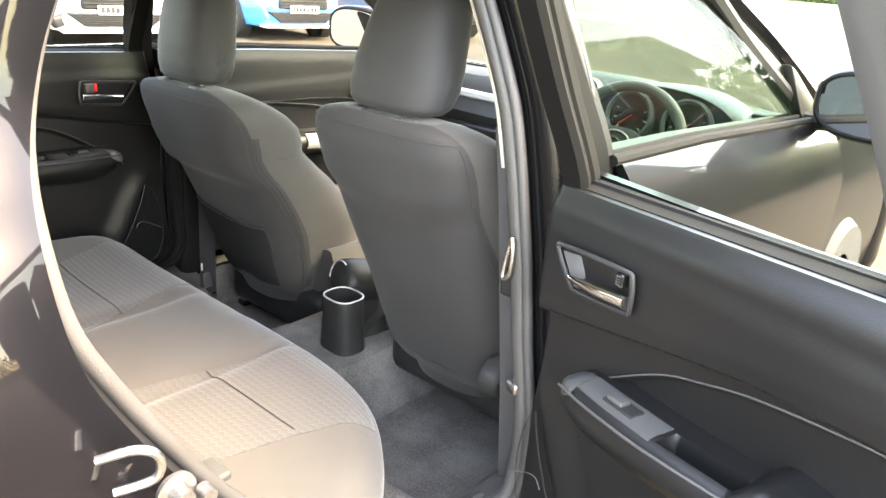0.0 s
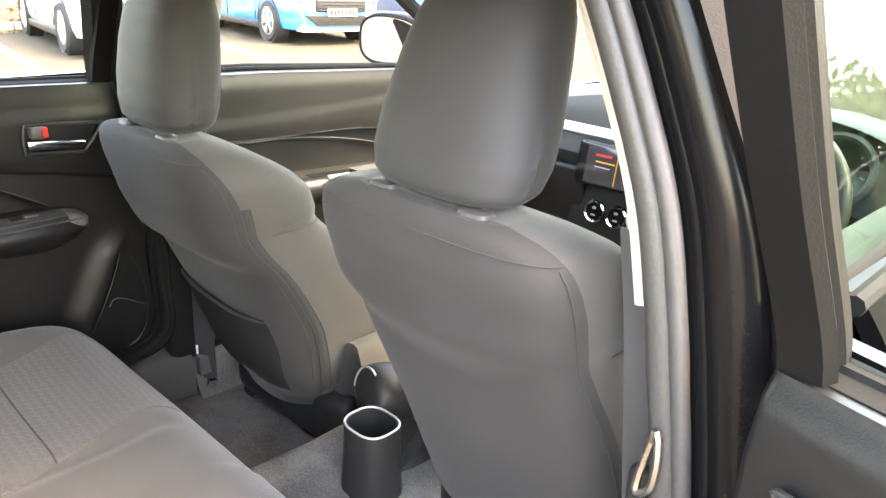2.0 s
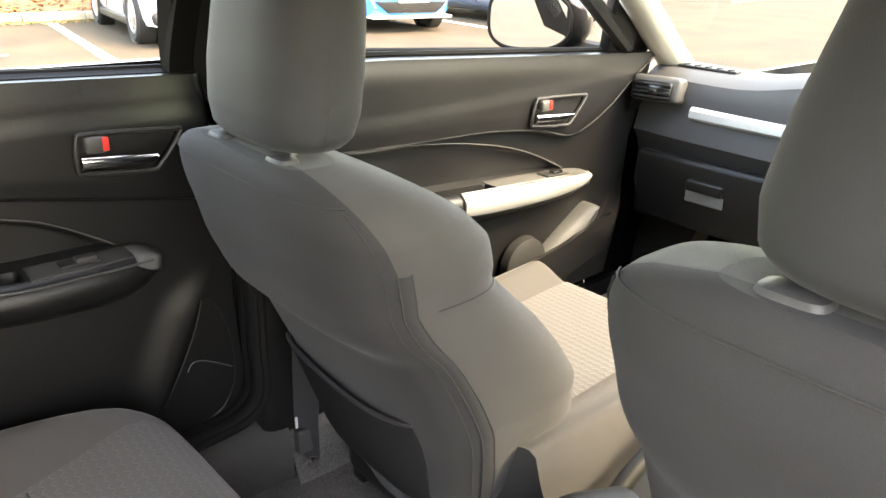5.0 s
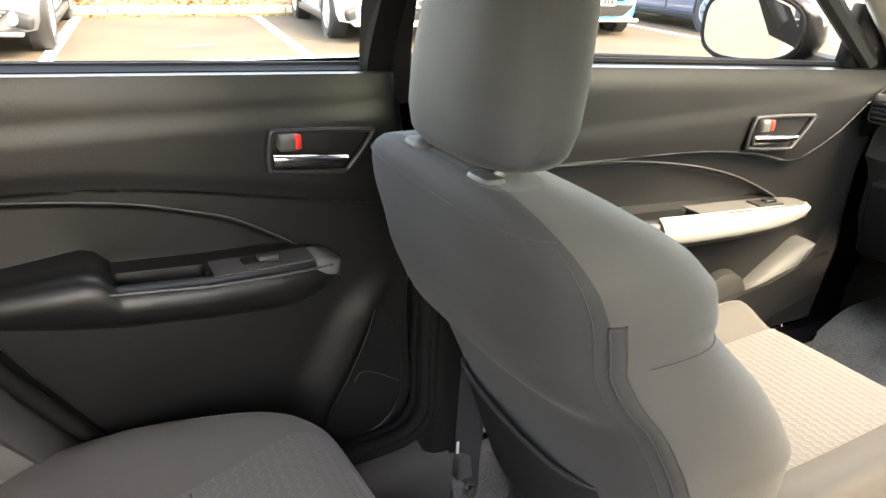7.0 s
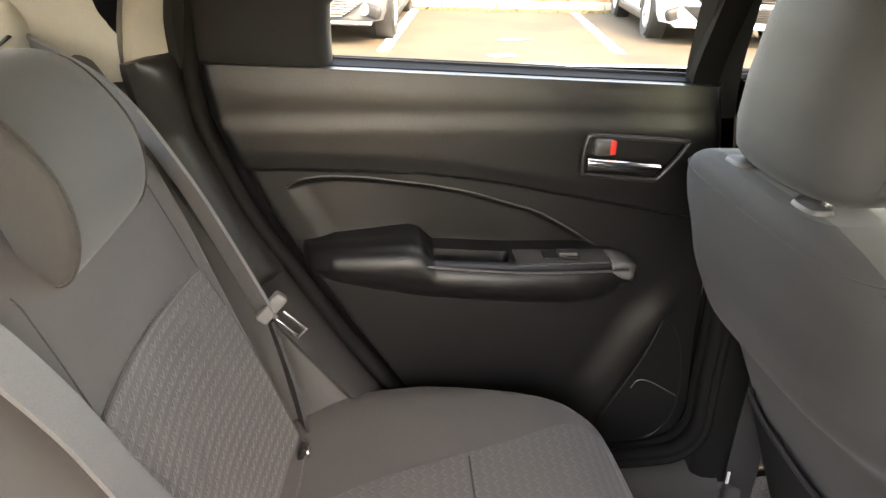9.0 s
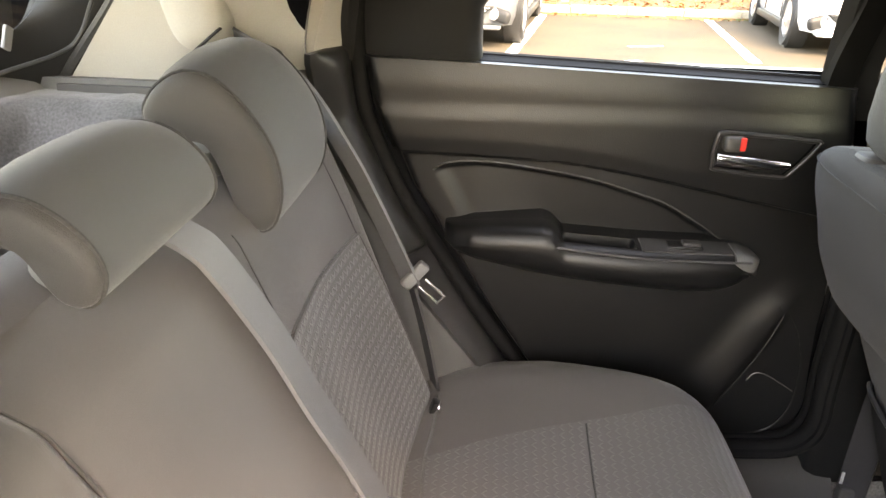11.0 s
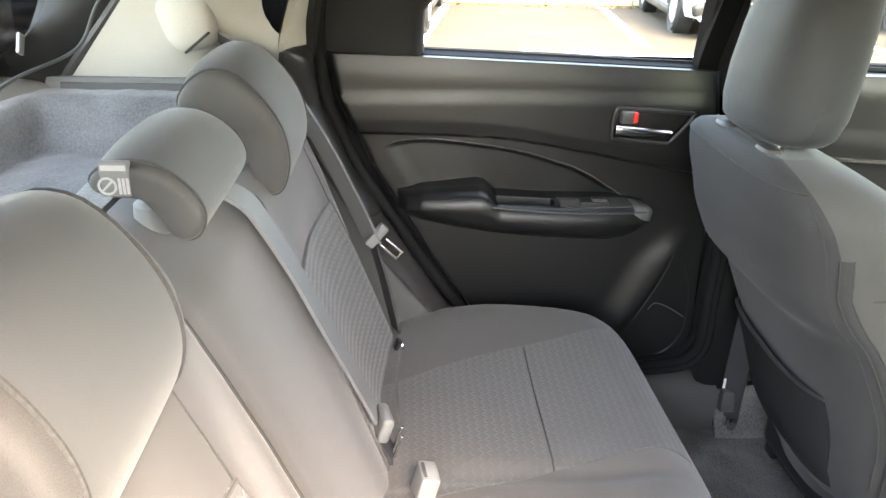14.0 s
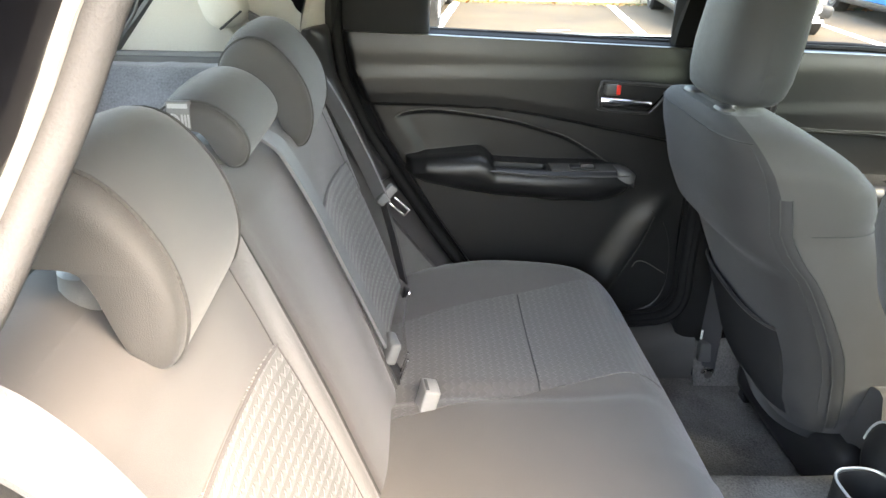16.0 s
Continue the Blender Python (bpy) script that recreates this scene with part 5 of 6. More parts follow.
    # outer handle
    part("outer_handle", loft([[(-.845 + dx * (1 - abs(t)), .30 + t * .10, .86 + dz) for dx, dz in ((-.03, .014), (-.035, 0), (-.03, -.014), (-.016, -.012), (-.016, .012))] for t in (-1, -.8, -.4, 0, .4, .8, 1)]), "paint_black", parent, "black outer handle")
    # door mirror
    mir = part("door_mirror", loft([[(-.875 + w * math.copysign(abs(math.cos(a)) ** .68, math.cos(a)), y + .036 * math.cos(a), 1.060 + h * math.copysign(abs(math.sin(a)) ** .68, math.sin(a)) * (1 - .12 * math.cos(a))) for a in [2 * math.pi * k / 28 for k in range(28)]]
                                    for y, w, h in ((1.035, .110, .077), (1.045, .116, .083), (1.09, .113, .081), (1.13, .092, .070), (1.16, .06, .045), (1.17, .02, .015))]), "paint_black", parent, "black door mirror housing")
    part("mirror_glass", loft([[(-.875 + w * math.copysign(abs(math.cos(a)) ** .68, math.cos(a)), y + .036 * math.cos(a), 1.060 + h * math.copysign(abs(math.sin(a)) ** .68, math.sin(a)) * (1 - .12 * math.cos(a))) for a in [2 * math.pi * k / 28 for k in range(28)]] for y, w, h in ((1.0335, .101, .068), (1.0315, .100, .067))]), "mirror", mir, "mirror glass")
    part("mirror_rim", tube([(-.875 + .104 * math.copysign(abs(math.cos(a)) ** .68, math.cos(a)), 1.031 + .036 * math.cos(a), 1.060 + .071 * math.copysign(abs(math.sin(a)) ** .68, math.sin(a)) * (1 - .12 * math.cos(a))) for a in [2 * math.pi * k / 40 for k in range(40)]], .0045, 6, closed=True), "rubber", mir, "black rim of the mirror")
    part("mirror_arm", tube([(-.80, 1.12, 1.0), (-.76, 1.15, .992), (-.71, 1.17, .99)], .022, 8), "plastic_dark", mir)


left_front = thing("front_door", "closed black front door with silver armrest trim", "car door", "car doors")
front_door(left_front)
MIRROR[0] = -1
right_front = thing("front_door", "closed black front door seen through its green-tinted window", "car door", "car doors")
front_door(right_front, True)
MIRROR[0] = 1


# ---- front seats ----
SEAT_ROWS = [  # height, half width, rear y, front y at the side, dip of the middle of the front
    (.440, .150, .190, .42, .02), (.480, .168, .165, .46, .04), (.530, .180, .140, .475, .07), (.634, .195, .095, .445, .10), (.700, .197, .066, .39, .10),
    (.754, .195, .042, .340, .085), (.800, .191, .022, .288, .07), (.835, .189, .008, .250, .055), (.850, .190, .001, .238, .05), (.870, .194, -.006, .238, .045), (.906, .197, -.014, .225, .035),
    (.940, .198, -.023, .185, .02), (.965, .194, -.030, .145, .01), (.982, .182, -.033, .110, .0), (.994, .155, -.031, .082, 0), (1.001, .115, -.022, .055, 0)]
SEAT_T = [[(r[0], r[k]) for r in SEAT_ROWS] for k in (1, 2, 3, 4)]


SMILE = [.010]
SCOOP = [.020]
WING = [.024]


def seat_ring(z, grow=0.0, n=56):
    w, r, f, dip = [table(t, z) for t in SEAT_T]
    out = []
    for k in range(n):
        a = 2 * math.pi * k / n
        c, s = math.cos(a), math.sin(a)
        e = 0.55 if s < 0 else 0.50
        x = (w + grow) * math.copysign(abs(c) ** e, c) + WING[0] * max(0, c) ** .8 * step(.50, .74, z) * step(1.0, .93, z)
        q = math.copysign(abs(s) ** (0.62 if s < 0 else .5), s)
        mid = r + (f - r) * .42
        if s < 0:
            y = mid + (mid - r + grow) * q
            zc = .790 if SCOOP[0] else .865 - .05 * (1 - (x / w) ** 2)
            y += SCOOP[0] * step(zc + .018, zc - .022, z) * step(.50, .60, z) * abs(q)
            y -= SMILE[0] * step(zc - .030, zc + .040, z) * abs(q) * step(1.0, .93, z)
        else:
            y = mid + (f - mid + grow) * q - dip * q * (1 - min(1, (x / (.82 * w)) ** 2) ** 1.5)
        out.append((x, y, z))
    return out


def side_point(z, a):
    n = 56
    ring = seat_ring(z, .0015, 224)
    return ring[int(a * 224) % 224]


def front_seat(at, driver=False):
    t = thing("front_seat", "grey fabric front seat with a headrest", "car seat", "front seats", at=at)
    zs = [lerp(SEAT_T[0][0][0], 1.001, i / 72) for i in range(73)]
    def strip(lo, hi):
        bm = bmesh.new()
        rings = [seat_ring(z, 0, 112) for z in zs]
        add_loft(bm, [[r[k % 112] for k in range(lo, hi + 1)] for r in rings], closed=False)
        for r in (rings[0], rings[-1]):
            bm.faces.new([bm.verts.new(r[k % 112]) for k in range(lo, hi + 1)])
        bmesh.ops.recalc_face_normals(bm, faces=bm.faces)
        return bm
    part("backrest", strip(60, 108), "fabric_shaded", t, "grey fabric backrest, shade put into its colour", smooth=60)
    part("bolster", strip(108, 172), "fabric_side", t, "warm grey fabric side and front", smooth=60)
    # seams along both sides and over the top
    for a0, nm in ((-.055, "seam"), (.555, "seam")):
        pts = [side_point(z, a0 if a0 > 0 else 1 + a0) for z in [lerp(.50, .974, i / 30) for i in range(31)]]
        part("seam", tube(pts, .0009, 6), "fabric_shaded", t)
    def flap(u, v):
        z = lerp(.46, .905, v)
        ring = seat_ring(z, .0022 + .0012 * math.sin(u * math.pi), 224)
        i = lerp(215.5, 220.0, u)
        return Vector(ring[int(i) % 224]).lerp(Vector(ring[(int(i) + 1) % 224]), i - int(i))
    if not driver:
      part("zip", grid(7, 30, flap), "fabric_shaded", t, "covered zip in the side of the backrest")
      part("seam", tube([flap(1, k / 24) for k in range(25)], .0013, 6), "seam", t)
      part("seam", tube([flap(0, k / 24) for k in range(25)], .0010, 6), "seam", t)
    ztop = .978
    top = [p for p in seat_ring(ztop, .0012, 112)]
    part("seam", tube(top[60:108], .0009, 6), "fabric_shaded", t)
    # wing seam where the shoulder part meets the lower bolster
    wing = [p for p in seat_ring(.846, .0008, 112)]
    part("seam", tube(wing[0:14], .0007, 6), "fabric_shaded", t)
    part("seam", tube(wing[42:56], .0007, 6), "fabric_shaded", t)
    # lower back board with its piping
    brd = []
    for i in range(9):
        z0 = SEAT_T[0][0][0]
        z = lerp(z0 - .04, z0 + .035, i / 8)
        w, r, f, dip = [table(tb, max(z, z0)) for tb in SEAT_T]
        if z < z0:
            r = SEAT_T[1][0][1] + (z0 - z) * .5
        brd.append([(x * (w - .004), r - .005 + .10 * abs(x) ** 3, z) for x in [lerp(-1, 1, k / 14) for k in range(15)]] + [(x * (w - .02), r + .04 + .08 * abs(x) ** 3, z) for x in [lerp(1, -1, k / 14) for k in range(15)]])
    # board takes the darkened fabric too, coloured as if in shade
    part("back_board", loft(brd), "fabric_shaded", t, "lower back cover coloured as fabric in shade")
    w, r, f, dip = [table(tb, .655) for tb in SEAT_T]
    if not driver:
        def pocket(u, v):
            zt = lerp(.680, .652, u) - .004 * math.sin(u * math.pi)
            z = lerp(.465, zt, v)
            hw, rr = table(SEAT_T[0], z), table(SEAT_T[1], z)
            x = lerp(-.58, .76, u)
            return (x * hw, rr + .018 * v - .004 - .010 * step(0, .25, v) * math.sin(u * math.pi) ** .5 + .055 * abs(x) ** 4, z)
        part("map_pocket", grid(30, 16, pocket, (0, .006, 0)), "pocket", t, "knit pocket on the back of the seat, shade put into its colour")
        part("pocket_edge", tube([Vector(pocket(k / 30, 1)) + Vector((0, .001, 0)) for k in range(31)], .0034, 8), "trim_dark", t, "piped edge of the pocket")
    # headrest on two posts
    lift = -.009 if driver else -.008
    rows = [(1.012, .070, .015, .070), (1.016, .092, -.005, .086), (1.028, .107, -.018, .097), (1.055, .114, -.024, .103), (1.10, .112, -.026, .106), (1.16, .106, -.022, .106), (1.20, .100, -.015, .104), (1.228, .090, -.004, .098), (1.243, .074, .012, .086), (1.249, .045, .03, .07)]
    RT = [[(q[0], q[k]) for q in rows] for k in (1, 2, 3)]
    rg = []
    for i in range(41):
        z = lerp(1.012, 1.249, i / 40)
        hw, y0, y1 = [table(q, z) for q in RT]
        hw *= 1 - (.10 * step(1.05, 1.25, z) if driver else 0)
        ring = []
        for k in range(44):
            a = 2 * math.pi * k / 44
            c, s = math.cos(a), math.sin(a)
            x = hw * math.copysign(abs(c) ** .55, c)
            yy = (y0 + y1) / 2 + (y1 - y0) / 2 * math.copysign(abs(s) ** .6, s) - .010 * (x / .114) ** 2 * (1 if s < 0 else -1) * -1
            ring.append((x, yy + (.055 if driver else .018) * ((z - 1.03) / .2) , z + lift))
        rg.append(ring)
    hr = part("headrest", loft(rg), "rest_shaded", t, "grey fabric headrest", smooth=60)
    for sx in (-.07, .07):
        part("post", tube([(sx, .012, .985), (sx, .014, 1.03 + lift)], .006, 10), "chrome", hr, "steel headrest post")
        part("post_collar", loft([[(sx + hx * math.copysign(abs(math.cos(a)) ** .6, math.cos(a)), .000 + hy * math.copysign(abs(math.sin(a)) ** .6, math.sin(a)), z) for a in [2 * math.pi * k / 24 for k in range(24)]]
                                  for z, hx, hy in ((.985, .021, .014), (1.001, .021, .014), (1.005, .019, .012), (1.007, .010, .007))]), "trim_side", t, "grey plastic post collar")
    # seat cushion with side bolsters
    def cush(u, v):
        x = lerp(-.25, .25, u)
        y = lerp(.28, .82, v)
        a = abs(x) / .25
        z = .545 + .03 * step(.55, .85, a) - .07 * step(.88, 1.0, a) + .02 * step(.3, 1, v) - .06 * step(.9, 1, v) ** 2
        return (x, y - .03 * a ** 4 * step(.6, 1, v), z)
    part("cushion", grid(40, 40, cush, (0, 0, -.12)), "fabric_side", t, "grey fabric seat cushion", smooth=70)
    part("cushion_panel", grid(24, 30, lambda u, v: Vector(cush(lerp(.22, .78, u), lerp(.02, .93, v))) + Vector((0, 0, .003))), "emboss_flat", t, "embossed fabric centre panel")
    part("seat_base", rbox((0, .50, .37), (.42, .50, .14), .03), "plastic_dark", t)
    for sx in (-.2, .2):
        part("seat_rail", rbox((sx, .52, .29), (.036, .44, .026), .006), "plastic_dark", t)
        part("rail_foot", rbox((sx, .30, .275), (.036, .05, .022), .006), "plastic_dark", t)
    # recliner cover on the driver's door side
    if driver:
        part("recliner_cover", moved(lathe([(.001, .022), (.034, .020), (.044, .010), (.048, -.02)], 30, 'X'), pose(.192, .170, .475)), "plastic_dark", t, "black recliner cover")
    return t


front_seat(pose(-.343, 0, 0))
SMILE[0] = .018
SCOOP[0] = 0
WING[0] = 0
SEAT_ROWS[:3] = [(.395, .158, .205, .40, .02), (.420, .178, .188, .41, .02), (.440, .186, .178, .42, .02), (.480, .191, .160, .46, .04), (.530, .194, .138, .475, .07)]
SEAT_T = [[(r[0], r[k]) for r in SEAT_ROWS] for k in (1, 2, 3, 4)]
front_seat(pose(.345, .0, .048), True)

# ---- rear bench ----
CX = .01


def bench_front(x):
    a = abs(x - CX)
    if x > CX:
        return -.028 - .11 * (a / .50) ** 3.5
    return -.032 - .03 * (a / .6) ** 4 - .25 * max(0, (a - .58) / .105) ** 2


def bench_z(x, y):
    df, ds = bench_front(x) - y, .685 - abs(x - CX)
    z = .552 - .055 * max(0, 1 - df / .11) ** 2.2 - (.06 if x > CX else .02) * max(0, 1 - ds / .07) ** 2
    z += .024 * math.exp(-((x + .60) / .14) ** 2) * step(-.50, -.30, y) + .010 * math.exp(-((y + .10) / .08) ** 2) - .014 * step(-.40, -.54, y)
    z -= .010 * math.exp(-((abs(x - CX) - .17) / .02) ** 2) * step(-.05, -.15, y)
    return z


def bench(u, v):
    x = lerp(CX - .685, CX + .685, u)
    if v <= .8:
        y = lerp(-.57, bench_front(x), v / .8)
        return (x, y, bench_z(x, y))
    k = (v - .8) / .2
    y0 = bench_front(x)
    return (x, y0 + .012 * math.sin(k * math.pi) - .035 * k ** 2, bench_z(x, y0) - .20 * k)


rear_bench = thing("rear_bench_seat", "wide grey fabric rear seat cushion", "car seat")
part("cushion", grid(110, 70, bench, (0, -.02, -.05)), "fabric_bench", rear_bench, "plain grey fabric cushion", smooth=70)
BENCH_PANELS = [([(-.53, -.395), (-.49, -.412), (-.376, -.455), (-.26, -.490), (-.093, -.538), (-.03, -.545)], [(-.53, -.10), (-.44, -.12), (-.28, -.172), (-.06, -.222)]),
                ([(-.53, .12), (-.28, .162), (-.06, .205)], [(-.53, .395), (-.28, .438), (-.06, .495)])]
for left_edge, right_edge in BENCH_PANELS:
    def panel(u, v):
        y = lerp(-.53, -.060, v)
        x = lerp(table(left_edge, y), table(right_edge, y), u)
        y = lerp(-.53, bench_front(x) - .012, v)
        return (x, y, bench_z(x, y) + .0015)
    part("cushion_panel", grid(50, 60, panel, (0, 0, -.006)), "emboss_flat", rear_bench, "embossed fabric seat panel", smooth=70)
for x0, x1 in ((-.478, -.170), (.165, .432)):
    part("seam", tube([(lerp(x0, x1, k / 14), -.270, bench_z(lerp(x0, x1, k / 14), -.270) + .0028) for k in range(15)], .0014, 6), "seam", rear_bench)
part("piping", tube([(x, bench_front(x) + .004, bench_z(x, bench_front(x)) - .03) for x in [lerp(.36, .67, k / 20) for k in range(21)]], .0028, 6), "seam", rear_bench)
part("piping", tube([(x, bench_front(x) + .004, bench_z(x, bench_front(x)) - .03) for x in [lerp(-.65, -.34, k / 20) for k in range(21)]], .0028, 6), "seam", rear_bench)

# buckles in the cushion gap


def buckle(x, y, z, label, top="white", lean=0):
    t = thing("belt_buckle", label, "seat belt buckle", "belt buckles", at=pose(x, y, z, -14, lean, 8))
    part("housing", rbox((0, 0, 0), (.044, .026, .082), .004), "plastic_pale" if top == "white" else "plastic_dark", t)
    part("slot", rbox((0, -.008, .0405), (.030, .005, .004), .001), "plastic_mid", t)
    part("button", rbox((0, .011, .030), (.034, .006, .018), .002) if top == "white" else rbox((0, .004, .0405), (.036, .016, .010), .002), "red" if top != "white" else "plastic_pale", t)
    part("stalk", strap([(0, 0, -.04), (0, -.012, -.08), (0, -.03, -.11)], .045, (1, 0, 0)), "belt_dark", t)


buckle(-.136, -.462, .540, "pale plastic seat belt buckle standing in the seat gap")
buckle(.130, -.455, .527, "black seat belt buckle with a red button", "red", 10)


def back_y(z):
    return -.513 - .3667 * (z - .53)


def rear_back(name, label, x0, x1, rests, patch):
    t = thing(name, label, "car seat", "rear backrests")

    def bounds(z):
        cut = table([(.46, .062), (.572, .062), (.70, .064), (.80, .072), (.885, .085), (.95, .100), (1.03, .120)], z)
        return (cut + .0008 if x0 > 0 else x0), (cut - .0008 if x0 < 0 else x1)

    def face(u, v):
        z = lerp(.46, .985, v)
        xa, xb = bounds(z)
        x = lerp(xa, xb, u)
        e = min(x - xa, xb - x)
        y = back_y(z) - .004 * max(0, 1 - e / .004) ** 2
        for px in (-.37, .375):
            y -= .012 * math.exp(-((x - px) / .11) ** 2) * step(.9, .8, z)
            y += .006 * math.exp(-((abs(x - px) - .19) / .04) ** 2) * step(.98, .85, z)
        y -= .010 * math.exp(-((x - .085) / .05) ** 2)
        y -= .05 * max(0, (z - .945) / .04) ** 2
        return Vector((x, y, z))
    part("backrest", grid(64, 64, face, (0, -.075, .012)), "fabric", t, "grey fabric backrest", smooth=70)
    top = loft([[(x, back_y(.985) - .05 + dy, .985 + dz) for dy, dz in ((.0, 0), (-.02, .010), (-.05, .014), (-.08, .006), (-.09, -.02), (-.05, -.03))] for x in [lerp(bounds(1.0)[0] + .006, bounds(1.0)[1] - .006, k / 10) for k in range(11)]])
    part("top_roll", top, "fabric", t, smooth=60)
    def at(x, z, off=.0):
        xa, xb = bounds(z)
        return face((x - xa) / (xb - xa), (z - .46) / .525) + Vector((0, off, 0))
    for inner, outer, hi, bow in patch:
        part("back_panel", grid(44, 54, lambda u, v: at(lerp(table(inner, z2), table(outer, z2), u), z2, .0035) if (z2 := lerp(.50, hi + bow * u, v)) else None, (0, -.008, 0)), "emboss_back", t, "embossed fabric centre panel", smooth=70)
        edge = [at(lerp(table(inner, hi + bow * k / 24), table(outer, hi + bow * k / 24), k / 24), hi + bow * k / 24, .004) for k in range(25)]
        part("panel_seam", tube(edge, .0022, 6), "fabric", t, "stitched top edge of the panel")
        for side in (inner, outer):
            q = hi + (bow if side is outer else 0)
            part("panel_seam", tube([at(table(side, lerp(.52, q, k / 20)), lerp(.52, q, k / 20), .0035) for k in range(21)], .0014, 6), "fabric", t)
            part("seam", tube([at(table(side, lerp(q, .955, k / 12)), lerp(q, .955, k / 12), .0003) for k in range(13)], .0009, 6), "seam", t)
    if x0 < 0:
        part("split_seam", tube([face(1.0, k / 30) + Vector((.0008, .0030, 0)) for k in range(30)], .0008, 6), "seam", t)
    for cx, w, up, lab in rests:
        prof = [(-.657, .936), (-.643, .950), (-.636, .985), (-.644, 1.03), (-.666, 1.075), (-.695, 1.105), (-.727, 1.112), (-.754, 1.098), (-.769, 1.076), (-.769, 1.057), (-.757, 1.046), (-.733, 1.044), (-.712, 1.036), (-.698, 1.010), (-.685, .972), (-.673, .944)]
        P = [Vector((0, y, z)) for y, z in prof]
        if up < 0:
            P = [Vector((0, -.77 + (p.y + .77) * .93 - .004, 1.112 + (p.z - 1.112) * .95)) for p in P]
        elif up:
            P = [Vector((0, -.70 + (p.y + .70) * .75 - .022, .990 + (p.z - .936) * .505)) for p in P]
        P = spline([tuple(p) for p in P], 3, closed=True)
        c = sum(P, Vector()) / len(P)
        def end_ring(s, k):
            return [Vector((cx + s * w, *((c + (p - c) * (1 - (1 - k) * .45)) + Vector((0, 0, -.018 * abs(s) ** 3 * step(1.0, 1.1, p.z))))[1:])) for p in P]
        rg = []
        end = .80 if up < 0 else .90
        for s, k in [(end * q, kk) for q, kk in ((-1, .960), (-.98, .968), (-.93, .982), (-.75, .995), (-.4, 1.0), (0, 1.005), (.4, 1.0), (.75, .995), (.93, .982), (.98, .968), (1, .960))]:
            rg.append([(cx + s * w, *((c + (p - c) * (1 - (1 - k) * .45)) + Vector((0, 0, -.018 * (abs(s)) ** 3 * step(1.0, 1.1, p.z))))[1:]) for p in P])
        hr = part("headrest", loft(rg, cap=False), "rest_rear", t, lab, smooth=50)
        for s in (-1, 1):
            part("end_cap", loft([end_ring(s * q, k) for q, k in [(lerp(end - .002, 1, f), kk) for f, kk in ((0, .960), (.10, .963), (.35, .950), (.60, .910), (.80, .83), (.925, .70), (.985, .5), (1, .28))]]), "rest_cap", hr, "fabric end of the headrest, shade put into its colour", smooth=60)
        for s in (-1, 1):
            part("seam", tube([c2 + (q - c2) * 1.004 for q in end_ring(s * (end + .006), .960) for c2 in (Vector((q.x, c.y, c.z)),)], .0020, 6, closed=True), "seam", hr)
        for s in (-.45, .45):
            part("post", tube([(cx + s * w, -.735, .97), (cx + s * w, -.737, 1.035)], .006, 8), "chrome", hr)
            part("post_collar", lathe([(.001, .012), (.012, .012), (.022, .006), (.024, -.02)], 20, 'Z'), "plastic_grey", t).matrix_basis = pose(cx + s * w, -.735, 1.002)
        if "label" in lab:
            X, Y, Z = cx + w * .97, -.748, 1.052
            lb = part("cloth_label", rbox((X, Y, Z), (.008, .026, .032), .001), "label_grey", hr, "printed cloth warning label")
            part("sign_ring", moved(lathe([(.0065, 0), (.0085, 0), (.0085, .001), (.0065, .001), (.0065, 0)], 24, 'X'), pose(X + .0042, Y - .007, Z - .006)), "label_white", lb)
            part("sign_bar", rbox((X + .0046, Y - .007, Z - .006), (.0012, .014, .002), 0, m=Euler((radians(45), 0, 0)).to_matrix().to_4x4()), "label_white", lb, smooth=0)
            for q in range(3):
                part("text_bar", rbox((X + .0046, Y + .0075 + .0035 * (q - 1), Z - .006), (.0012, .0022, .015), 0), "label_white", lb, smooth=0)
            part("text_bar", rbox((X + .0046, Y, Z + .011), (.0012, .022, .005), 0), "label_white", lb, smooth=0)
    return t


rear_back("split_rear_seat", "grey fabric rear backrest with two headrests", -.585, .098, [(-.355, .108, 0, "grey fabric saddle headrest"), (-.083, .110, 1, "grey fabric saddle headrest with a cloth label")], [([(.50, -.185), (.84, -.200)], [(.50, -.570), (.644, -.566), (.729, -.557), (.83, -.536), (.95, -.524)], .840, -.016)])
rear_back("split_rear_seat", "narrow grey fabric rear backrest with one headrest", .102, .605, [(.283, .108, -1, "grey fabric saddle headrest")], [([(.50, .164), (.634, .166), (.72, .170), (.81, .183), (.856, .194), (.95, .197)], [(.50, .560), (.86, .520), (.95, .51)], .856, .018)])


flap_t = thing("seat_gap_cover", "grey fabric strip in the gap behind the cushion", "seat cover")
part("strip", grid(20, 4, lambda u, v: (lerp(-.555, -.235, u), lerp(-.520, -.494, v) + .003 * math.sin(u * 9), lerp(.505, .548, v)), (0, -.003, -.002)), "fabric_bench", flap_t)
part("anchor_clip", rbox((-.522, -.499, .545), (.020, .010, .026), .003, m=Euler((radians(-20), 0, radians(10))).to_matrix().to_4x4()), "plastic_dark", flap_t, "small child seat anchor clip")
part("anchor_loop", tube(spline([(-.530, -.490, .552), (-.530, -.488, .538), (-.516, -.488, .538), (-.516, -.490, .552)], 4, closed=True), .0022, 6, closed=True), "chrome", flap_t, "bright steel loop")


# ---- seat belts ----
def webbing(label, pts, width, side, mat="belt", group="seat belts"):
    t = thing("seat_belt", label, "seat belt", group)
    part("webbing", strap(pts, width, side), mat, t)
    return t


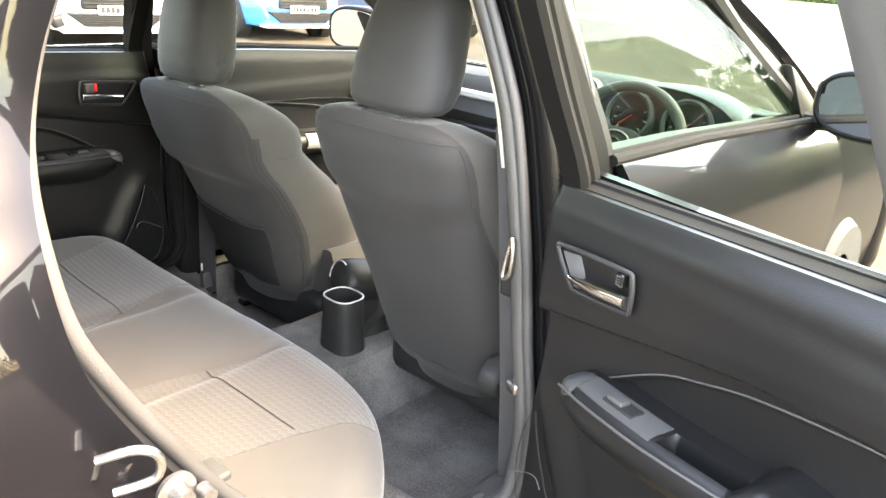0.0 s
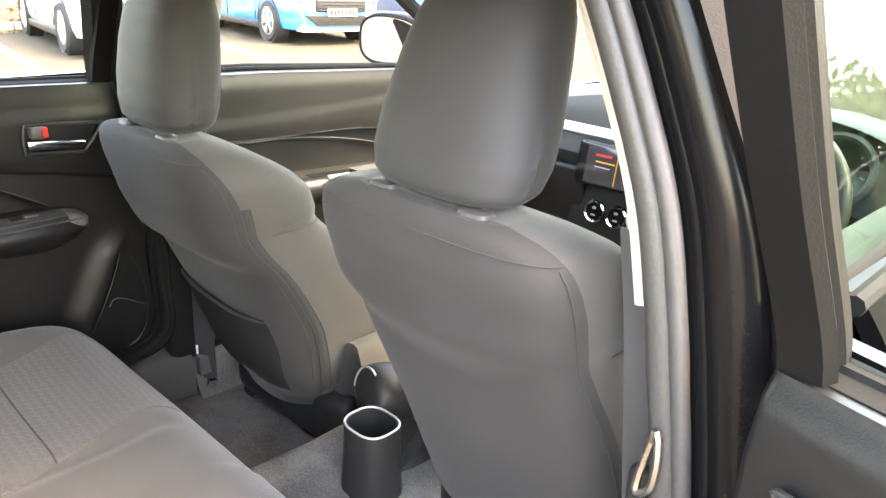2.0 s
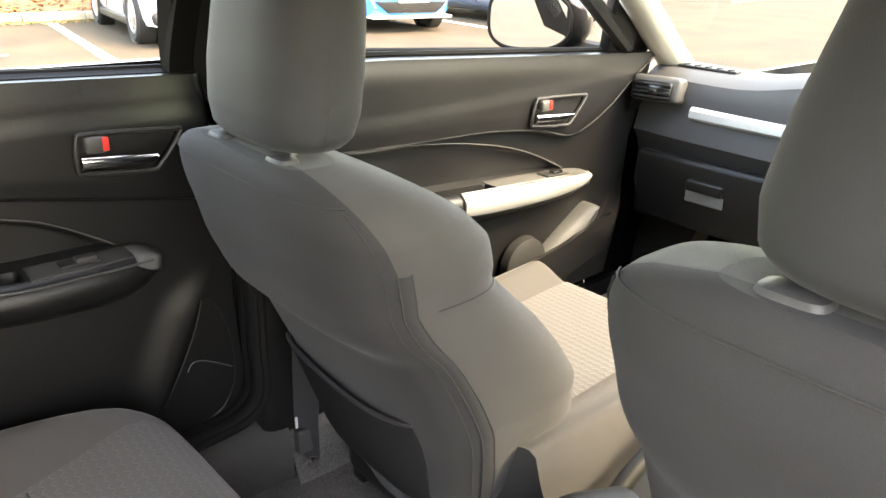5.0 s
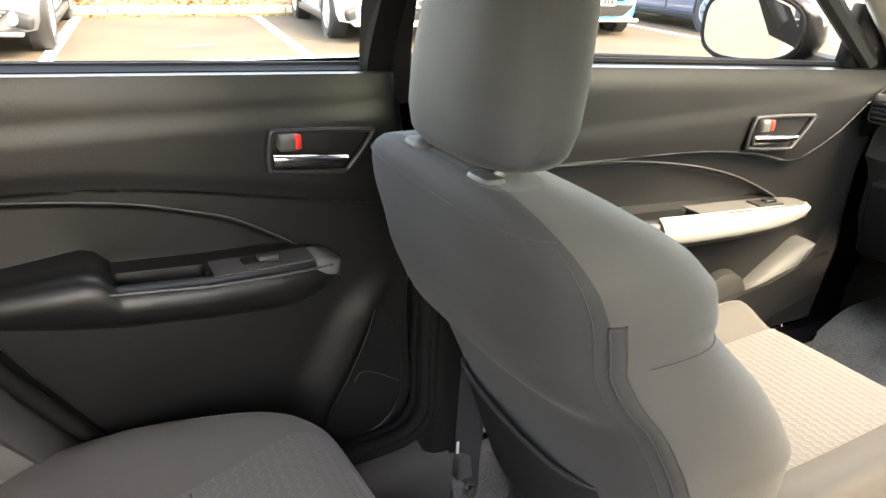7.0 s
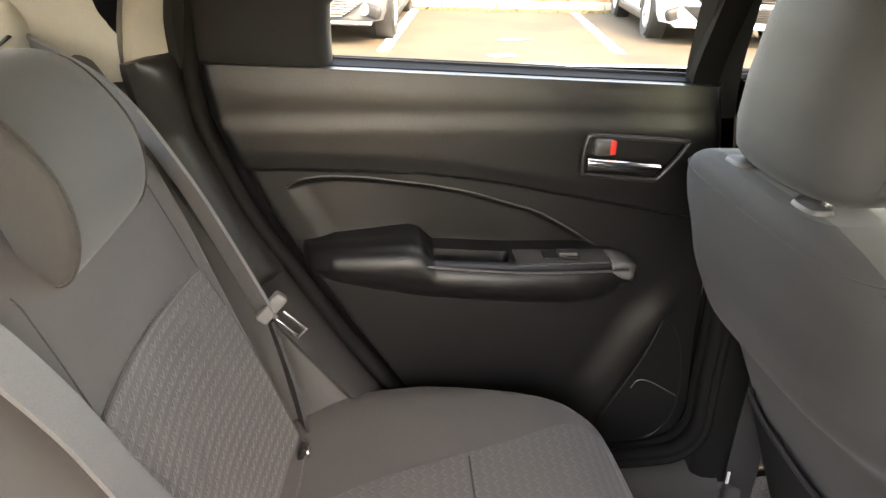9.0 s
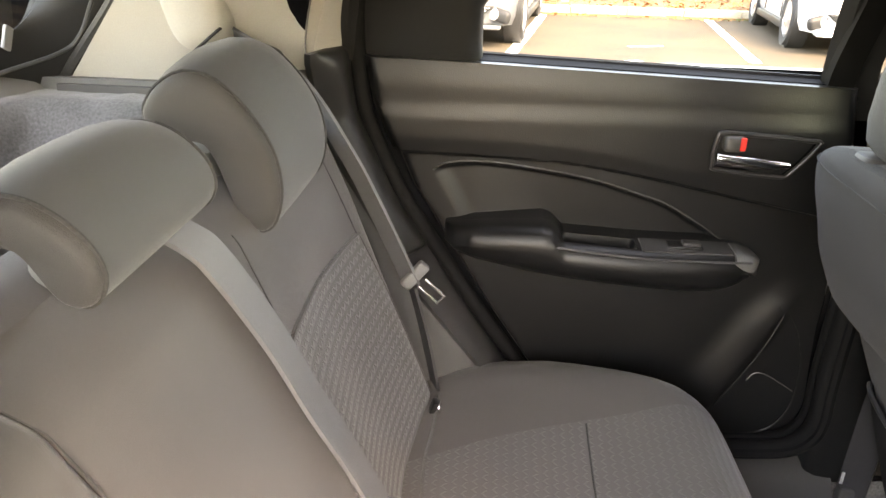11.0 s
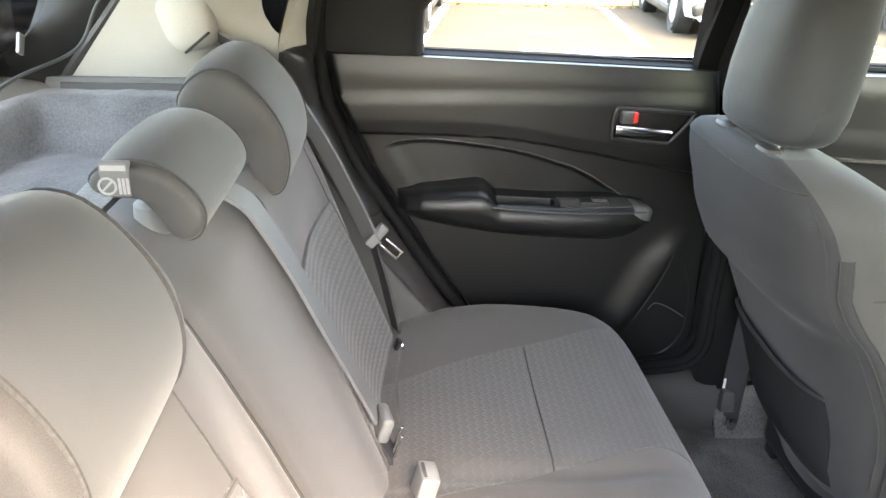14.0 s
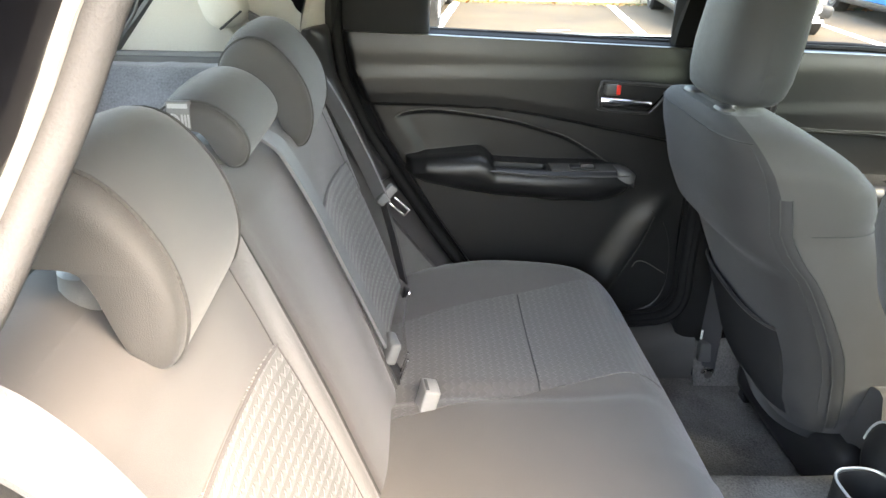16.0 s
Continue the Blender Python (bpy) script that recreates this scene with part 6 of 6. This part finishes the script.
b = webbing("grey rear seat belt lying over the backrest side", [(-.600, -.80, 1.085), (-.588, -.708, 1.03), (-.586, -.640, .93), (-.592, -.592, .83), (-.60, -.545, .72)], .047, ((.72, .55, .38), (.72, .60, .34)))
part("tongue", rbox((-.590, -.538, .738), (.016, .050, .020), .005, m=Euler((radians(49), 0, radians(8))).to_matrix().to_4x4()), "plastic_grey", b, "grey plastic belt tongue")
for k in (-.008, .008):
    part("tongue_blade", rbox((-.586, -.512 + .65 * k, .714 + .76 * k), (.004, .040, .005), .001, m=Euler((radians(-41), 0, 0)).to_matrix().to_4x4()), "chrome", b, "bright steel tongue blade")
part("blade_bar", rbox((-.586, -.497, .701), (.004, .005, .021), .001, m=Euler((radians(-41), 0, 0)).to_matrix().to_4x4()), "chrome", b)
part("lower_webbing", strap([(-.606, -.545, .715), (-.600, -.52, .62), (-.592, -.50, .52)], .047, (.9, .4, 0)), "belt_dark", b)
anchor = thing("belt_guide", "pale rounded belt guide on the rear pillar", "belt guide", at=pose(-.576, -.832, 1.106, 14, 0, 0))
part("cover", loft([[(x, hy * math.copysign(abs(math.cos(a)) ** .6, math.cos(a)) * (1 + .12 * math.sin(a)), .012 + hz * math.copysign(abs(math.sin(a)) ** .65, math.sin(a))) for a in [2 * math.pi * k / 28 for k in range(28)]] for x, hy, hz in ((-.02, .045, .052), (.0, .044, .051), (.012, .040, .047), (.020, .032, .038), (.024, .015, .018))]), "beige", anchor)
part("slot", rbox((.012, .008, -.026), (.022, .052, .004), .0015, m=Euler((radians(25), 0, 0)).to_matrix().to_4x4()), "plastic_dark", anchor)
b = webbing("grey centre seat belt lying across the backrest", [(-.098, -.742, 1.012), (-.108, -.706, 1.004), (-.114, back_y(.985) + .008, .985), (-.126, back_y(.955) + .016, .955), (-.150, back_y(.88) + .019, .88), (-.166, back_y(.80) + .020, .80), (-.190, back_y(.72) + .019, .72), (-.214, back_y(.62) + .018, .62)], .046, (1, 0, 0))
part("tongue", rbox((-.217, back_y(.60) + .02, .60), (.05, .018, .040), .006, m=Euler((radians(-18), 0, radians(14))).to_matrix().to_4x4()), "plastic_grey", b, "grey plastic belt tongue")
for k in (-.011, .011):
    part("tongue_blade", rbox((-.222 + k, back_y(.565) + .03, .562), (.006, .004, .04), .001, m=Euler((radians(-18), 0, 0)).to_matrix().to_4x4()), "chrome", b, "bright steel tongue blade")
part("lower_webbing", strap([(-.219, back_y(.60) + .01, .59), (-.217, back_y(.53) + .012, .53), (-.210, -.50, .49)], .046, (1, 0, 0)), "belt_dark", b)
b = webbing("grey rear seat belt lying down the backrest", [(.64, -.80, 1.12), (.575, -.715, 1.06), (.540, back_y(.99) + .012, .99), (.505, back_y(.85) + .012, .85), (.47, back_y(.65) + .014, .65), (.46, -.50, .56)], .047, (1, 0, 0))
part("lower_webbing", strap([(.47, -.51, .565), (.56, -.50, .60), (.65, -.50, .62)], .046, (0, 1, .4)), "belt_dark", b)
part("tongue", rbox((.46, -.45, .575), (.055, .05, .015), .006), "plastic_mid", b)
# front belts on the centre pillars
b = webbing("dark front seat belt hanging from the centre pillar", [(.565, .075, 1.06), (.592, .065, .95), (.615, .060, .80), (.640, .060, .60), (.655, .065, .40)], .047, (1, .15, 0), "belt_dark")
part("belt_guide", rbox((.562, .085, 1.072), (.034, .040, .042), .012), "beige", b, "pale belt guide")
part("tongue", rbox((.625, .048, .80), (.04, .02, .05), .008), "plastic_dark", b)
part("tongue_loop", tube(spline([(.640, .012, .895), (.648, .008, .870), (.645, .008, .835), (.629, .012, .825)], 4, closed=True), .004, 6, closed=True), "steel", b)
b = webbing("dark front seat belt hanging from the centre pillar", [(-.505, .185, 1.10), (-.545, .19, .95), (-.57, .195, .80), (-.60, .205, .55), (-.618, .212, .35), (-.620, .214, .305)], .047, ((1, .15, 0), (.6, .8, 0)), "belt_dark")
part("anchor_plate", rbox((-.635, .217, .30), (.012, .034, .05), .004), "plastic_dark", b)
part("anchor_cover", rbox((-.620, .213, .347), (.020, .046, .052), .005), "plastic_mid", b, "black cover over the belt anchor")
part("belt_tag", rbox((-.612, .188, .396), (.003, .005, .024), .001), "white", b, "small white belt tag")
part("anchor_bolt", moved(lathe([(.001, .012), (.010, .012), (.011, .004), (.017, .003), (.017, -.01)], 16, 'X'), pose(-.618, .220, .289)), "chrome", b, "zinc plated hexagon bolt")

# ---- parcel shelf ----
shelf = thing("parcel_shelf", "grey felt-covered parcel shelf behind the backrest", "parcel shelf")


def shelf_z(u, v):
    x = lerp(-.600, .61, u)
    y = lerp(-.79, -1.175 + .22 * x * x, v)
    rim = max(step(.12, .07, u), step(.88, .93, u), step(.20, .11, v), step(.74, .84, v))
    return (x, y, .928 + .074 * rim + .010 * noise.noise(Vector((x * 4, y * 11, 5))) * (1 - rim) + .004 * noise.noise(Vector((x * 7, y * 7, 1))) + .0025 * noise.noise(Vector((x * 40, y * 40, 3))))


part("felt_board", grid(60, 40, shelf_z, (0, 0, -.03)), "fleece", shelf, "fluffy grey felt", smooth=70)
part("edge_strip", tube([(-.57, -.79, .99), (.58, -.79, .99)], .010, 8), "plastic_dark", shelf)
part("cord", tube(spline([(-.33, -1.06, 1.02), (-.43, -1.055, 1.043), (-.545, -1.02, 1.06), (-.563, -.995, 1.085), (-.563, -.965, 1.14), (-.55, -.89, 1.23)], 6), .0028, 6), "plastic_mid", shelf, "black lifting cord")
part("cord_tag", rbox((-.528, -1.078, 1.080), (.016, .006, .032), .002, m=Euler((0, radians(-28), 0)).to_matrix().to_4x4()), "label_white", shelf, "small white cord clip")

# ---- dashboard and controls ----
dash = thing("dashboard", "black moulded dashboard with silver trim and round vents", "dashboard")
prof = [(1.50, .945), (1.36, .962), (1.28, .955), (1.245, .935), (1.23, .90), (1.235, .87), (1.225, .84), (1.215, .80), (1.235, .775), (1.25, .74), (1.245, .66), (1.27, .60), (1.32, .57), (1.45, .56), (1.52, .60)]
part("body", loft([[(x, y + .035 * (abs(x) / .68) ** 3, z + .042 * math.exp(-((x + .03) / .30) ** 4) * step(.86, .93, z)) for y, z in prof] for x in [lerp(-.685, .70, k / 40) for k in range(41)]]), "trim_side", dash, "dark moulded dashboard", smooth=35)
part("trim_strip", loft([[(x, 1.222 + .035 * (abs(x) / .68) ** 3 - d, z) for d, z in ((.0, .884), (.010, .876), (.012, .860), (.002, .852))] for x in [lerp(-.52, .15, k / 10) for k in range(11)]]), "silver", dash, "satin silver dash strip")
ev = part("side_vent", rbox((-.612, 1.232, .912), (.125, .06, .062), .012, m=Euler((radians(-10), 0, radians(12))).to_matrix().to_4x4()), "plastic_satin", dash, "rectangular side air vent")
part("vent_well", rbox((-.612, 1.204, .912), (.098, .02, .044), .006, m=Euler((radians(-10), 0, radians(12))).to_matrix().to_4x4()), "piano", ev)
for k in range(4):
    part("vane", rbox((-.612, 1.196, .897 + k * .010), (.096, .012, .0035), .001, m=Euler((radians(-22), 0, radians(12))).to_matrix().to_4x4()), "plastic", ev)
part("vane_tab", rbox((-.602, 1.188, .912), (.02, .014, .012), .003), "plastic", ev)
part("demister_slot", rbox((-.55, 1.34, .9615), (.16, .03, .006), .003), "plastic_dark", dash)
for k in range(5):
    part("slot_vane", rbox((-.61 + k * .03, 1.34, .965), (.004, .028, .006), .001), "plastic", dash)
gb = part("glovebox_lid", rbox((-.44, 1.232, .675), (.40, .03, .175), .014, m=Euler((radians(4), 0, 0)).to_matrix().to_4x4()), "plastic", dash, "black glovebox lid")
part("glovebox_handle", rbox((-.44, 1.212, .705), (.095, .02, .028), .006), "plastic", gb)
part("handle_recess", rbox((-.44, 1.2165, .676), (.10, .008, .030), .004), "plastic_grey", gb)
part("hazard_switch", rbox((-.025, 1.205, .958), (.040, .02, .034), .006, m=Euler((radians(-12), 0, 0)).to_matrix().to_4x4()), "plastic_mid", dash, "hazard switch panel between the vents")
part("hazard_mark", moved(lathe([(.006, 0), (.008, 0), (.008, .001), (.006, .001), (.006, 0)], 3, 'Y'), pose(-.025, 1.193, .962, -12)), "plastic_grey", dash)
for cx in (-.092, .042):
    v = part("round_vent", moved(joined(lathe([(.052, .004), (.054, -.008), (.056, -.010), (.058, -.006), (.062, .03)], 36, 'Y')), pose(cx, 1.215, .957, -12) @ Matrix.Scale(.72, 4)), "plastic_pale", dash, "round air vent with a satin ring")
    part("vent_well", moved(lathe([(.001, .004), (.050, .004), (.050, .03)], 30, 'Y'), pose(cx, 1.215, .957, -12) @ Matrix.Scale(.72, 4)), "piano", v)
    for k in range(4):
        zz = -.03 + k * .02
        part("vane", moved(rbox((0, -.004, zz), (2 * math.sqrt(.049 ** 2 - zz ** 2), .012, .003), .001), pose(cx, 1.215, .957, -12) @ Matrix.Scale(.72, 4)), "plastic", v)
    part("vane_bar", moved(rbox((0, -.008, 0), (.008, .01, .096), .003), pose(cx, 1.215, .957, -12) @ Matrix.Scale(.72, 4)), "plastic_grey", v)
scr = part("screen_bezel", rbox((-.127, 1.205, .786), (.27, .03, .126), .012, m=Euler((radians(-8), 0, 0)).to_matrix().to_4x4()), "piano", dash, "gloss black screen surround")
mm, mt, mb = material("lit_screen")
mb.inputs["Base Color"].default_value = (.01, .012, .02, 1)
mb.inputs["Roughness"].default_value = .12
mb.inputs["Emission Color"].default_value = (.10, .11, .13, 1)
mb.inputs["Emission Strength"].default_value = .012
M["screen"] = mm
sm = Euler((radians(-8), 0, 0)).to_matrix().to_4x4()
part("display", rbox((-.127, 1.1885, .788), (.20, .004, .106), .002, m=sm), "screen", scr, "lit touch screen")
for cx, cz, sx, sz, mt_ in ((-.205, .80, .05, .006, "red"), (-.20, .78, .06, .004, "amber"), (-.21, .765, .05, .003, "label_white"), (-.215, .755, .04, .003, "label_white"), (-.115, .79, .06, .004, "amber"), (-.11, .775, .07, .003, "amber"), (-.105, .75, .06, .003, "amber"), (-.10, .735, .04, .005, "amber"), (-.165, .772, .002, .10, "amber"), (-.18, .735, .012, .012, "amber")):
    part("screen_bar", rbox((cx + .038, 1.1855 + (cz - .772) * -.14, cz + .018), (sx, .002, sz), 0, m=sm), mt_, scr, smooth=0)
for cx in (-.190, -.118, -.046):
    k = part("heater_knob", moved(lathe([(.001, -.030), (.026, -.030), (.030, -.026), (.034, .0), (.034, .02)], 30, 'Y'), pose(cx, 1.225, .646, -10) @ Matrix.Scale(.86, 4)), "piano", dash, "round heater control with a chrome ring")
    part("knob_ring", moved(lathe([(.030, -.030), (.034, -.034), (.038, -.030), (.040, -.005), (.036, .0)], 30, 'Y'), pose(cx, 1.225, .646, -10) @ Matrix.Scale(.86, 4)), "chrome", k)
    part("dial_mark", moved(rbox((.0, -.032, .012), (.012, .002, .008), 0), pose(cx, 1.225, .646, -10) @ Matrix.Scale(.86, 4)), "label_white", k, smooth=0)
    part("dial_mark", moved(rbox((.0, -.032, -.012), (.016, .002, .005), 0), pose(cx, 1.225, .646, -10) @ Matrix.Scale(.86, 4)), "label_white", k, smooth=0)
part("centre_fascia", rbox((-.127, 1.255, .69), (.33, .06, .34), .02, m=Euler((radians(-8), 0, 0)).to_matrix().to_4x4()), "plastic_dark", dash)
# instrument pods
pod = part("instrument_hood", loft([[(.345 + .23 * math.cos(a) * s, y, .925 + .095 * max(-.35, math.sin(a)) * s) for a in [2 * math.pi * k / 40 for k in range(40)]] for y, s in ((1.12, 1.0), (1.14, 1.03), (1.22, 1.02), (1.34, .9))]), "plastic", dash, "black instrument hood")
for cx in (.255, .435):
    d = part("dial", moved(lathe([(.062, .0), (.070, -.006), (.078, .0), (.080, .03), (.062, .02), (.001, .02)], 36, 'Y'), pose(cx, 1.105, .925, -12)), "plastic_mid", pod, "round instrument dial with a satin ring")
    part("dial_face", moved(lathe([(.001, .014), (.062, .014), (.062, .018)], 30, 'Y'), pose(cx, 1.105, .925, -12)), "piano", d)
    for k in range(9):
        a = radians(225 - k * 33.75)
        part("dial_tick", moved(rbox((.05 * math.cos(a), .012, .05 * math.sin(a)), (.010, .002, .003), 0, m=Euler((0, -a, 0)).to_matrix().to_4x4()), pose(cx, 1.105, .925, -12)), "label_white", d, smooth=0)
    part("dial_needle", moved(rbox((-.015, .011, -.012), (.05, .002, .002), 0, m=Euler((0, radians(-40), 0)).to_matrix().to_4x4()), pose(cx, 1.105, .925, -12)), "red", d, smooth=0)
part("side_vent", rbox((.60, 1.30, .955), (.10, .05, .02), .006), "plastic_dark", dash)

# steering wheel: its own axes, facing the driver, then tilted
SW = pose(.340, .90, .868, 0, 0, 0) @ Matrix.Rotation(radians(-24), 4, 'X')
steer = thing("steering_wheel", "black leather steering wheel with silver spokes", "steering wheel", at=SW)
ring = [(.178 * math.cos(2 * math.pi * k / 64), 0, .178 * math.sin(2 * math.pi * k / 64) * (1 if math.sin(2 * math.pi * k / 64) > -.8 else .97)) for k in range(64)]
part("rim", tube(ring, .0155, 12, closed=True), "plastic_satin", steer, "black leather wheel rim")
part("hub", loft([[(hx * math.copysign(abs(math.cos(a)) ** .8, math.cos(a)), y, -.008 + hz * math.copysign(abs(math.sin(a)) ** .8, math.sin(a))) for a in [2 * math.pi * k / 32 for k in range(32)]] for y, hx, hz in ((.04, .07, .06), (.0, .078, .068), (-.022, .074, .064), (-.034, .055, .048), (-.037, .02, .018))]), "plastic_dark", steer, "round airbag cover")
part("hub_ring", tube([(.052 * math.cos(2 * math.pi * k / 40), -.0365, -.004 + .046 * math.sin(2 * math.pi * k / 40)) for k in range(40)], .0022, 6, closed=True), "silver", steer, "thin silver ring on the airbag cover")
part("emblem", moved(joined(lathe([(.022, 0), (.026, -.003), (.026, .003), (.022, .003)], 28, 'Y')), pose(0, -.037, -.002)), "chrome", steer, "plain chrome emblem ring")
for sx in (-1, 1):
    sp = part("spoke", loft([[(sx * x, y + dy, z + dz) for dy, dz in ((-.012, -.018), (-.012, .018), (.006, .018), (.006, -.018))] for x, y, z in ((.06, -.014, .0), (.10, -.012, .004), (.14, -.006, .006), (.168, 0, .006))]), "plastic_dark", steer)
    part("spoke_switch", rbox((sx * .112, -.024, .008), (.074, .014, .040), .008), "piano", sp, "black switch panel on the spoke")
    part("switch_trim", tube(spline([(sx * .078, -.033, .026), (sx * .112, -.034, .030), (sx * .146, -.030, .024), (sx * .152, -.029, .008), (sx * .140, -.030, -.010), (sx * .108, -.034, -.014), (sx * .080, -.033, -.012)], 4, closed=True), .0016, 6, closed=True), "silver", sp)
    part("switch_bar", rbox((sx * .107, -.033, .010), (.022, .002, .008), 0), "label_white", sp, smooth=0)
    part("lower_spoke", loft([[(sx * x + dx, y, z) for dx, y in ((-.016, -.012), (.016, -.012), (.016, .006), (-.016, .006))] for x, z in ((.03, -.06), (.05, -.11), (.07, -.165))]), "silver", steer, "satin silver lower spoke")
part("column", moved(rbox((0, .16, -.02), (.11, .28, .10), .03), SW), "plastic_dark", dash)
part("stalk", tube([(.28, .97, .85), (.20, .96, .865), (.165, .955, .868)], .009, 8), "plastic_dark", dash)

# ---- centre console ----
console = thing("centre_console", "black centre console with a rear cup holder", "console")
part("tunnel_cover", loft([[(CX + hx * a, y, z) for a, z in ((-1, .30), (-.96, zt - .02), (-.85, zt), (.85, zt), (.96, zt - .02), (1, .30))] for y, hx, zt in ((.20, .075, .40), (.30, .080, .47), (.6, .085, .50), (.95, .09, .52), (1.22, .11, .58))]), "plastic_dark", console)


def cup_ring(z, s, n=32):
    return [(.072 + s * .047 * math.copysign(abs(math.cos(a)) ** .7, math.cos(a)), .156 + s * .042 * math.copysign(abs(math.sin(a)) ** .7, math.sin(a)), z) for a in [2 * math.pi * k / n for k in range(n)]]


part("cup_holder", loft([cup_ring(.36, 1.10), cup_ring(.425, 1.10), cup_ring(.44, 1.06), cup_ring(.52, .99), cup_ring(.546, 1.0), cup_ring(.551, .97), cup_ring(.549, .88), cup_ring(.51, .84), cup_ring(.45, .8)]), "plastic_dark", console, "black cup holder")
part("cup_rim", tube(cup_ring(.551, .96), .0020, 8, closed=True), "silver", console)
part("handbrake", tube(spline([(-.045, .32, .47), (-.045, .42, .53), (-.045, .56, .575), (-.045, .62, .58)], 5), .014, 10), "plastic_dark", console)
part("console_end", moved(lathe([(.001, .0), (.036, .001), (.046, .004), (.052, .012), (.055, .03), (.055, .10)], 36, 'Y'), pose(.000, .200, .556, -12, 0, -14)), "plastic_dark", console, "rounded black end of the console")
part("chrome_arc", moved(tube([(.048 * math.cos(a), .0035, .048 * math.sin(a)) for a in [radians(70 + 11 * k) for k in range(12)]], .0020, 6), pose(.000, .200, .556, -12, 0, -14)), "silver", console, "thin bright arc on the console end")
part("console_neck", rbox((.0, .262, .47), (.10, .10, .14), .02), "plastic_dark", console)
part("gear_knob", lathe([(.001, .03), (.022, .026), (.028, .008), (.02, -.02), (.01, -.08)], 20, 'Z'), "plastic_dark", console).matrix_basis = pose(-.02, .92, .66)
